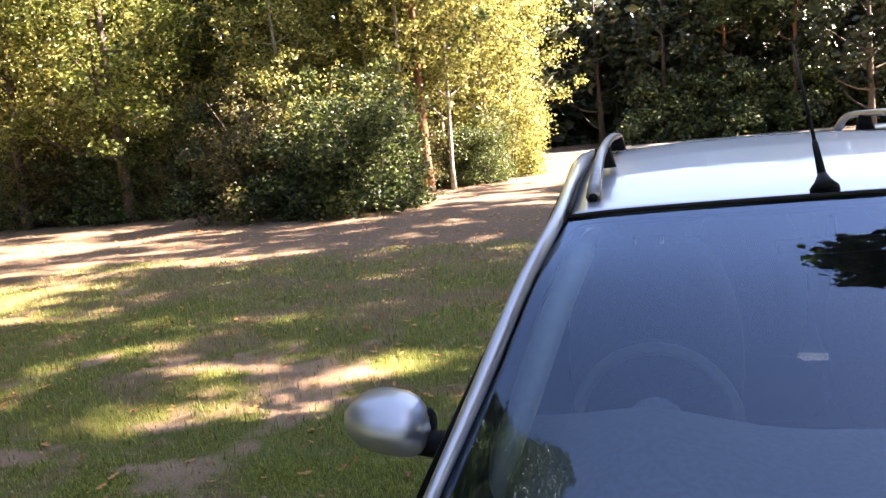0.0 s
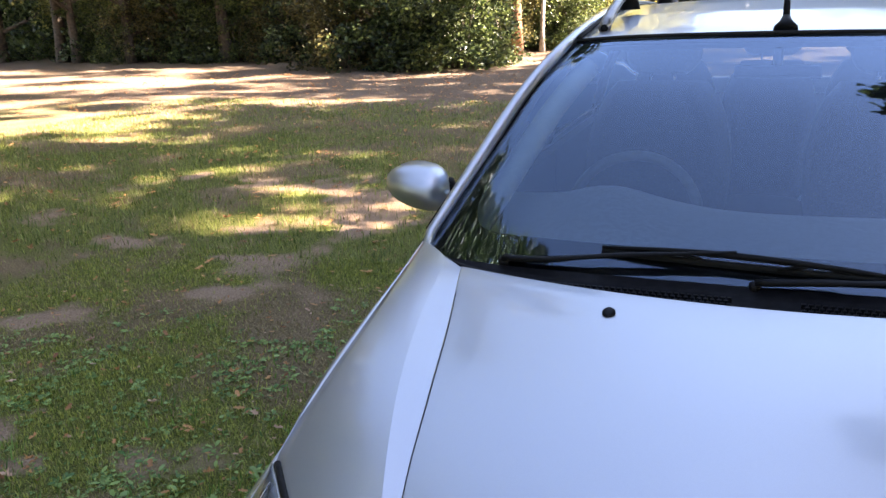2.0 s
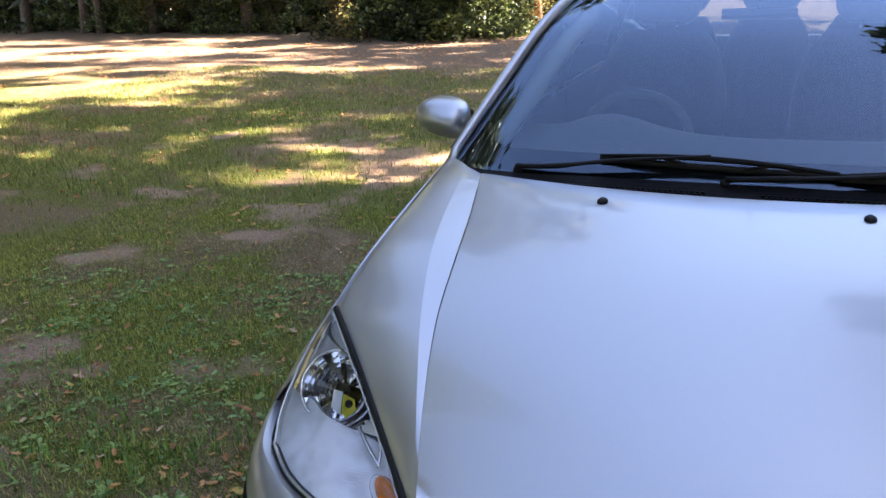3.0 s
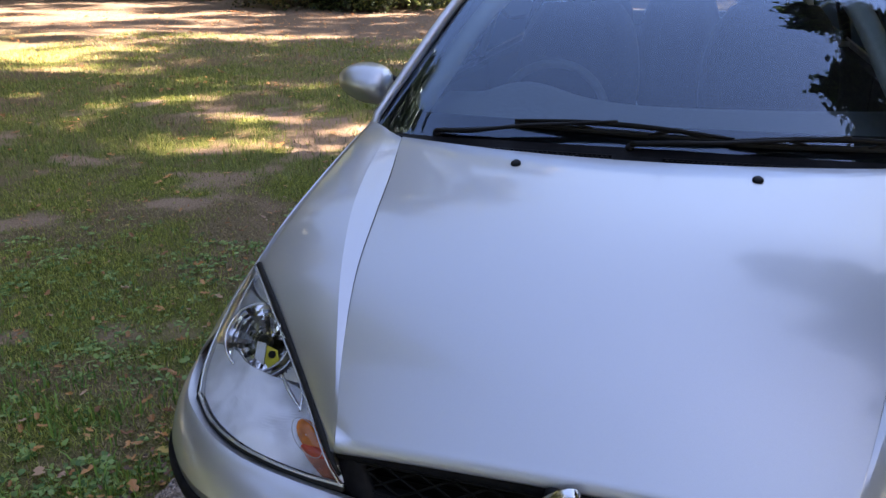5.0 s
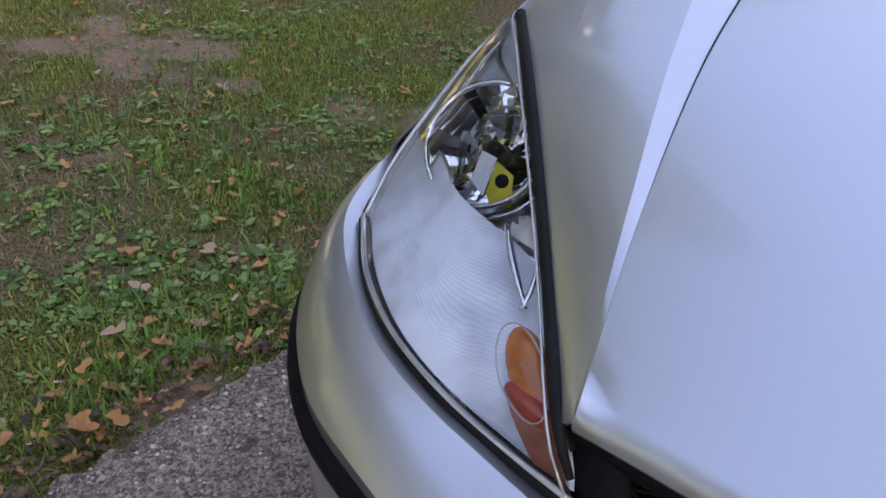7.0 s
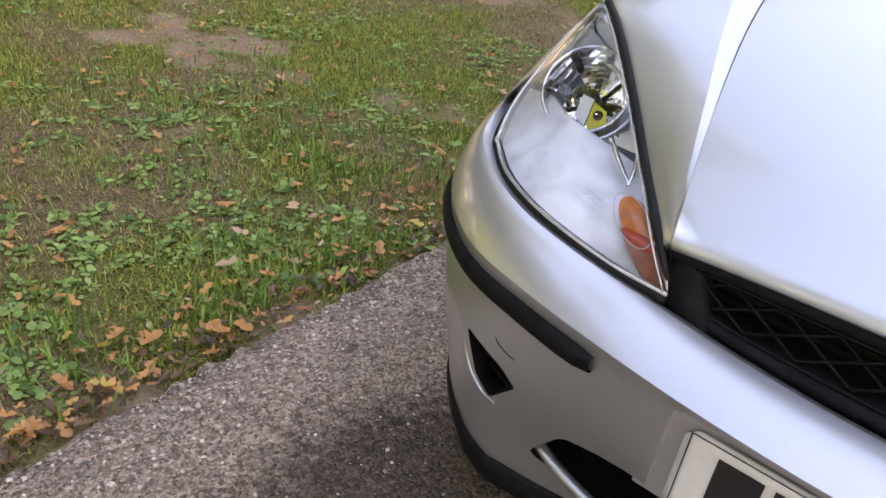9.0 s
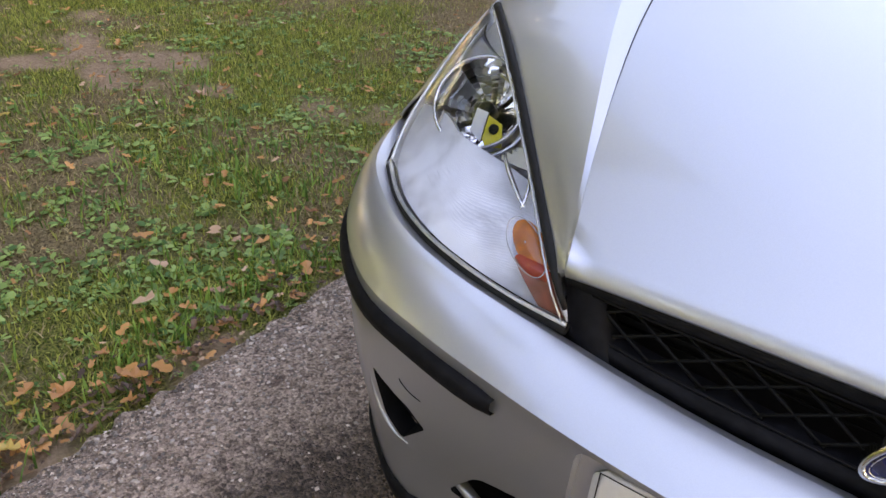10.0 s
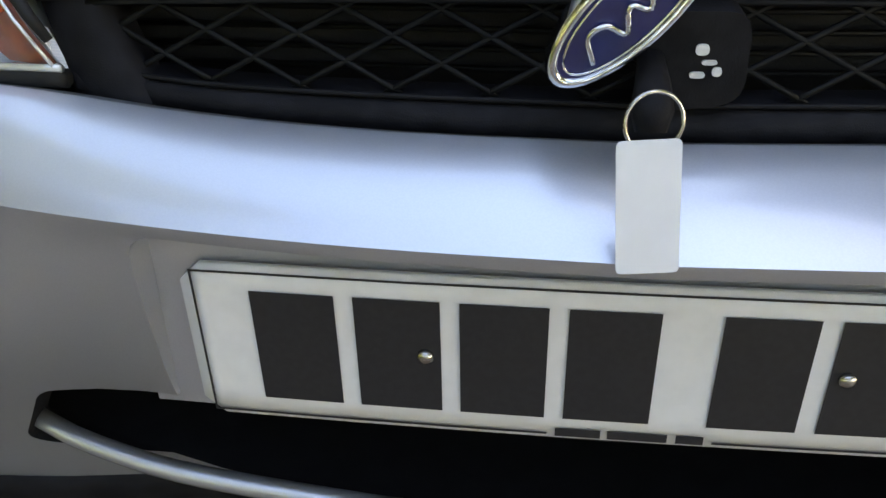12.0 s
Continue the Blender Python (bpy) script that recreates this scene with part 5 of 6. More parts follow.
        v += 0.80 * math.exp(-d * 0.7) * (0.8 + 0.5 * noise.noise((x * 6, y * 6, 2)))
    return min(1.0, max(0.0, v * 1.6))


def greenness(x, y):
    return min(1.0, max(0.0, 0.54 + 0.95 * noise.noise((x * 0.9, y * 0.9, 11.0)) + 0.8 * noise.noise((x * 3.1, y * 3.1, 15.0)) + 0.14 * min(1, max(0, (y - 1.2) / 2)) - 0.04 * max(0, y - 6)))


def lawn():
    xs = np.r_[np.array([-400, -150, -60, -30, -22]), np.arange(-18, -5.0, 0.25), np.arange(-5, -1.0, 0.05), np.arange(-1, 6.01, 0.5), np.array([10, 16, 25, 60, 150, 400])]
    ys = np.r_[np.array([-400, -150, -60, -30, -16, -10, -6, -3]), np.arange(-1.5, 6.5, 0.05), np.arange(6.5, 24.01, 0.25), np.array([27, 30, 36, 44, 60, 150, 400])]
    rows, bare, green = [], [], []
    for y in ys:
        row = []
        for x in xs:
            h = (0.035 * noise.noise((x * 0.35, y * 0.35, 0)) + 0.012 * noise.noise((x * 1.7, y * 1.7, 3))) * min(1, max(0, (-1.25 - x) / 1.0))
            row.append(Vector((x, y, h)))
            bare.append(bareness(x, y))
            green.append(greenness(x, y))
        rows.append(row)
    ob = link("ground", grid(rows), GROUND)
    for name, data in (("bare", bare), ("green", green)):
        at = ob.data.attributes.new(name, "FLOAT", "POINT")
        at.data.foreach_set("value", data)
    return tagged(ob, "short worn lawn with bare earth, weeds and fallen leaves", "lawn", kind="structure")


def ground_z(x, y):
    return (0.035 * noise.noise((x * 0.35, y * 0.35, 0)) + 0.012 * noise.noise((x * 1.7, y * 1.7, 3))) * min(1, max(0, (-1.25 - x) / 1.0))


def ground_material():
    m = bpy.data.materials.new("worn_lawn")
    m.use_nodes = True
    nt = m.node_tree
    L = nt.links.new
    b = nt.nodes["Principled BSDF"]
    b.inputs["Roughness"].default_value = 0.95
    b.inputs["Specular IOR Level"].default_value = 0.15
    tc = nt.nodes.new("ShaderNodeTexCoord")

    def nz(scale, detail=6, rough=0.6):
        n = nt.nodes.new("ShaderNodeTexNoise")
        n.inputs["Scale"].default_value, n.inputs["Detail"].default_value, n.inputs["Roughness"].default_value = scale, detail, rough
        L(tc.outputs["Object"], n.inputs["Vector"])
        return n.outputs["Fac"]

    def rng(v, a, c):
        r = nt.nodes.new("ShaderNodeMapRange")
        r.inputs["From Min"].default_value, r.inputs["From Max"].default_value = a, c
        L(v, r.inputs["Value"])
        return r.outputs["Result"]

    def mix(f, a, c):
        x = nt.nodes.new("ShaderNodeMix")
        x.data_type = "RGBA"
        L(f, x.inputs["Factor"])
        for s, v in (("A", a), ("B", c)):
            if isinstance(v, tuple):
                x.inputs[s].default_value = (*v, 1)
            else:
                L(v, x.inputs[s])
        return x.outputs["Result"]
    def attr(name):
        n = nt.nodes.new("ShaderNodeAttribute")
        n.attribute_name = name
        return n.outputs["Fac"]

    def wob(v, n, amount):
        x = nt.nodes.new("ShaderNodeMath")
        x.operation = "MULTIPLY_ADD"
        L(n, x.inputs[0])
        x.inputs[1].default_value = amount
        L(v, x.inputs[2])
        return x.outputs["Value"]
    grass = mix(rng(nz(150, 4, 0.7), 0.40, 0.62), (0.035, 0.05, 0.012), (0.28, 0.28, 0.075))
    straw = mix(rng(nz(140, 4, 0.7), 0.40, 0.62), (0.29, 0.215, 0.115), (0.10, 0.072, 0.04))
    earth = mix(rng(nz(75, 8, 0.75), 0.35, 0.65), (0.44, 0.305, 0.205), (0.25, 0.17, 0.115))
    a = mix(rng(wob(attr("green"), nz(14, 8, 0.7), 0.9), 0.75, 1.1), straw, grass)
    c = mix(rng(wob(wob(attr("bare"), nz(9, 8, 0.75), 0.9), nz(60, 6, 0.7), 0.7), 1.0, 1.5), a, earth)
    # bare leaf litter towards the trees
    sep = nt.nodes.new("ShaderNodeSeparateXYZ")
    L(tc.outputs["Object"], sep.inputs["Vector"])
    add = nt.nodes.new("ShaderNodeMath")
    add.operation = "MULTIPLY_ADD"
    L(nz(0.5, 5), add.inputs[0])
    add.inputs[1].default_value = 9.0
    L(sep.outputs["Y"], add.inputs[2])
    litter = mix(rng(nz(18), 0.35, 0.65), (0.14, 0.095, 0.065), (0.235, 0.175, 0.125))
    c = mix(rng(add.outputs["Value"], 11.5, 15.5), c, litter)
    L(c, b.inputs["Base Color"])
    bp = nt.nodes.new("ShaderNodeBump")
    bp.inputs["Strength"].default_value, bp.inputs["Distance"].default_value = 0.8, 0.03
    L(nz(45, 8, 0.7), bp.inputs["Height"])
    L(bp.outputs["Normal"], b.inputs["Normal"])
    return m


GROUND = ground_material()
lawn()


def drive():
    """Old tarmac with small pale chippings; broken left edge at x = -1.15."""
    ys = np.arange(-9, 7.01, 0.015)
    rows = []
    for y in ys:
        e = -1.148 + 0.034 * noise.noise((0, y * 3.1, 5)) + 0.024 * noise.noise((1, y * 9, 5)) + 0.024 * noise.noise((1, y * 27, 2))
        rows.append([Vector((e - 0.012, y, -0.03)), Vector((e, y, 0.010)), Vector((e + 0.012 + 0.006 * noise.noise((3, y * 20, 1)), y, 0.022)), Vector((e + 0.05, y, 0.026))] + [Vector((x, y, 0.027)) for x in (-0.9, -0.5, 0, 0.8, 2.0, 3.2)])
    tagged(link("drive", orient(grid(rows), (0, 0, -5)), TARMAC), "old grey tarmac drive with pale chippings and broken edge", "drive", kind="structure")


def tarmac_material():
    m = bpy.data.materials.new("old_tarmac")
    m.use_nodes = True
    nt = m.node_tree
    L = nt.links.new
    b = nt.nodes["Principled BSDF"]
    b.inputs["Roughness"].default_value = 0.9
    tc = nt.nodes.new("ShaderNodeTexCoord")
    v = nt.nodes.new("ShaderNodeTexVoronoi")
    v.inputs["Scale"].default_value = 150
    # stones of uneven size and shape
    wp = nt.nodes.new("ShaderNodeTexNoise")
    wp.inputs["Scale"].default_value, wp.inputs["Detail"].default_value = 60, 3
    L(tc.outputs["Object"], wp.inputs["Vector"])
    wv = nt.nodes.new("ShaderNodeVectorMath")
    wv.operation = "MULTIPLY_ADD"
    L(wp.outputs["Color"], wv.inputs[0])
    wv.inputs[1].default_value = (0.010, 0.010, 0.010)
    L(tc.outputs["Object"], wv.inputs[2])
    L(wv.outputs["Vector"], v.inputs["Vector"])
    n = nt.nodes.new("ShaderNodeTexNoise")
    n.inputs["Scale"].default_value, n.inputs["Detail"].default_value, n.inputs["Roughness"].default_value = 38, 10, 0.75
    L(tc.outputs["Object"], n.inputs["Vector"])
    ramp = nt.nodes.new("ShaderNodeValToRGB")
    ramp.color_ramp.elements[0].color, ramp.color_ramp.elements[1].color = (0.12, 0.084, 0.066, 1), (0.92, 0.72, 0.60, 1)
    ramp.color_ramp.elements[0].position, ramp.color_ramp.elements[1].position = 0.30, 0.95
    mid = ramp.color_ramp.elements.new(0.72)
    mid.color = (0.53, 0.40, 0.32, 1)
    fine = nt.nodes.new("ShaderNodeTexNoise")
    fine.inputs["Scale"].default_value, fine.inputs["Detail"].default_value, fine.inputs["Roughness"].default_value = 210, 6, 0.7
    L(tc.outputs["Object"], fine.inputs["Vector"])
    fm = nt.nodes.new("ShaderNodeMapRange")
    fm.inputs["From Min"].default_value, fm.inputs["From Max"].default_value = 0.3, 0.7
    L(fine.outputs["Fac"], fm.inputs["Value"])
    fx = nt.nodes.new("ShaderNodeMix")
    fx.data_type = "RGBA"
    fx.inputs["Factor"].default_value = 0.5
    L(v.outputs["Color"], fx.inputs["A"])
    L(fm.outputs["Result"], fx.inputs["B"])
    L(fx.outputs["Result"], ramp.inputs["Fac"])
    x = nt.nodes.new("ShaderNodeMix")
    x.data_type = "RGBA"
    x.blend_type = "MULTIPLY"
    r = nt.nodes.new("ShaderNodeMapRange")
    r.inputs["From Min"].default_value, r.inputs["From Max"].default_value = 0.42, 0.66
    L(n.outputs["Fac"], r.inputs["Value"])
    big = nt.nodes.new("ShaderNodeTexNoise")
    big.inputs["Scale"].default_value, big.inputs["Detail"].default_value, big.inputs["Roughness"].default_value = 9, 8, 0.7
    L(tc.outputs["Object"], big.inputs["Vector"])
    bl = nt.nodes.new("ShaderNodeMath")
    bl.operation = "MULTIPLY"
    L(r.outputs["Result"], bl.inputs[0])
    br = nt.nodes.new("ShaderNodeMapRange")
    br.inputs["From Min"].default_value, br.inputs["From Max"].default_value = 0.38, 0.62
    br.inputs["To Min"].default_value, br.inputs["To Max"].default_value = 0.35, 1.15
    L(big.outputs["Fac"], br.inputs["Value"])
    L(br.outputs["Result"], bl.inputs[1])
    bl.use_clamp = True
    L(bl.outputs["Value"], x.inputs["Factor"])
    L(ramp.outputs["Color"], x.inputs["A"])
    x.inputs["B"].default_value = (0.62, 0.58, 0.56, 1)
    # darker oval in front of the bumper corner, its edge broken by noise
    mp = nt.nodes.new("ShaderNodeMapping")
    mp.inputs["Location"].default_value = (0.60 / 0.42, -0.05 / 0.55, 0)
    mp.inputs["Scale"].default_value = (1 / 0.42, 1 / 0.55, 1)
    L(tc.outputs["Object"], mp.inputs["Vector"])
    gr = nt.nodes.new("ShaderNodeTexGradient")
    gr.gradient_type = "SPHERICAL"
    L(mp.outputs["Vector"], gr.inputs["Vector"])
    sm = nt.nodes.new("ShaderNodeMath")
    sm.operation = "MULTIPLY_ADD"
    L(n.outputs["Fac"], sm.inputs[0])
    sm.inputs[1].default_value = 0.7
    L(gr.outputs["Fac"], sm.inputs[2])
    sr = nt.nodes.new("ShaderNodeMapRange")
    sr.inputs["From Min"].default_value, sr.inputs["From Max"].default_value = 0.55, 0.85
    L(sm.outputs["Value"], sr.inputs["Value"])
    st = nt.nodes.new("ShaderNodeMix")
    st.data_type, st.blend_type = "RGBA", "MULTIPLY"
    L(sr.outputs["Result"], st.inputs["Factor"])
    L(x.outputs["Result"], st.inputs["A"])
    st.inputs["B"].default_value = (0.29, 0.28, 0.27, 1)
    # dark pits where the surface has broken out
    pit = nt.nodes.new("ShaderNodeTexNoise")
    pit.inputs["Scale"].default_value, pit.inputs["Detail"].default_value, pit.inputs["Roughness"].default_value = 16, 7, 0.78
    L(tc.outputs["Object"], pit.inputs["Vector"])
    pr = nt.nodes.new("ShaderNodeMapRange")
    pr.inputs["From Min"].default_value, pr.inputs["From Max"].default_value = 0.56, 0.66
    L(pit.outputs["Fac"], pr.inputs["Value"])
    pm = nt.nodes.new("ShaderNodeMix")
    pm.data_type, pm.blend_type = "RGBA", "MULTIPLY"
    L(pr.outputs["Result"], pm.inputs["Factor"])
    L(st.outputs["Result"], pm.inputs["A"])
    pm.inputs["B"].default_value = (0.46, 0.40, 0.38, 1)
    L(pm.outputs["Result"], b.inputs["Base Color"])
    bp = nt.nodes.new("ShaderNodeBump")
    bp.inputs["Strength"].default_value, bp.inputs["Distance"].default_value = 1.0, 0.007
    L(v.outputs["Distance"], bp.inputs["Height"])
    bp.invert = True
    L(bp.outputs["Normal"], b.inputs["Normal"])
    return m


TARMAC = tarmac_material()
drive()

# pale track that crosses behind the trees
rows = [[Vector((x, 40 + 0.12 * x + d + 0.6 * noise.noise((x * 0.1, d, 0)), 0.03)) for d in (-1.6, 0, 1.6)] for x in np.linspace(-40, 60, 60)]
tagged(link("track", orient(grid(rows), (0, 40, -5)), mat("pale_track", (0.34, 0.30, 0.26), 0.95, second=(0.24, 0.2, 0.16), scale=3, bump=0.5, bump_scale=60)), "pale gravel track beyond the lawn", "track", kind="structure")


# ================================================================ woods
def leaf_material(name, dark, light, trans=0.45, skew=1.0):
    m = bpy.data.materials.new(name)
    m.use_nodes = True
    nt = m.node_tree
    L = nt.links.new
    b = nt.nodes["Principled BSDF"]
    b.inputs["Roughness"].default_value = 0.45
    g = nt.nodes.new("ShaderNodeNewGeometry")
    x = nt.nodes.new("ShaderNodeMix")
    x.data_type = "RGBA"
    pw = nt.nodes.new("ShaderNodeMath")
    pw.operation = "POWER"
    pw.inputs[1].default_value = skew
    L(g.outputs["Random Per Island"], pw.inputs[0])
    L(pw.outputs["Value"], x.inputs["Factor"])
    x.inputs["A"].default_value, x.inputs["B"].default_value = (*dark, 1), (*light, 1)
    L(x.outputs["Result"], b.inputs["Base Color"])
    t = nt.nodes.new("ShaderNodeBsdfTranslucent")
    L(x.outputs["Result"], t.inputs["Color"])
    ms = nt.nodes.new("ShaderNodeMixShader")
    ms.inputs["Fac"].default_value = trans
    L(b.outputs["BSDF"], ms.inputs[1])
    L(t.outputs["BSDF"], ms.inputs[2])
    L(ms.outputs["Shader"], nt.nodes["Material Output"].inputs["Surface"])
    return m


LEAF_A = leaf_material("leaf_green", (0.03, 0.055, 0.012), (0.34, 0.38, 0.10), 0.55, 1.2)
LEAF_B = leaf_material("leaf_yellow_green", (0.05, 0.065, 0.016), (0.50, 0.48, 0.16), 0.55, 1.2)
LEAF_C = leaf_material("leaf_dark_laurel", (0.010, 0.022, 0.008), (0.17, 0.23, 0.075), 0.35, 2.2)
LEAF_G = leaf_material("leaf_hedge", (0.012, 0.026, 0.008), (0.20, 0.25, 0.07), 0.4, 2.0)
LEAF_D = leaf_material("leaf_tan", (0.025, 0.028, 0.010), (0.22, 0.19, 0.065), 0.4, 2.0)
LEAF_E = leaf_material("leaf_conifer", (0.022, 0.05, 0.016), (0.10, 0.135, 0.045), 0.25)
# far and inner foliage: deep shade is put into this leaf colour
LEAF_SHADE = leaf_material("leaf_far_shade", (0.007, 0.015, 0.005), (0.034, 0.048, 0.016), 0.08)
BARK = mat("bark", (0.11, 0.085, 0.065), 0.95, second=(0.055, 0.042, 0.034), scale=12, bump=0.8, bump_scale=40)
BARK_PALE = mat("bark_pale", (0.36, 0.32, 0.27), 0.9, second=(0.2, 0.17, 0.14), scale=9, bump=0.6, bump_scale=40)
BARK_RED = mat("bark_red", (0.26, 0.12, 0.06), 0.95, second=(0.16, 0.08, 0.045), scale=10, bump=0.8, bump_scale=40)


def leaf_mesh(name, centres, size, material, seed, long=1.7):
    """Many small folded leaves: two triangles each, round the given centres."""
    rg = np.random.default_rng(seed)
    c = np.asarray(centres, float)
    n = len(c)
    a = rg.normal(size=(n, 3))
    a[:, 2] *= 0.6
    a /= np.linalg.norm(a, axis=1)[:, None]
    b = np.cross(a, rg.normal(size=(n, 3)))
    b /= np.linalg.norm(b, axis=1)[:, None] + 1e-9
    nrm = np.cross(a, b)
    s = size * rg.uniform(0.6, 1.3, n)[:, None]
    p0, p2 = c - a * s * long / 2, c + a * s * long / 2
    p1, p3 = c + b * s * 0.5 + nrm * s * 0.12, c - b * s * 0.5 + nrm * s * 0.12
    v = np.stack([p0, p1, p2, p3], 1).reshape(-1, 3)
    i = np.arange(n)[:, None] * 4
    f = np.concatenate([i + np.array([[0, 1, 2]]), i + np.array([[0, 2, 3]])])
    me = bpy.data.meshes.new(name)
    me.from_pydata(v.tolist(), [], f.tolist())
    me.materials.append(material)
    return me


def clumps(rg, n_clump, per, radius, spread, shape):
    """Leaf centres in clumps; shape(u) gives a clump's place."""
    out = []
    for _ in range(n_clump):
        c = shape(rg)
        m = int(per * rg.uniform(0.5, 1.5))
        out.append(c + rg.normal(size=(m, 3)) * radius * rg.uniform(0.6, 1.4) * np.array([1, 1, 0.7]))
    return np.concatenate(out)


def tree(label, height, crown_r, crown_lo, trunk_r, leaf, bark, n_clump, per, leaf_size, seed, lean=0.03, crown_z=1.0, knot=0.085):
    rg = np.random.default_rng(seed)
    ob = tagged(empty("tree"), label, "tree", group="trees of the wood")
    h = height
    pts = [Vector((lean * h * t * t + 0.05 * math.sin(5 * t + seed), 0.05 * math.cos(4 * t + seed), h * 0.92 * t - 0.1)) for t in np.linspace(0, 1, 12)]
    rad = [trunk_r * (1.35 if i == 0 else 1 - 0.85 * i / 11) for i in range(12)]
    part("trunk", tube(pts, rad, 9), bark, ob)
    ends = []
    for k in range(9):
        t = crown_lo + (0.9 - crown_lo) * k / 9
        p = pts[min(11, int(t * 11))]
        a = 2.4 * k + rg.uniform(0, 1)
        ln = crown_r * rg.uniform(0.6, 0.95) * (1.15 - 0.6 * t)
        e = p + Vector((math.cos(a) * ln, math.sin(a) * ln, ln * rg.uniform(0.25, 0.8)))
        m = p.lerp(e, 0.5) + Vector((0, 0, -0.08 * ln))
        r0 = trunk_r * 0.45 * (1 - 0.6 * t)
        part("limb", tube(cr([p, m, e], 7), [r0 * (1 - 0.12 * i) for i in range(7)], 6), bark, ob)
        ends.append(e)

    def shape(r):
        if r.random() < 0.35:
            e = ends[r.integers(len(ends))]
            return np.array(e) + r.normal(size=3) * crown_r * 0.22
        u = r.normal(size=3)
        u /= np.linalg.norm(u)
        q = r.uniform(0.45, 1.0) ** 0.5
        zc = h * (crown_lo + 1) / 2
        rz = h * (1 - crown_lo) / 2 * crown_z
        wob = 1 + 0.25 * math.sin(3 * math.atan2(u[1], u[0]) + seed) * (1 - abs(u[2]))
        return np.array([lean * h * 0.4 + u[0] * crown_r * q * wob, u[1] * crown_r * q * wob, zc + u[2] * rz * q])
    me = leaf_mesh("crown", clumps(rg, n_clump, per, crown_r * knot, 1, shape), leaf_size, leaf, seed)
    cw = new("crown", me)
    cw.parent = ob
    return ob


def bush(label, w, d, h, leaf, n_clump, per, leaf_size, seed):
    rg = np.random.default_rng(seed)
    ob = tagged(empty("bush"), label, "bush", group="bushes along the wood")

    def shape(r):
        u = r.normal(size=3)
        u /= np.linalg.norm(u)
        u[2] = abs(u[2])
        q = r.uniform(0.55, 1.0)
        wob = 1 + 0.22 * math.sin(4 * math.atan2(u[1], u[0]) + seed) + 0.15 * math.sin(7 * u[2] + seed)
        return np.array([u[0] * w * q * wob, u[1] * d * q * wob, 0.06 + u[2] * h * q * wob])
    c = clumps(rg, n_clump, per, 0.14, 1, shape)
    c[:, 2] = np.abs(c[:, 2])
    cw = new("foliage", leaf_mesh("foliage", c, leaf_size, leaf, seed))
    cw.parent = ob
    for k in range(6):
        a = 2 * math.pi * k / 6 + rg.uniform(0, 0.8)
        e = Vector((math.cos(a) * w * 0.7, math.sin(a) * d * 0.7, h * rg.uniform(0.6, 0.9)))
        part("stem", tube(cr([(0.1 * math.cos(a), 0.1 * math.sin(a), -0.05), (e.x * 0.4, e.y * 0.4, e.z * 0.6), e], 7), [0.03 - 0.003 * i for i in range(7)], 5), BARK, ob)
    return ob


T1 = tree("tall broadleaf tree with yellowing leaves", 11, 2.6, 0.18, 0.16, LEAF_B, BARK, 190, 74, 0.082, 11, knot=0.085)
T2 = tree("tall broadleaf tree with green leaves", 12.5, 3.0, 0.22, 0.20, LEAF_A, BARK, 190, 72, 0.092, 12, knot=0.085)
# its leaves are darkened to stand for shade
T5 = tree("tall broadleaf tree with shade put into its dark leaf colour", 12.5, 3.0, 0.15, 0.20, LEAF_SHADE, BARK, 90, 46, 0.24, 15, knot=0.09)
T3 = tree("slender young tree with pale bark", 8.5, 1.5, 0.30, 0.075, LEAF_B, BARK_PALE, 190, 44, 0.065, 13, lean=0.06)
T4 = tree("dark pine with reddish trunk", 13, 2.6, 0.40, 0.15, LEAF_E, BARK_RED, 200, 40, 0.13, 14)
B1 = bush("dense dark green laurel bush", 1.7, 1.3, 1.9, LEAF_C, 130, 74, 0.070, 21)
B2 = bush("loose green hedge shrub with small leaves", 1.5, 1.2, 2.6, LEAF_G, 150, 86, 0.052, 22)
B3 = bush("tall shrub with yellow-green leaves", 1.3, 1.1, 3.4, LEAF_B, 150, 82, 0.052, 23)
B4 = bush("brownish shrub with fading leaves", 1.4, 1.2, 3.0, LEAF_D, 140, 80, 0.052, 24)


def place(ob, spots, first=True):
    for k, (x, y, s, a) in enumerate(spots):
        m = pose(x, y, 0, 0, 0, a)
        if k == 0 and first:
            ob.matrix_world = m
            ob.scale = (s, s, s)
        else:
            c = copy_thing(ob, m)
            c.scale = (s, s, s)


rg = np.random.default_rng(5)
front = []
x = -19.0
while x < -6.2:
    front.append((x, 16.9 + rg.uniform(-0.3, 0.5) + (2.8 if x < -9.6 else 0), rg.uniform(0.85, 1.2) * (0.8 if x < -9.6 else 1), rg.uniform(0, 360)))
    x += rg.uniform(1.1, 1.6)
place(B1, front[0::3] + [(-6.4, 17.0, 0.85, 40), (-5.9, 23.2, 0.8, 10), (-14.5, 21.5, 1.2, 5), (-22, 22, 1.6, 15), (-25.5, 22.5, 1.7, 65), (-29, 22.5, 1.7, 165), (-9.5, 19, 1.0, 80)])
place(B2, front[1::3] + [(-5.0, 23.0, 0.75, 70), (-7.2, 18.5, 1.15, 200), (-12, 21.2, 1.3, 30), (-20.5, 21.5, 1.4, 10), (-24, 23.5, 1.6, 100), (-27.5, 21.5, 1.5, 190)])
place(B4, front[2::3] + [(-7.0, 22.5, 1.0, 0), (-10.8, 20.6, 1.2, 10)])
place(B3, [(-8.2, 18.8, 1.1, 10), (-11.5, 21.0, 1.2, 70), (-15.0, 21.2, 1.3, 140), (-18, 21.5, 1.3, 20), (-4.6, 25.0, 0.95, 0), (-4.9, 27.0, 1.1, 90), (-6.6, 24.5, 1.2, 200), (-8.0, 21.5, 1.2, 300), (-5.6, 29.5, 1.25, 33)])
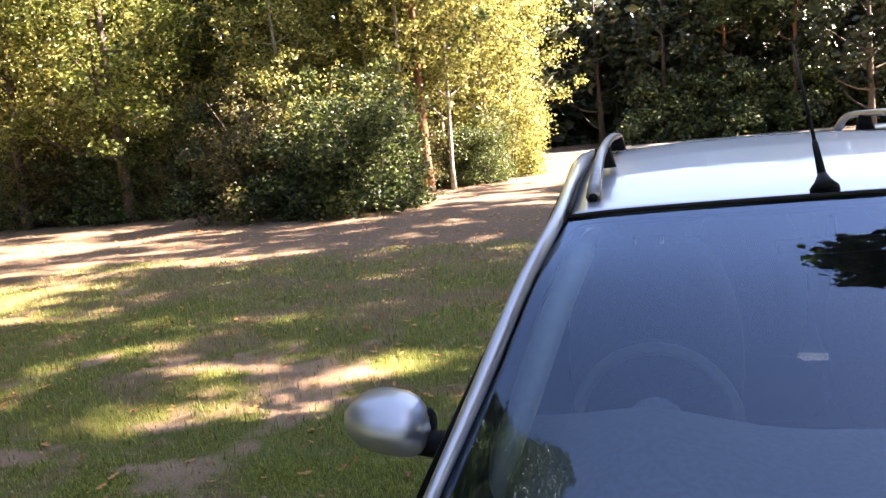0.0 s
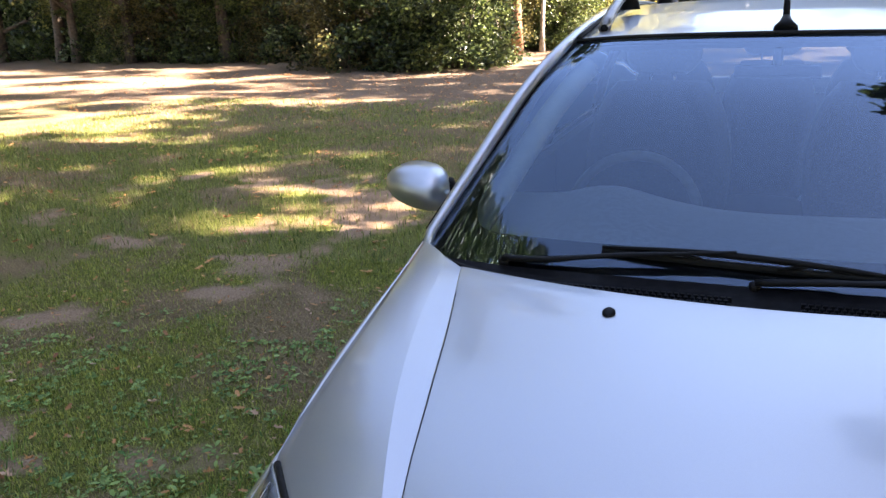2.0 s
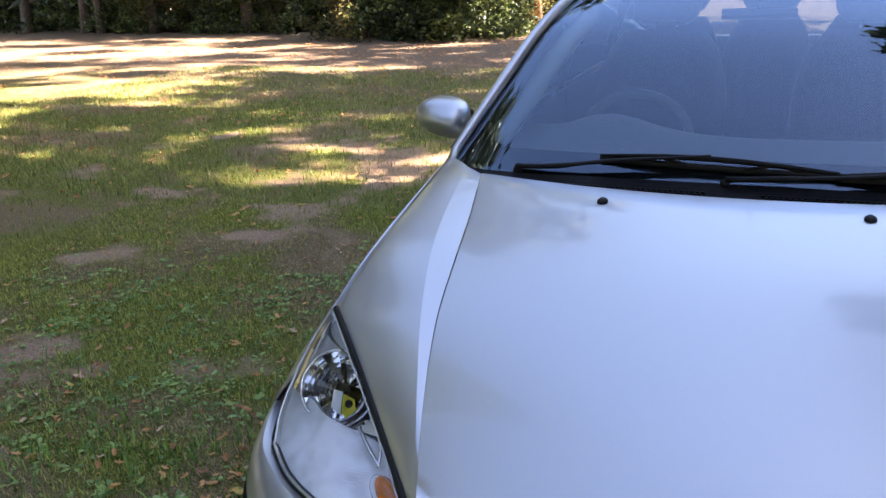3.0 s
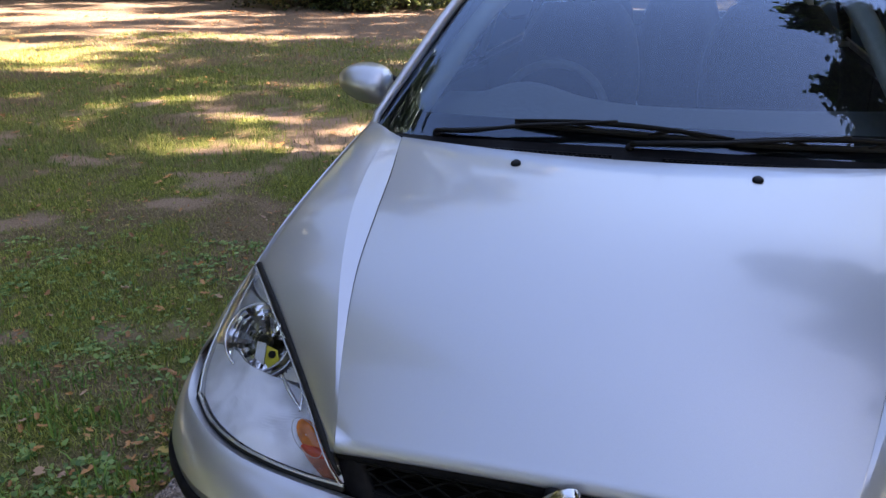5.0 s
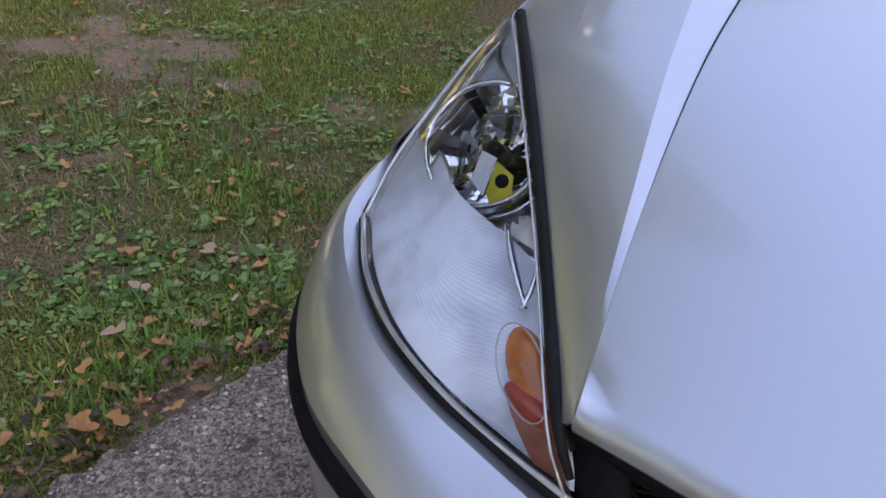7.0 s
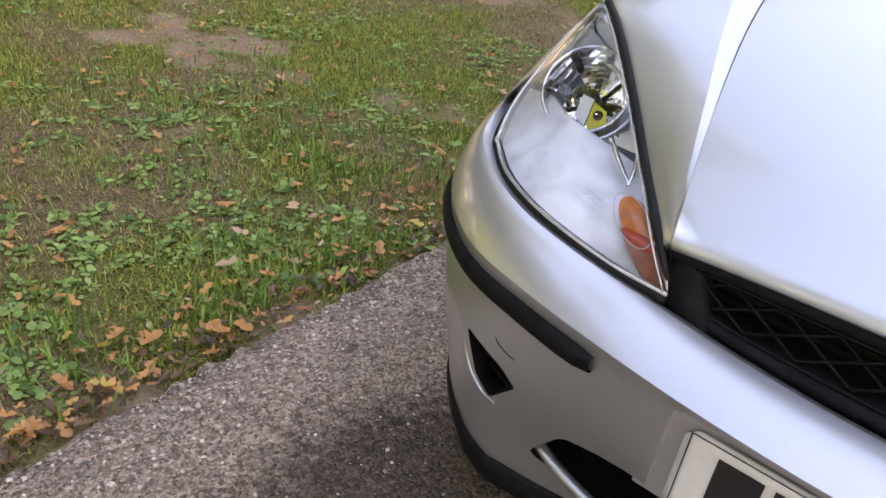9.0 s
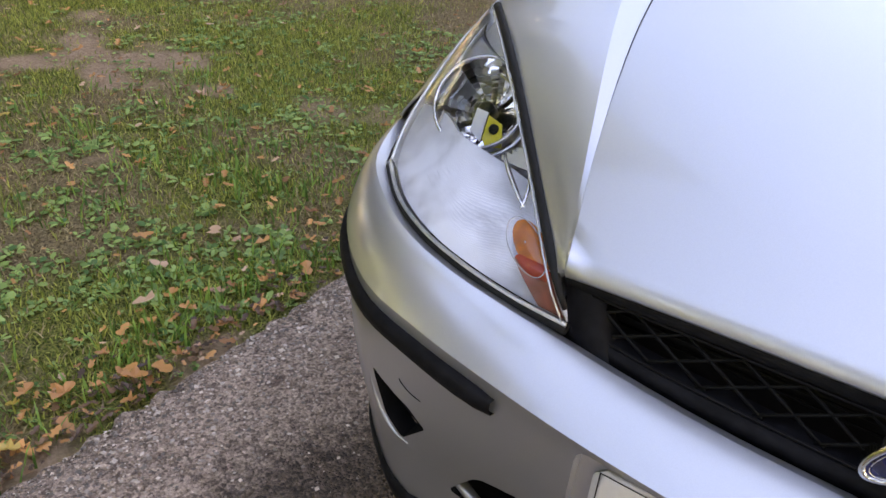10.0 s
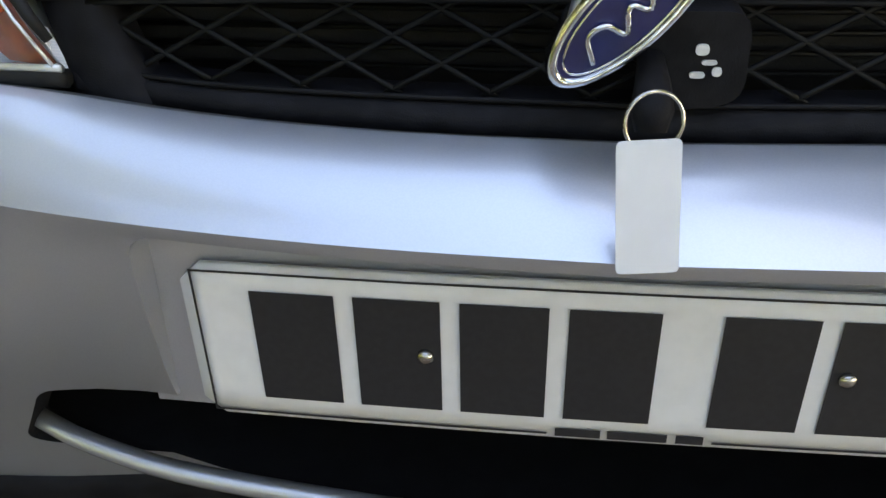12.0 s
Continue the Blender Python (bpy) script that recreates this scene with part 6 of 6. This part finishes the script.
place(T1, [(-8.5, 21.5, 0.75, 0), (-14.0, 26.0, 1.1, 60), (-6.0, 27.0, 1.0, 120), (-18.5, 22.5, 1.1, 200), (-5.6, 32, 1.1, 250), (-23, 20, 1.1, 20), (-9, 30, 1.2, 77), (-17.0, 19.0, 0.9, 50), (-14.8, 19.6, 0.75, 5), (-19.2, 19.2, 0.85, 140)])
place(T2, [(-11.5, 26.5, 1.0, 30), (-17.0, 25.5, 1.1, 100), (-8.0, 26, 1.1, 160), (-21, 24, 1.1, 230), (-13, 28, 1.2, 290), (-27, 22, 1.2, 50), (-18, 29, 1.2, 10), (-20.0, 19.4, 0.85, 0), (-13.9, 19.2, 0.85, 170)])
place(T3, [(-6.6, 20.6, 1.0, 0), (-5.6, 21.8, 0.9, 90), (-5.0, 24.4, 1.0, 180), (-5.4, 25.5, 1.05, 270), (-4.8, 26.6, 1.0, 45), (-7.4, 20.8, 1.1, 135), (-9.3, 19.8, 1.0, 225), (-6.3, 23.6, 1.1, 315)])
place(T4, [(-6.2, 21.2, 0.9, 0), (3.4, 45, 0.95, 40), (6.6, 44, 1.0, 80), (16, 48, 0.9, 240), (20, 44, 0.9, 310)])

# unseen oaks added to shade the car, some ahead of it and mirrored
OAK = tree("unseen spreading oak with dark green leaves, added to shade the car", 9.5, 3.2, 0.36, 0.24, LEAF_A, BARK, 160, 44, 0.17, 31)
place(OAK, [(7.0, -1.0, 0.9, 0), (7.5, 2.4, 1.0, 90), (5.7, 1.3, 0.85, 45), (6.5, -6.0, 0.95, 200), (11.0, -3.0, 1.2, 150), (11, 1.2, 1.3, 300), (9.0, 0.5, 1.3, 20), (12.5, 3.6, 1.25, 110)])
# unseen tall thin-crowned trees added on the right to dapple the lawn
THIN = tree("unseen tall broadleaf tree with a thin crown, added to dapple the lawn", 13.5, 3.4, 0.30, 0.20, LEAF_A, BARK, 74, 62, 0.13, 33, knot=0.050)
place(THIN, [(8.4, 14.0, 1.0, 80), (9.0, 17.0, 1.1, 150), (13.0, 10.2, 1.3, 220), (16.5, 8.6, 1.6, 35), (21.5, 12.5, 2.6, 70), (22.5, 18.5, 2.7, 200), (13.5, 6.5, 1.3, 170), (12, 20, 1.4, 250), (18.0, 11.6, 1.5, 40), (16.5, 13.8, 1.5, 130)])
# the broad oak whose boughs hang over the drive
def drive_oak():
    rg = np.random.default_rng(35)
    ob = tagged(empty("tree"), "broad dark oak with boughs overhanging the drive", "tree", group="trees of the wood")
    foot, top = Vector((5.6, 3.2, -0.1)), Vector((5.0, 3.4, 8.6))
    part("trunk", tube(cr([foot, foot.lerp(top, 0.35) + Vector((0.1, 0, 0)), foot.lerp(top, 0.7), top], 12), [0.34 - 0.024 * i for i in range(12)], 10), BARK, ob)
    # clumps along the boughs: place and radius
    lobes = [(1.1, 4.5, 6.0, 0.45), (1.8, 4.45, 6.1, 0.6), (2.6, 4.2, 6.2, 0.8), (1.15, 3.75, 5.9, 0.42), (1.75, 3.75, 6.1, 0.55), (2.4, 3.2, 6.3, 0.72), (1.95, 2.2, 6.4, 0.62), (2.5, 2.5, 6.6, 0.75), (2.6, 1.7, 6.5, 0.75),
             (3.1, 0.9, 6.4, 0.9), (3.3, -0.2, 6.2, 0.9), (3.4, 2.6, 5.6, 0.95), (3.0, 3.6, 5.4, 0.8), (4.2, 1.2, 5.8, 1.1), (4.4, 3.0, 6.6, 1.2), (4.6, 4.4, 5.4, 1.1), (4.3, -0.6, 6.4, 1.0), (5.4, 2.2, 7.6, 1.3), (6.3, 3.4, 6.4, 1.3)]
    pts = []
    for k, (x, y, z, r) in enumerate(lobes):
        c = Vector((x + 0.25, 1.0 + 0.85 * y + 0.45, z))
        start = foot.lerp(top, 0.42 + 0.03 * k)
        mid = start.lerp(c, 0.5) + Vector((0, 0, 0.35))
        part("limb", tube(cr([start, mid, c], 9), [0.085 - 0.0085 * i for i in range(9)], 6), BARK, ob)
        n = int(46 * r * r) + 9
        for _ in range(n):
            u = rg.normal(size=3)
            u /= np.linalg.norm(u)
            q = np.array(c) + u * r * rg.uniform(0.35, 1.05) * np.array([1, 1, 0.62])
            pts.append(q + rg.normal(size=(34, 3)) * 0.105 * np.array([1, 1, 0.6]))
    cw = new("crown", leaf_mesh("crown", np.concatenate(pts), 0.105, LEAF_C, 36, 1.5))
    cw.parent = ob


drive_oak()
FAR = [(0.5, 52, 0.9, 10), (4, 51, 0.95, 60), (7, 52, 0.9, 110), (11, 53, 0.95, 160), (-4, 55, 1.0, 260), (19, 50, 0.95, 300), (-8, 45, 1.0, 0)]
# unseen tall trees left and ahead, added to darken what glass and paint mirror
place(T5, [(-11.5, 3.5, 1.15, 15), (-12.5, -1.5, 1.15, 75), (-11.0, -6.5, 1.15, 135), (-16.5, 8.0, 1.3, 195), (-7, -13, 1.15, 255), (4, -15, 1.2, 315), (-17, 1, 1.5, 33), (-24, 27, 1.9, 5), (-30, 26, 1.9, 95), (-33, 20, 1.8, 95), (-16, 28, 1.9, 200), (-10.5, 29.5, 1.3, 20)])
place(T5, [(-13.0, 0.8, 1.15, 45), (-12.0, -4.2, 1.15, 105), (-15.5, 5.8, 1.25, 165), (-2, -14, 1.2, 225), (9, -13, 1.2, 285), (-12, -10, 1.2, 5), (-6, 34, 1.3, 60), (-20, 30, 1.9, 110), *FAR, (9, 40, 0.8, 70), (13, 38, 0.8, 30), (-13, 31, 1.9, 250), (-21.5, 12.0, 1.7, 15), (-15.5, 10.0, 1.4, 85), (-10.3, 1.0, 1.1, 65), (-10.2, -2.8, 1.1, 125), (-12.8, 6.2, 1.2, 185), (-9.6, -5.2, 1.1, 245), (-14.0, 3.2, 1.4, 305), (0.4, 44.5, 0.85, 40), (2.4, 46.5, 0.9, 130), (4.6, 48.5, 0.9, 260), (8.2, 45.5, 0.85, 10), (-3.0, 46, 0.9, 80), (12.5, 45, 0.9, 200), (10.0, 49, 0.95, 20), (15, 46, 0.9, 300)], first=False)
# unseen bushes added left and ahead of the car to close the surroundings
place(B1, [(-11, -1.0, 1.9, 70), (-7, -11, 1.5, 200), (-3, -11.5, 1.6, 10), (1.5, -12, 1.6, 90), (6, -11, 1.5, 140), (-15, 6.5, 1.4, 40)], first=False)
# unseen shrubs added to keep the bright horizon out of the bumper's reflection
place(B2, [(-6.6, -1.4, 1.0, 20), (-6.9, -3.0, 1.05, 110), (-7.0, -4.8, 1.1, 250), (-6.6, -6.8, 1.1, 60), (-6.0, -8.8, 1.1, 170)], first=False)


place(B1, [(0.6, 43.8, 1.7, 50), (4.0, 44.2, 1.8, 90), (7.6, 44.4, 1.8, 70), (11.2, 43.6, 1.9, 160)], first=False)


def far_wood():
    rg = np.random.default_rng(77)
    n = 34000
    x = rg.uniform(-45, 60, n)
    y = 51 + rg.uniform(0, 7, n) + 0.004 * (x - 5) ** 2 * -1
    z = rg.uniform(0, 1, n) ** 1.25 * (10 + 1.5 * np.sin(x * 0.31) + 2 * np.sin(x * 0.83 + 2))
    # shade of the far wood sits in its leaf colour
    me = leaf_mesh("far_wood", np.stack([x, y, z], 1), 0.9, LEAF_SHADE, 77, 1.3)
    tagged(new("far_wood", me), "dense wood far behind the track, shade put into its dark colour", "wood", kind="stuff")


far_wood()


def conifer():
    ob = tagged(empty("conifer"), "tall narrow green hedge conifer in sun", "tree")
    rg = np.random.default_rng(41)
    h = 14.5
    part("trunk", tube([(0, 0, -0.1), (0, 0, h * 0.9)], [0.16, 0.03], 8), BARK, ob)

    def shape(r):
        t = r.uniform(0.01, 1) ** 1.25
        rad = 1.55 * (1 - t) ** 0.75 * r.uniform(0.7, 1.05)
        a = r.uniform(0, 2 * math.pi)
        return np.array([math.cos(a) * rad, math.sin(a) * rad, 3.6 + (h - 3.2) * t])
    cw = new("crown", leaf_mesh("crown", clumps(rg, 2100, 30, 0.14, 1, shape), 0.080, LEAF_E, 41, 1.4))
    cw.parent = ob
    # inner leaves in the shade-darkened colour, closing sky gaps in the crown
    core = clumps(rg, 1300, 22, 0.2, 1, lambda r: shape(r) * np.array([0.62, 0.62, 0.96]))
    cw = new("inner_growth", leaf_mesh("inner_growth", core, 0.20, LEAF_SHADE, 42, 1.4))
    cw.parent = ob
    return ob


place(conifer(), [(-6.0, 1.7, 1.02, 0)])


# ================================================================ small growth and litter
def blades(name, spots, length, material, seed, label, category, flat=0.0):
    """Grass blades: one bent strip of three triangles each."""
    rg = np.random.default_rng(seed)
    p = np.asarray(spots, float)
    n = len(p)
    a = rg.uniform(0, 2 * np.pi, n)
    tilt = rg.uniform(0.15 + flat, 1.25 + 0.4 * flat, n)
    ln = length * rg.uniform(0.5, 1.3, n)
    w = 0.0022 * rg.uniform(0.7, 1.6, n) * (length / 0.045) ** 0.7
    d = np.stack([np.cos(a), np.sin(a), np.zeros(n)], 1)
    s = np.stack([-np.sin(a), np.cos(a), np.zeros(n)], 1) * w[:, None]
    up = np.array([0, 0, 1.0])
    m = p + (d * np.sin(tilt * 0.6)[:, None] + up * np.cos(tilt * 0.6)[:, None]) * (ln * 0.55)[:, None]
    t = m + (d * np.sin(tilt)[:, None] + up * np.cos(tilt)[:, None]) * (ln * 0.5)[:, None]
    v = np.stack([p - s, p + s, m - s * 0.8, m + s * 0.8, t], 1).reshape(-1, 3)
    i = np.arange(n)[:, None] * 5
    f = np.concatenate([i + np.array([[0, 1, 3]]), i + np.array([[0, 3, 2]]), i + np.array([[2, 3, 4]])])
    me = bpy.data.meshes.new(name)
    me.from_pydata(v.tolist(), [], f.tolist())
    me.materials.append(material)
    return tagged(new(name, me), label, category, kind="stuff")


BLADE = leaf_material("grass_blade", (0.095, 0.155, 0.022), (0.56, 0.57, 0.13), 0.4)
# BLADE's grass again, darkened to stand for the shadier lawn further off
BLADE_SHADED = leaf_material("shaded_grass_blade", (0.055, 0.105, 0.018), (0.36, 0.40, 0.095), 0.4)
BLADE_LUSH = leaf_material("lush_grass_blade", (0.045, 0.13, 0.02), (0.27, 0.46, 0.09), 0.4)
DRY = leaf_material("dry_grass", (0.18, 0.135, 0.06), (0.47, 0.36, 0.18), 0.3)
WEED = leaf_material("weed_leaf", (0.05, 0.15, 0.03), (0.36, 0.52, 0.16), 0.35)
FALLEN = leaf_material("fallen_leaf_brown", (0.26, 0.10, 0.035), (0.72, 0.34, 0.12), 0.2)
FALLEN_DARK = leaf_material("fallen_leaf_dark", (0.05, 0.028, 0.018), (0.22, 0.115, 0.06), 0.1)
FALLEN_PALE = leaf_material("fallen_leaf_pale", (0.48, 0.27, 0.17), (0.68, 0.43, 0.29), 0.2)
FALLEN_GOLD = leaf_material("fallen_leaf_yellow", (0.50, 0.33, 0.06), (0.58, 0.42, 0.13), 0.2)


def scatter(n, x0, x1, y0, y1, seed, keep):
    rg = np.random.default_rng(seed)
    out = []
    for x, y, r in zip(rg.uniform(x0, x1, n), rg.uniform(y0, y1, n), rg.random(n)):
        if x > -1.155 + 0.02 * noise.noise((0, y * 5, 9)):
            continue
        if r < keep(x, y):
            out.append((x, y, ground_z(x, y) - 0.002))
    return out


blades("grass_near", scatter(190000, -3.9, -1.14, -0.7, 3.6, 101, lambda x, y: max(0.05, (1 - bareness(x, y)) ** 2) * (0.06 + 0.9 * greenness(x, y) ** 1.6)), 0.024, BLADE, 1, "short green grass of the worn lawn", "grass")
blades("dry_grass_near", scatter(80000, -3.9, -1.14, -0.7, 3.6, 102, lambda x, y: max(0.05, 1 - 1.1 * bareness(x, y)) * (1.0 - 0.92 * greenness(x, y))), 0.024, DRY, 2, "dry straw-coloured grass of the worn lawn", "grass", 0.75)
blades("grass_far", scatter(62000, -9.0, -1.14, 3.4, 11.0, 103, lambda x, y: max(0.15, 1 - bareness(x, y)) * (0.12 + 0.8 * greenness(x, y))), 0.055, BLADE_SHADED, 3, "short green grass towards the wood", "grass")
blades("grass_beside", scatter(26000, -9.0, -3.7, -1.0, 3.6, 106, lambda x, y: max(0.1, 1 - bareness(x, y)) * (0.15 + 0.8 * greenness(x, y))), 0.04, BLADE_SHADED, 8, "short green grass further off the drive", "grass")
blades("grass_before", scatter(26000, -9.0, -1.14, -6.0, -0.6, 107, lambda x, y: max(0.1, 1 - bareness(x, y)) * (0.15 + 0.8 * greenness(x, y))), 0.04, BLADE_SHADED, 9, "short green grass ahead of the car", "grass")

# longer tufts beside the drive and in lush spots
blades("grass_tufts", scatter(26000, -2.6, -1.15, -0.7, 2.4, 105, lambda x, y: max(0.0, (0.95 * math.exp(-((x + 1.30) / 0.14) ** 2) + 0.9 * math.exp(-(((x + 1.81) / 0.22) ** 2 + ((y - 0.96) / 0.16) ** 2)) + 0.25 * greenness(x + 5, y)) * (0.25 + 1.3 * noise.noise((x * 5, y * 5, 51))))), 0.052, BLADE_LUSH, 5, "longer lush green grass tufts beside the drive", "grass")
blades("dry_grass_far", scatter(34000, -9.0, -1.14, 3.4, 10.0, 104, lambda x, y: 0.9 - 0.8 * greenness(x, y)), 0.045, DRY, 4, "dry straw-coloured grass towards the wood", "grass")


def broad_leaves(name, centres, size, material, seed, label, narrow=1.0):
    """Low weed leaves: ovals of six corners, tilted a little from the ground."""
    rg = np.random.default_rng(seed)
    v, f = [], []
    shape = [(0, 0), (0.35, 0.30), (0.75, 0.30), (1.0, 0.0), (0.75, -0.30), (0.35, -0.30)]
    for x, y, z in centres:
        k = int(rg.integers(3, 8))
        base = rg.uniform(0, 6.28)
        for j in range(k):
            a = base + 6.28 * j / k + rg.uniform(-0.4, 0.4)
            s = size * rg.uniform(0.55, 1.35)
            lift = rg.uniform(0.1, 0.75)
            wid = rg.uniform(0.55, 1.3) * narrow
            roll = rg.uniform(-0.5, 0.5)
            b = len(v)
            for u, w in shape:
                r = (0.15 + u) * s
                q = w * s * wid
                v.append((x + math.cos(a) * r - math.sin(a) * q, y + math.sin(a) * r + math.cos(a) * q, z + 0.008 + lift * s * (u - 0.35 * u * u * 2) + roll * q))
            f += [(b, b + 1, b + 5), (b + 1, b + 2, b + 4), (b + 1, b + 4, b + 5), (b + 2, b + 3, b + 4)]
    me = bpy.data.meshes.new(name)
    me.from_pydata(v, [], f)
    me.materials.append(material)
    return tagged(new(name, me), label, "weeds", kind="stuff")


def weedy(x, y):
    v = 0.35 + 0.9 * noise.noise((x * 1.3, y * 1.3, 21)) + 0.5 * noise.noise((x * 4, y * 4, 23)) - bareness(x, y) * 0.8
    return (v - 0.22) * (1.3 if y < 1.3 and x > -2.3 else 0.7)


broad_leaves("weeds", scatter(7500, -3.6, -1.16, -0.6, 3.0, 111, lambda x, y: 1.2 * (weedy(x, y) - 0.12) + 0.03 + 0.45 * math.exp(-((x + 1.35) / 0.18) ** 2)), 0.022, WEED, 5, "broad-leaved green weeds in the lawn")
broad_leaves("clover", scatter(7000, -3.0, -1.16, -0.5, 2.2, 112, lambda x, y: weedy(x + 7, y + 3)), 0.011, WEED, 6, "small clover leaves in the lawn")

broad_leaves("rosettes", scatter(1300, -3.4, -1.16, -0.6, 2.6, 113, lambda x, y: 1.1 * (weedy(x + 3, y - 5) - 0.05)), 0.033, WEED, 7, "low rosettes of long narrow weed leaves", 0.5)


def leaf_outline(rg, lobes):
    """Half-lobed autumn leaf, about 1 long."""
    pts = []
    for side in (1, -1):
        half = []
        for k in range(lobes):
            u = (k + 0.5) / lobes
            wid = math.sin(math.pi * min(1, u * 0.85 + 0.08)) * 0.36
            half += [(u - 0.22 / lobes, wid * rg.uniform(0.8, 1.2)), (u + 0.35 / lobes, wid * rg.uniform(0.42, 0.6))]
        if side == 1:
            pts += [(0.0, 0.0)] + half + [(1.0, 0.0)]
        else:
            pts += [(u, -w) for u, w in half[::-1]]
    return pts


def dead_leaf(v, f, rg, x, y, z, size):
    o = leaf_outline(rg, int(rg.integers(2, 4)))
    a, curl, tilt = rg.uniform(0, 6.28), rg.uniform(-1.3, 2.4), rg.uniform(-0.4, 0.4)
    b = len(v)
    mid = (0.5, 0.0)
    for u, w in [mid] + o:
        r, q = (u - 0.5) * size, w * size
        h = 0.006 + size * (curl * (w * w) * 1.4 + 0.25 * curl * (u - 0.5) ** 2) + tilt * r
        v.append((x + math.cos(a) * r - math.sin(a) * q, y + math.sin(a) * r + math.cos(a) * q, z + max(0.002, h)))
    n = len(o)
    f += [(b, b + 1 + i, b + 1 + (i + 1) % n) for i in range(n)]


def leaf_litter(name, spots, size, material, seed, label):
    rg = np.random.default_rng(seed)
    v, f = [], []
    for x, y, z in spots:
        dead_leaf(v, f, rg, x, y, z + 0.014, size * (0.45 + 1.1 * rg.random() ** 2.0))
    me = bpy.data.meshes.new(name)
    me.from_pydata(v, [], f)
    me.materials.append(material)
    return tagged(new(name, me), label, "leaves", kind="stuff")


near_edge = lambda x, y: 0.11 + 0.83 * math.exp(-((x + 1.20) / 0.16) ** 2)
leaf_litter("leaf_litter", scatter(6600, -3.6, -1.16, -0.6, 3.2, 121, near_edge), 0.027, FALLEN, 7, "brown and orange fallen leaves on the lawn")
leaf_litter("pale_leaf_litter", scatter(900, -3.6, -1.16, -0.6, 3.2, 122, near_edge), 0.028, FALLEN_PALE, 8, "pale fallen leaves on the lawn")
leaf_litter("yellow_leaf_litter", scatter(110, -3.6, -1.16, -0.6, 3.2, 123, near_edge), 0.034, FALLEN_GOLD, 9, "yellow fallen leaves on the lawn")
leaf_litter("edge_litter", scatter(2600, -1.45, -1.15, -0.6, 2.2, 126, lambda x, y: math.exp(-((x + 1.18) / 0.07) ** 2)), 0.021, FALLEN_DARK, 12, "dark rotting leaves along the drive edge")
leaf_litter("far_leaf_litter", scatter(5000, -14, -1.16, 3.2, 15.5, 124, lambda x, y: 0.25 + 0.05 * y), 0.055, FALLEN, 10, "brown fallen leaves towards the wood")


def single_leaf(x, y, size, material, seed, label):
    rg = np.random.default_rng(seed)
    v, f = [], []
    dead_leaf(v, f, rg, x, y, ground_z(x, y) + 0.022 if x < -1.15 else 0.03, size)
    me = bpy.data.meshes.new("fallen_leaf")
    me.from_pydata(v, [], f)
    me.materials.append(material)
    tagged(new("fallen_leaf", me), label, "leaf", group="larger fallen leaves beside the drive")


for k, (x, y, s, m, c) in enumerate([
        (-1.516, 0.606, 0.062, FALLEN_PALE, "pale pink"), (-1.238, 0.784, 0.046, FALLEN_GOLD, "yellow"), (-1.98, 0.522, 0.045, FALLEN, "orange"),
        (-1.218, 0.622, 0.050, FALLEN, "orange"), (-1.634, 0.483, 0.052, FALLEN, "brown"), (-1.256, 0.518, 0.045, FALLEN, "brown"),
        (-1.21, 0.13, 0.055, FALLEN, "orange"), (-1.19, 0.18, 0.050, FALLEN, "orange"), (-1.27, 0.02, 0.050, FALLEN, "brown"), (-1.33, -0.02, 0.045, FALLEN, "orange"),
        (-1.50, 0.42, 0.045, FALLEN_PALE, "pale pink"), (-1.40, 0.30, 0.05, FALLEN_PALE, "pale brown"), (-2.10, 1.75, 0.05, FALLEN_PALE, "pale"), (-1.95, 2.06, 0.05, FALLEN, "orange"),
        (-2.85, 1.15, 0.045, FALLEN, "orange"), (-1.22, -0.12, 0.04, FALLEN_GOLD, "yellow")]):
    single_leaf(x, y, s, m, 200 + k, c + " fallen leaf lying beside the drive")


def chippings():
    """Small stones standing proud of the tarmac."""
    rg = np.random.default_rng(131)
    v, f = [], []
    base = [(1, 0, 0), (-1, 0, 0), (0, 1, 0), (0, -1, 0), (0, 0, 1), (0, 0, -0.6)]
    tri = [(0, 2, 4), (2, 1, 4), (1, 3, 4), (3, 0, 4), (2, 0, 5), (1, 2, 5), (3, 1, 5), (0, 3, 5)]
    for _ in range(15000):
        x, y = -1.13 + rg.random() ** 1.3 * 0.75, rg.uniform(-0.75, 1.3)
        s = 0.0014 + 0.0052 * rg.random() ** 3
        a = rg.uniform(0, 6.28)
        q = rg.uniform(0.6, 1.2, 3)
        # few of them left in the smooth darker oval by the bumper
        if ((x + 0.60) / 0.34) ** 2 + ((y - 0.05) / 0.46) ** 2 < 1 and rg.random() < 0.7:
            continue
        b = len(v)
        for px, py, pz in base:
            px, py, pz = px * q[0] * s, py * q[1] * s, pz * q[2] * s * 0.7
            v.append((x + math.cos(a) * px - math.sin(a) * py, y + math.sin(a) * px + math.cos(a) * py, 0.0262 + pz))
        f += [(b + i, b + j, b + k) for i, j, k in tri]
    me = bpy.data.meshes.new("chippings")
    me.from_pydata(v, [], f)
    me.materials.append(STONES)
    tagged(new("chippings", me), "small pale stone chippings set in the tarmac", "stones", kind="stuff")


STONES = leaf_material("chipping_stone", (0.10, 0.08, 0.068), (0.70, 0.59, 0.51), 0.0, 2.2)
chippings()
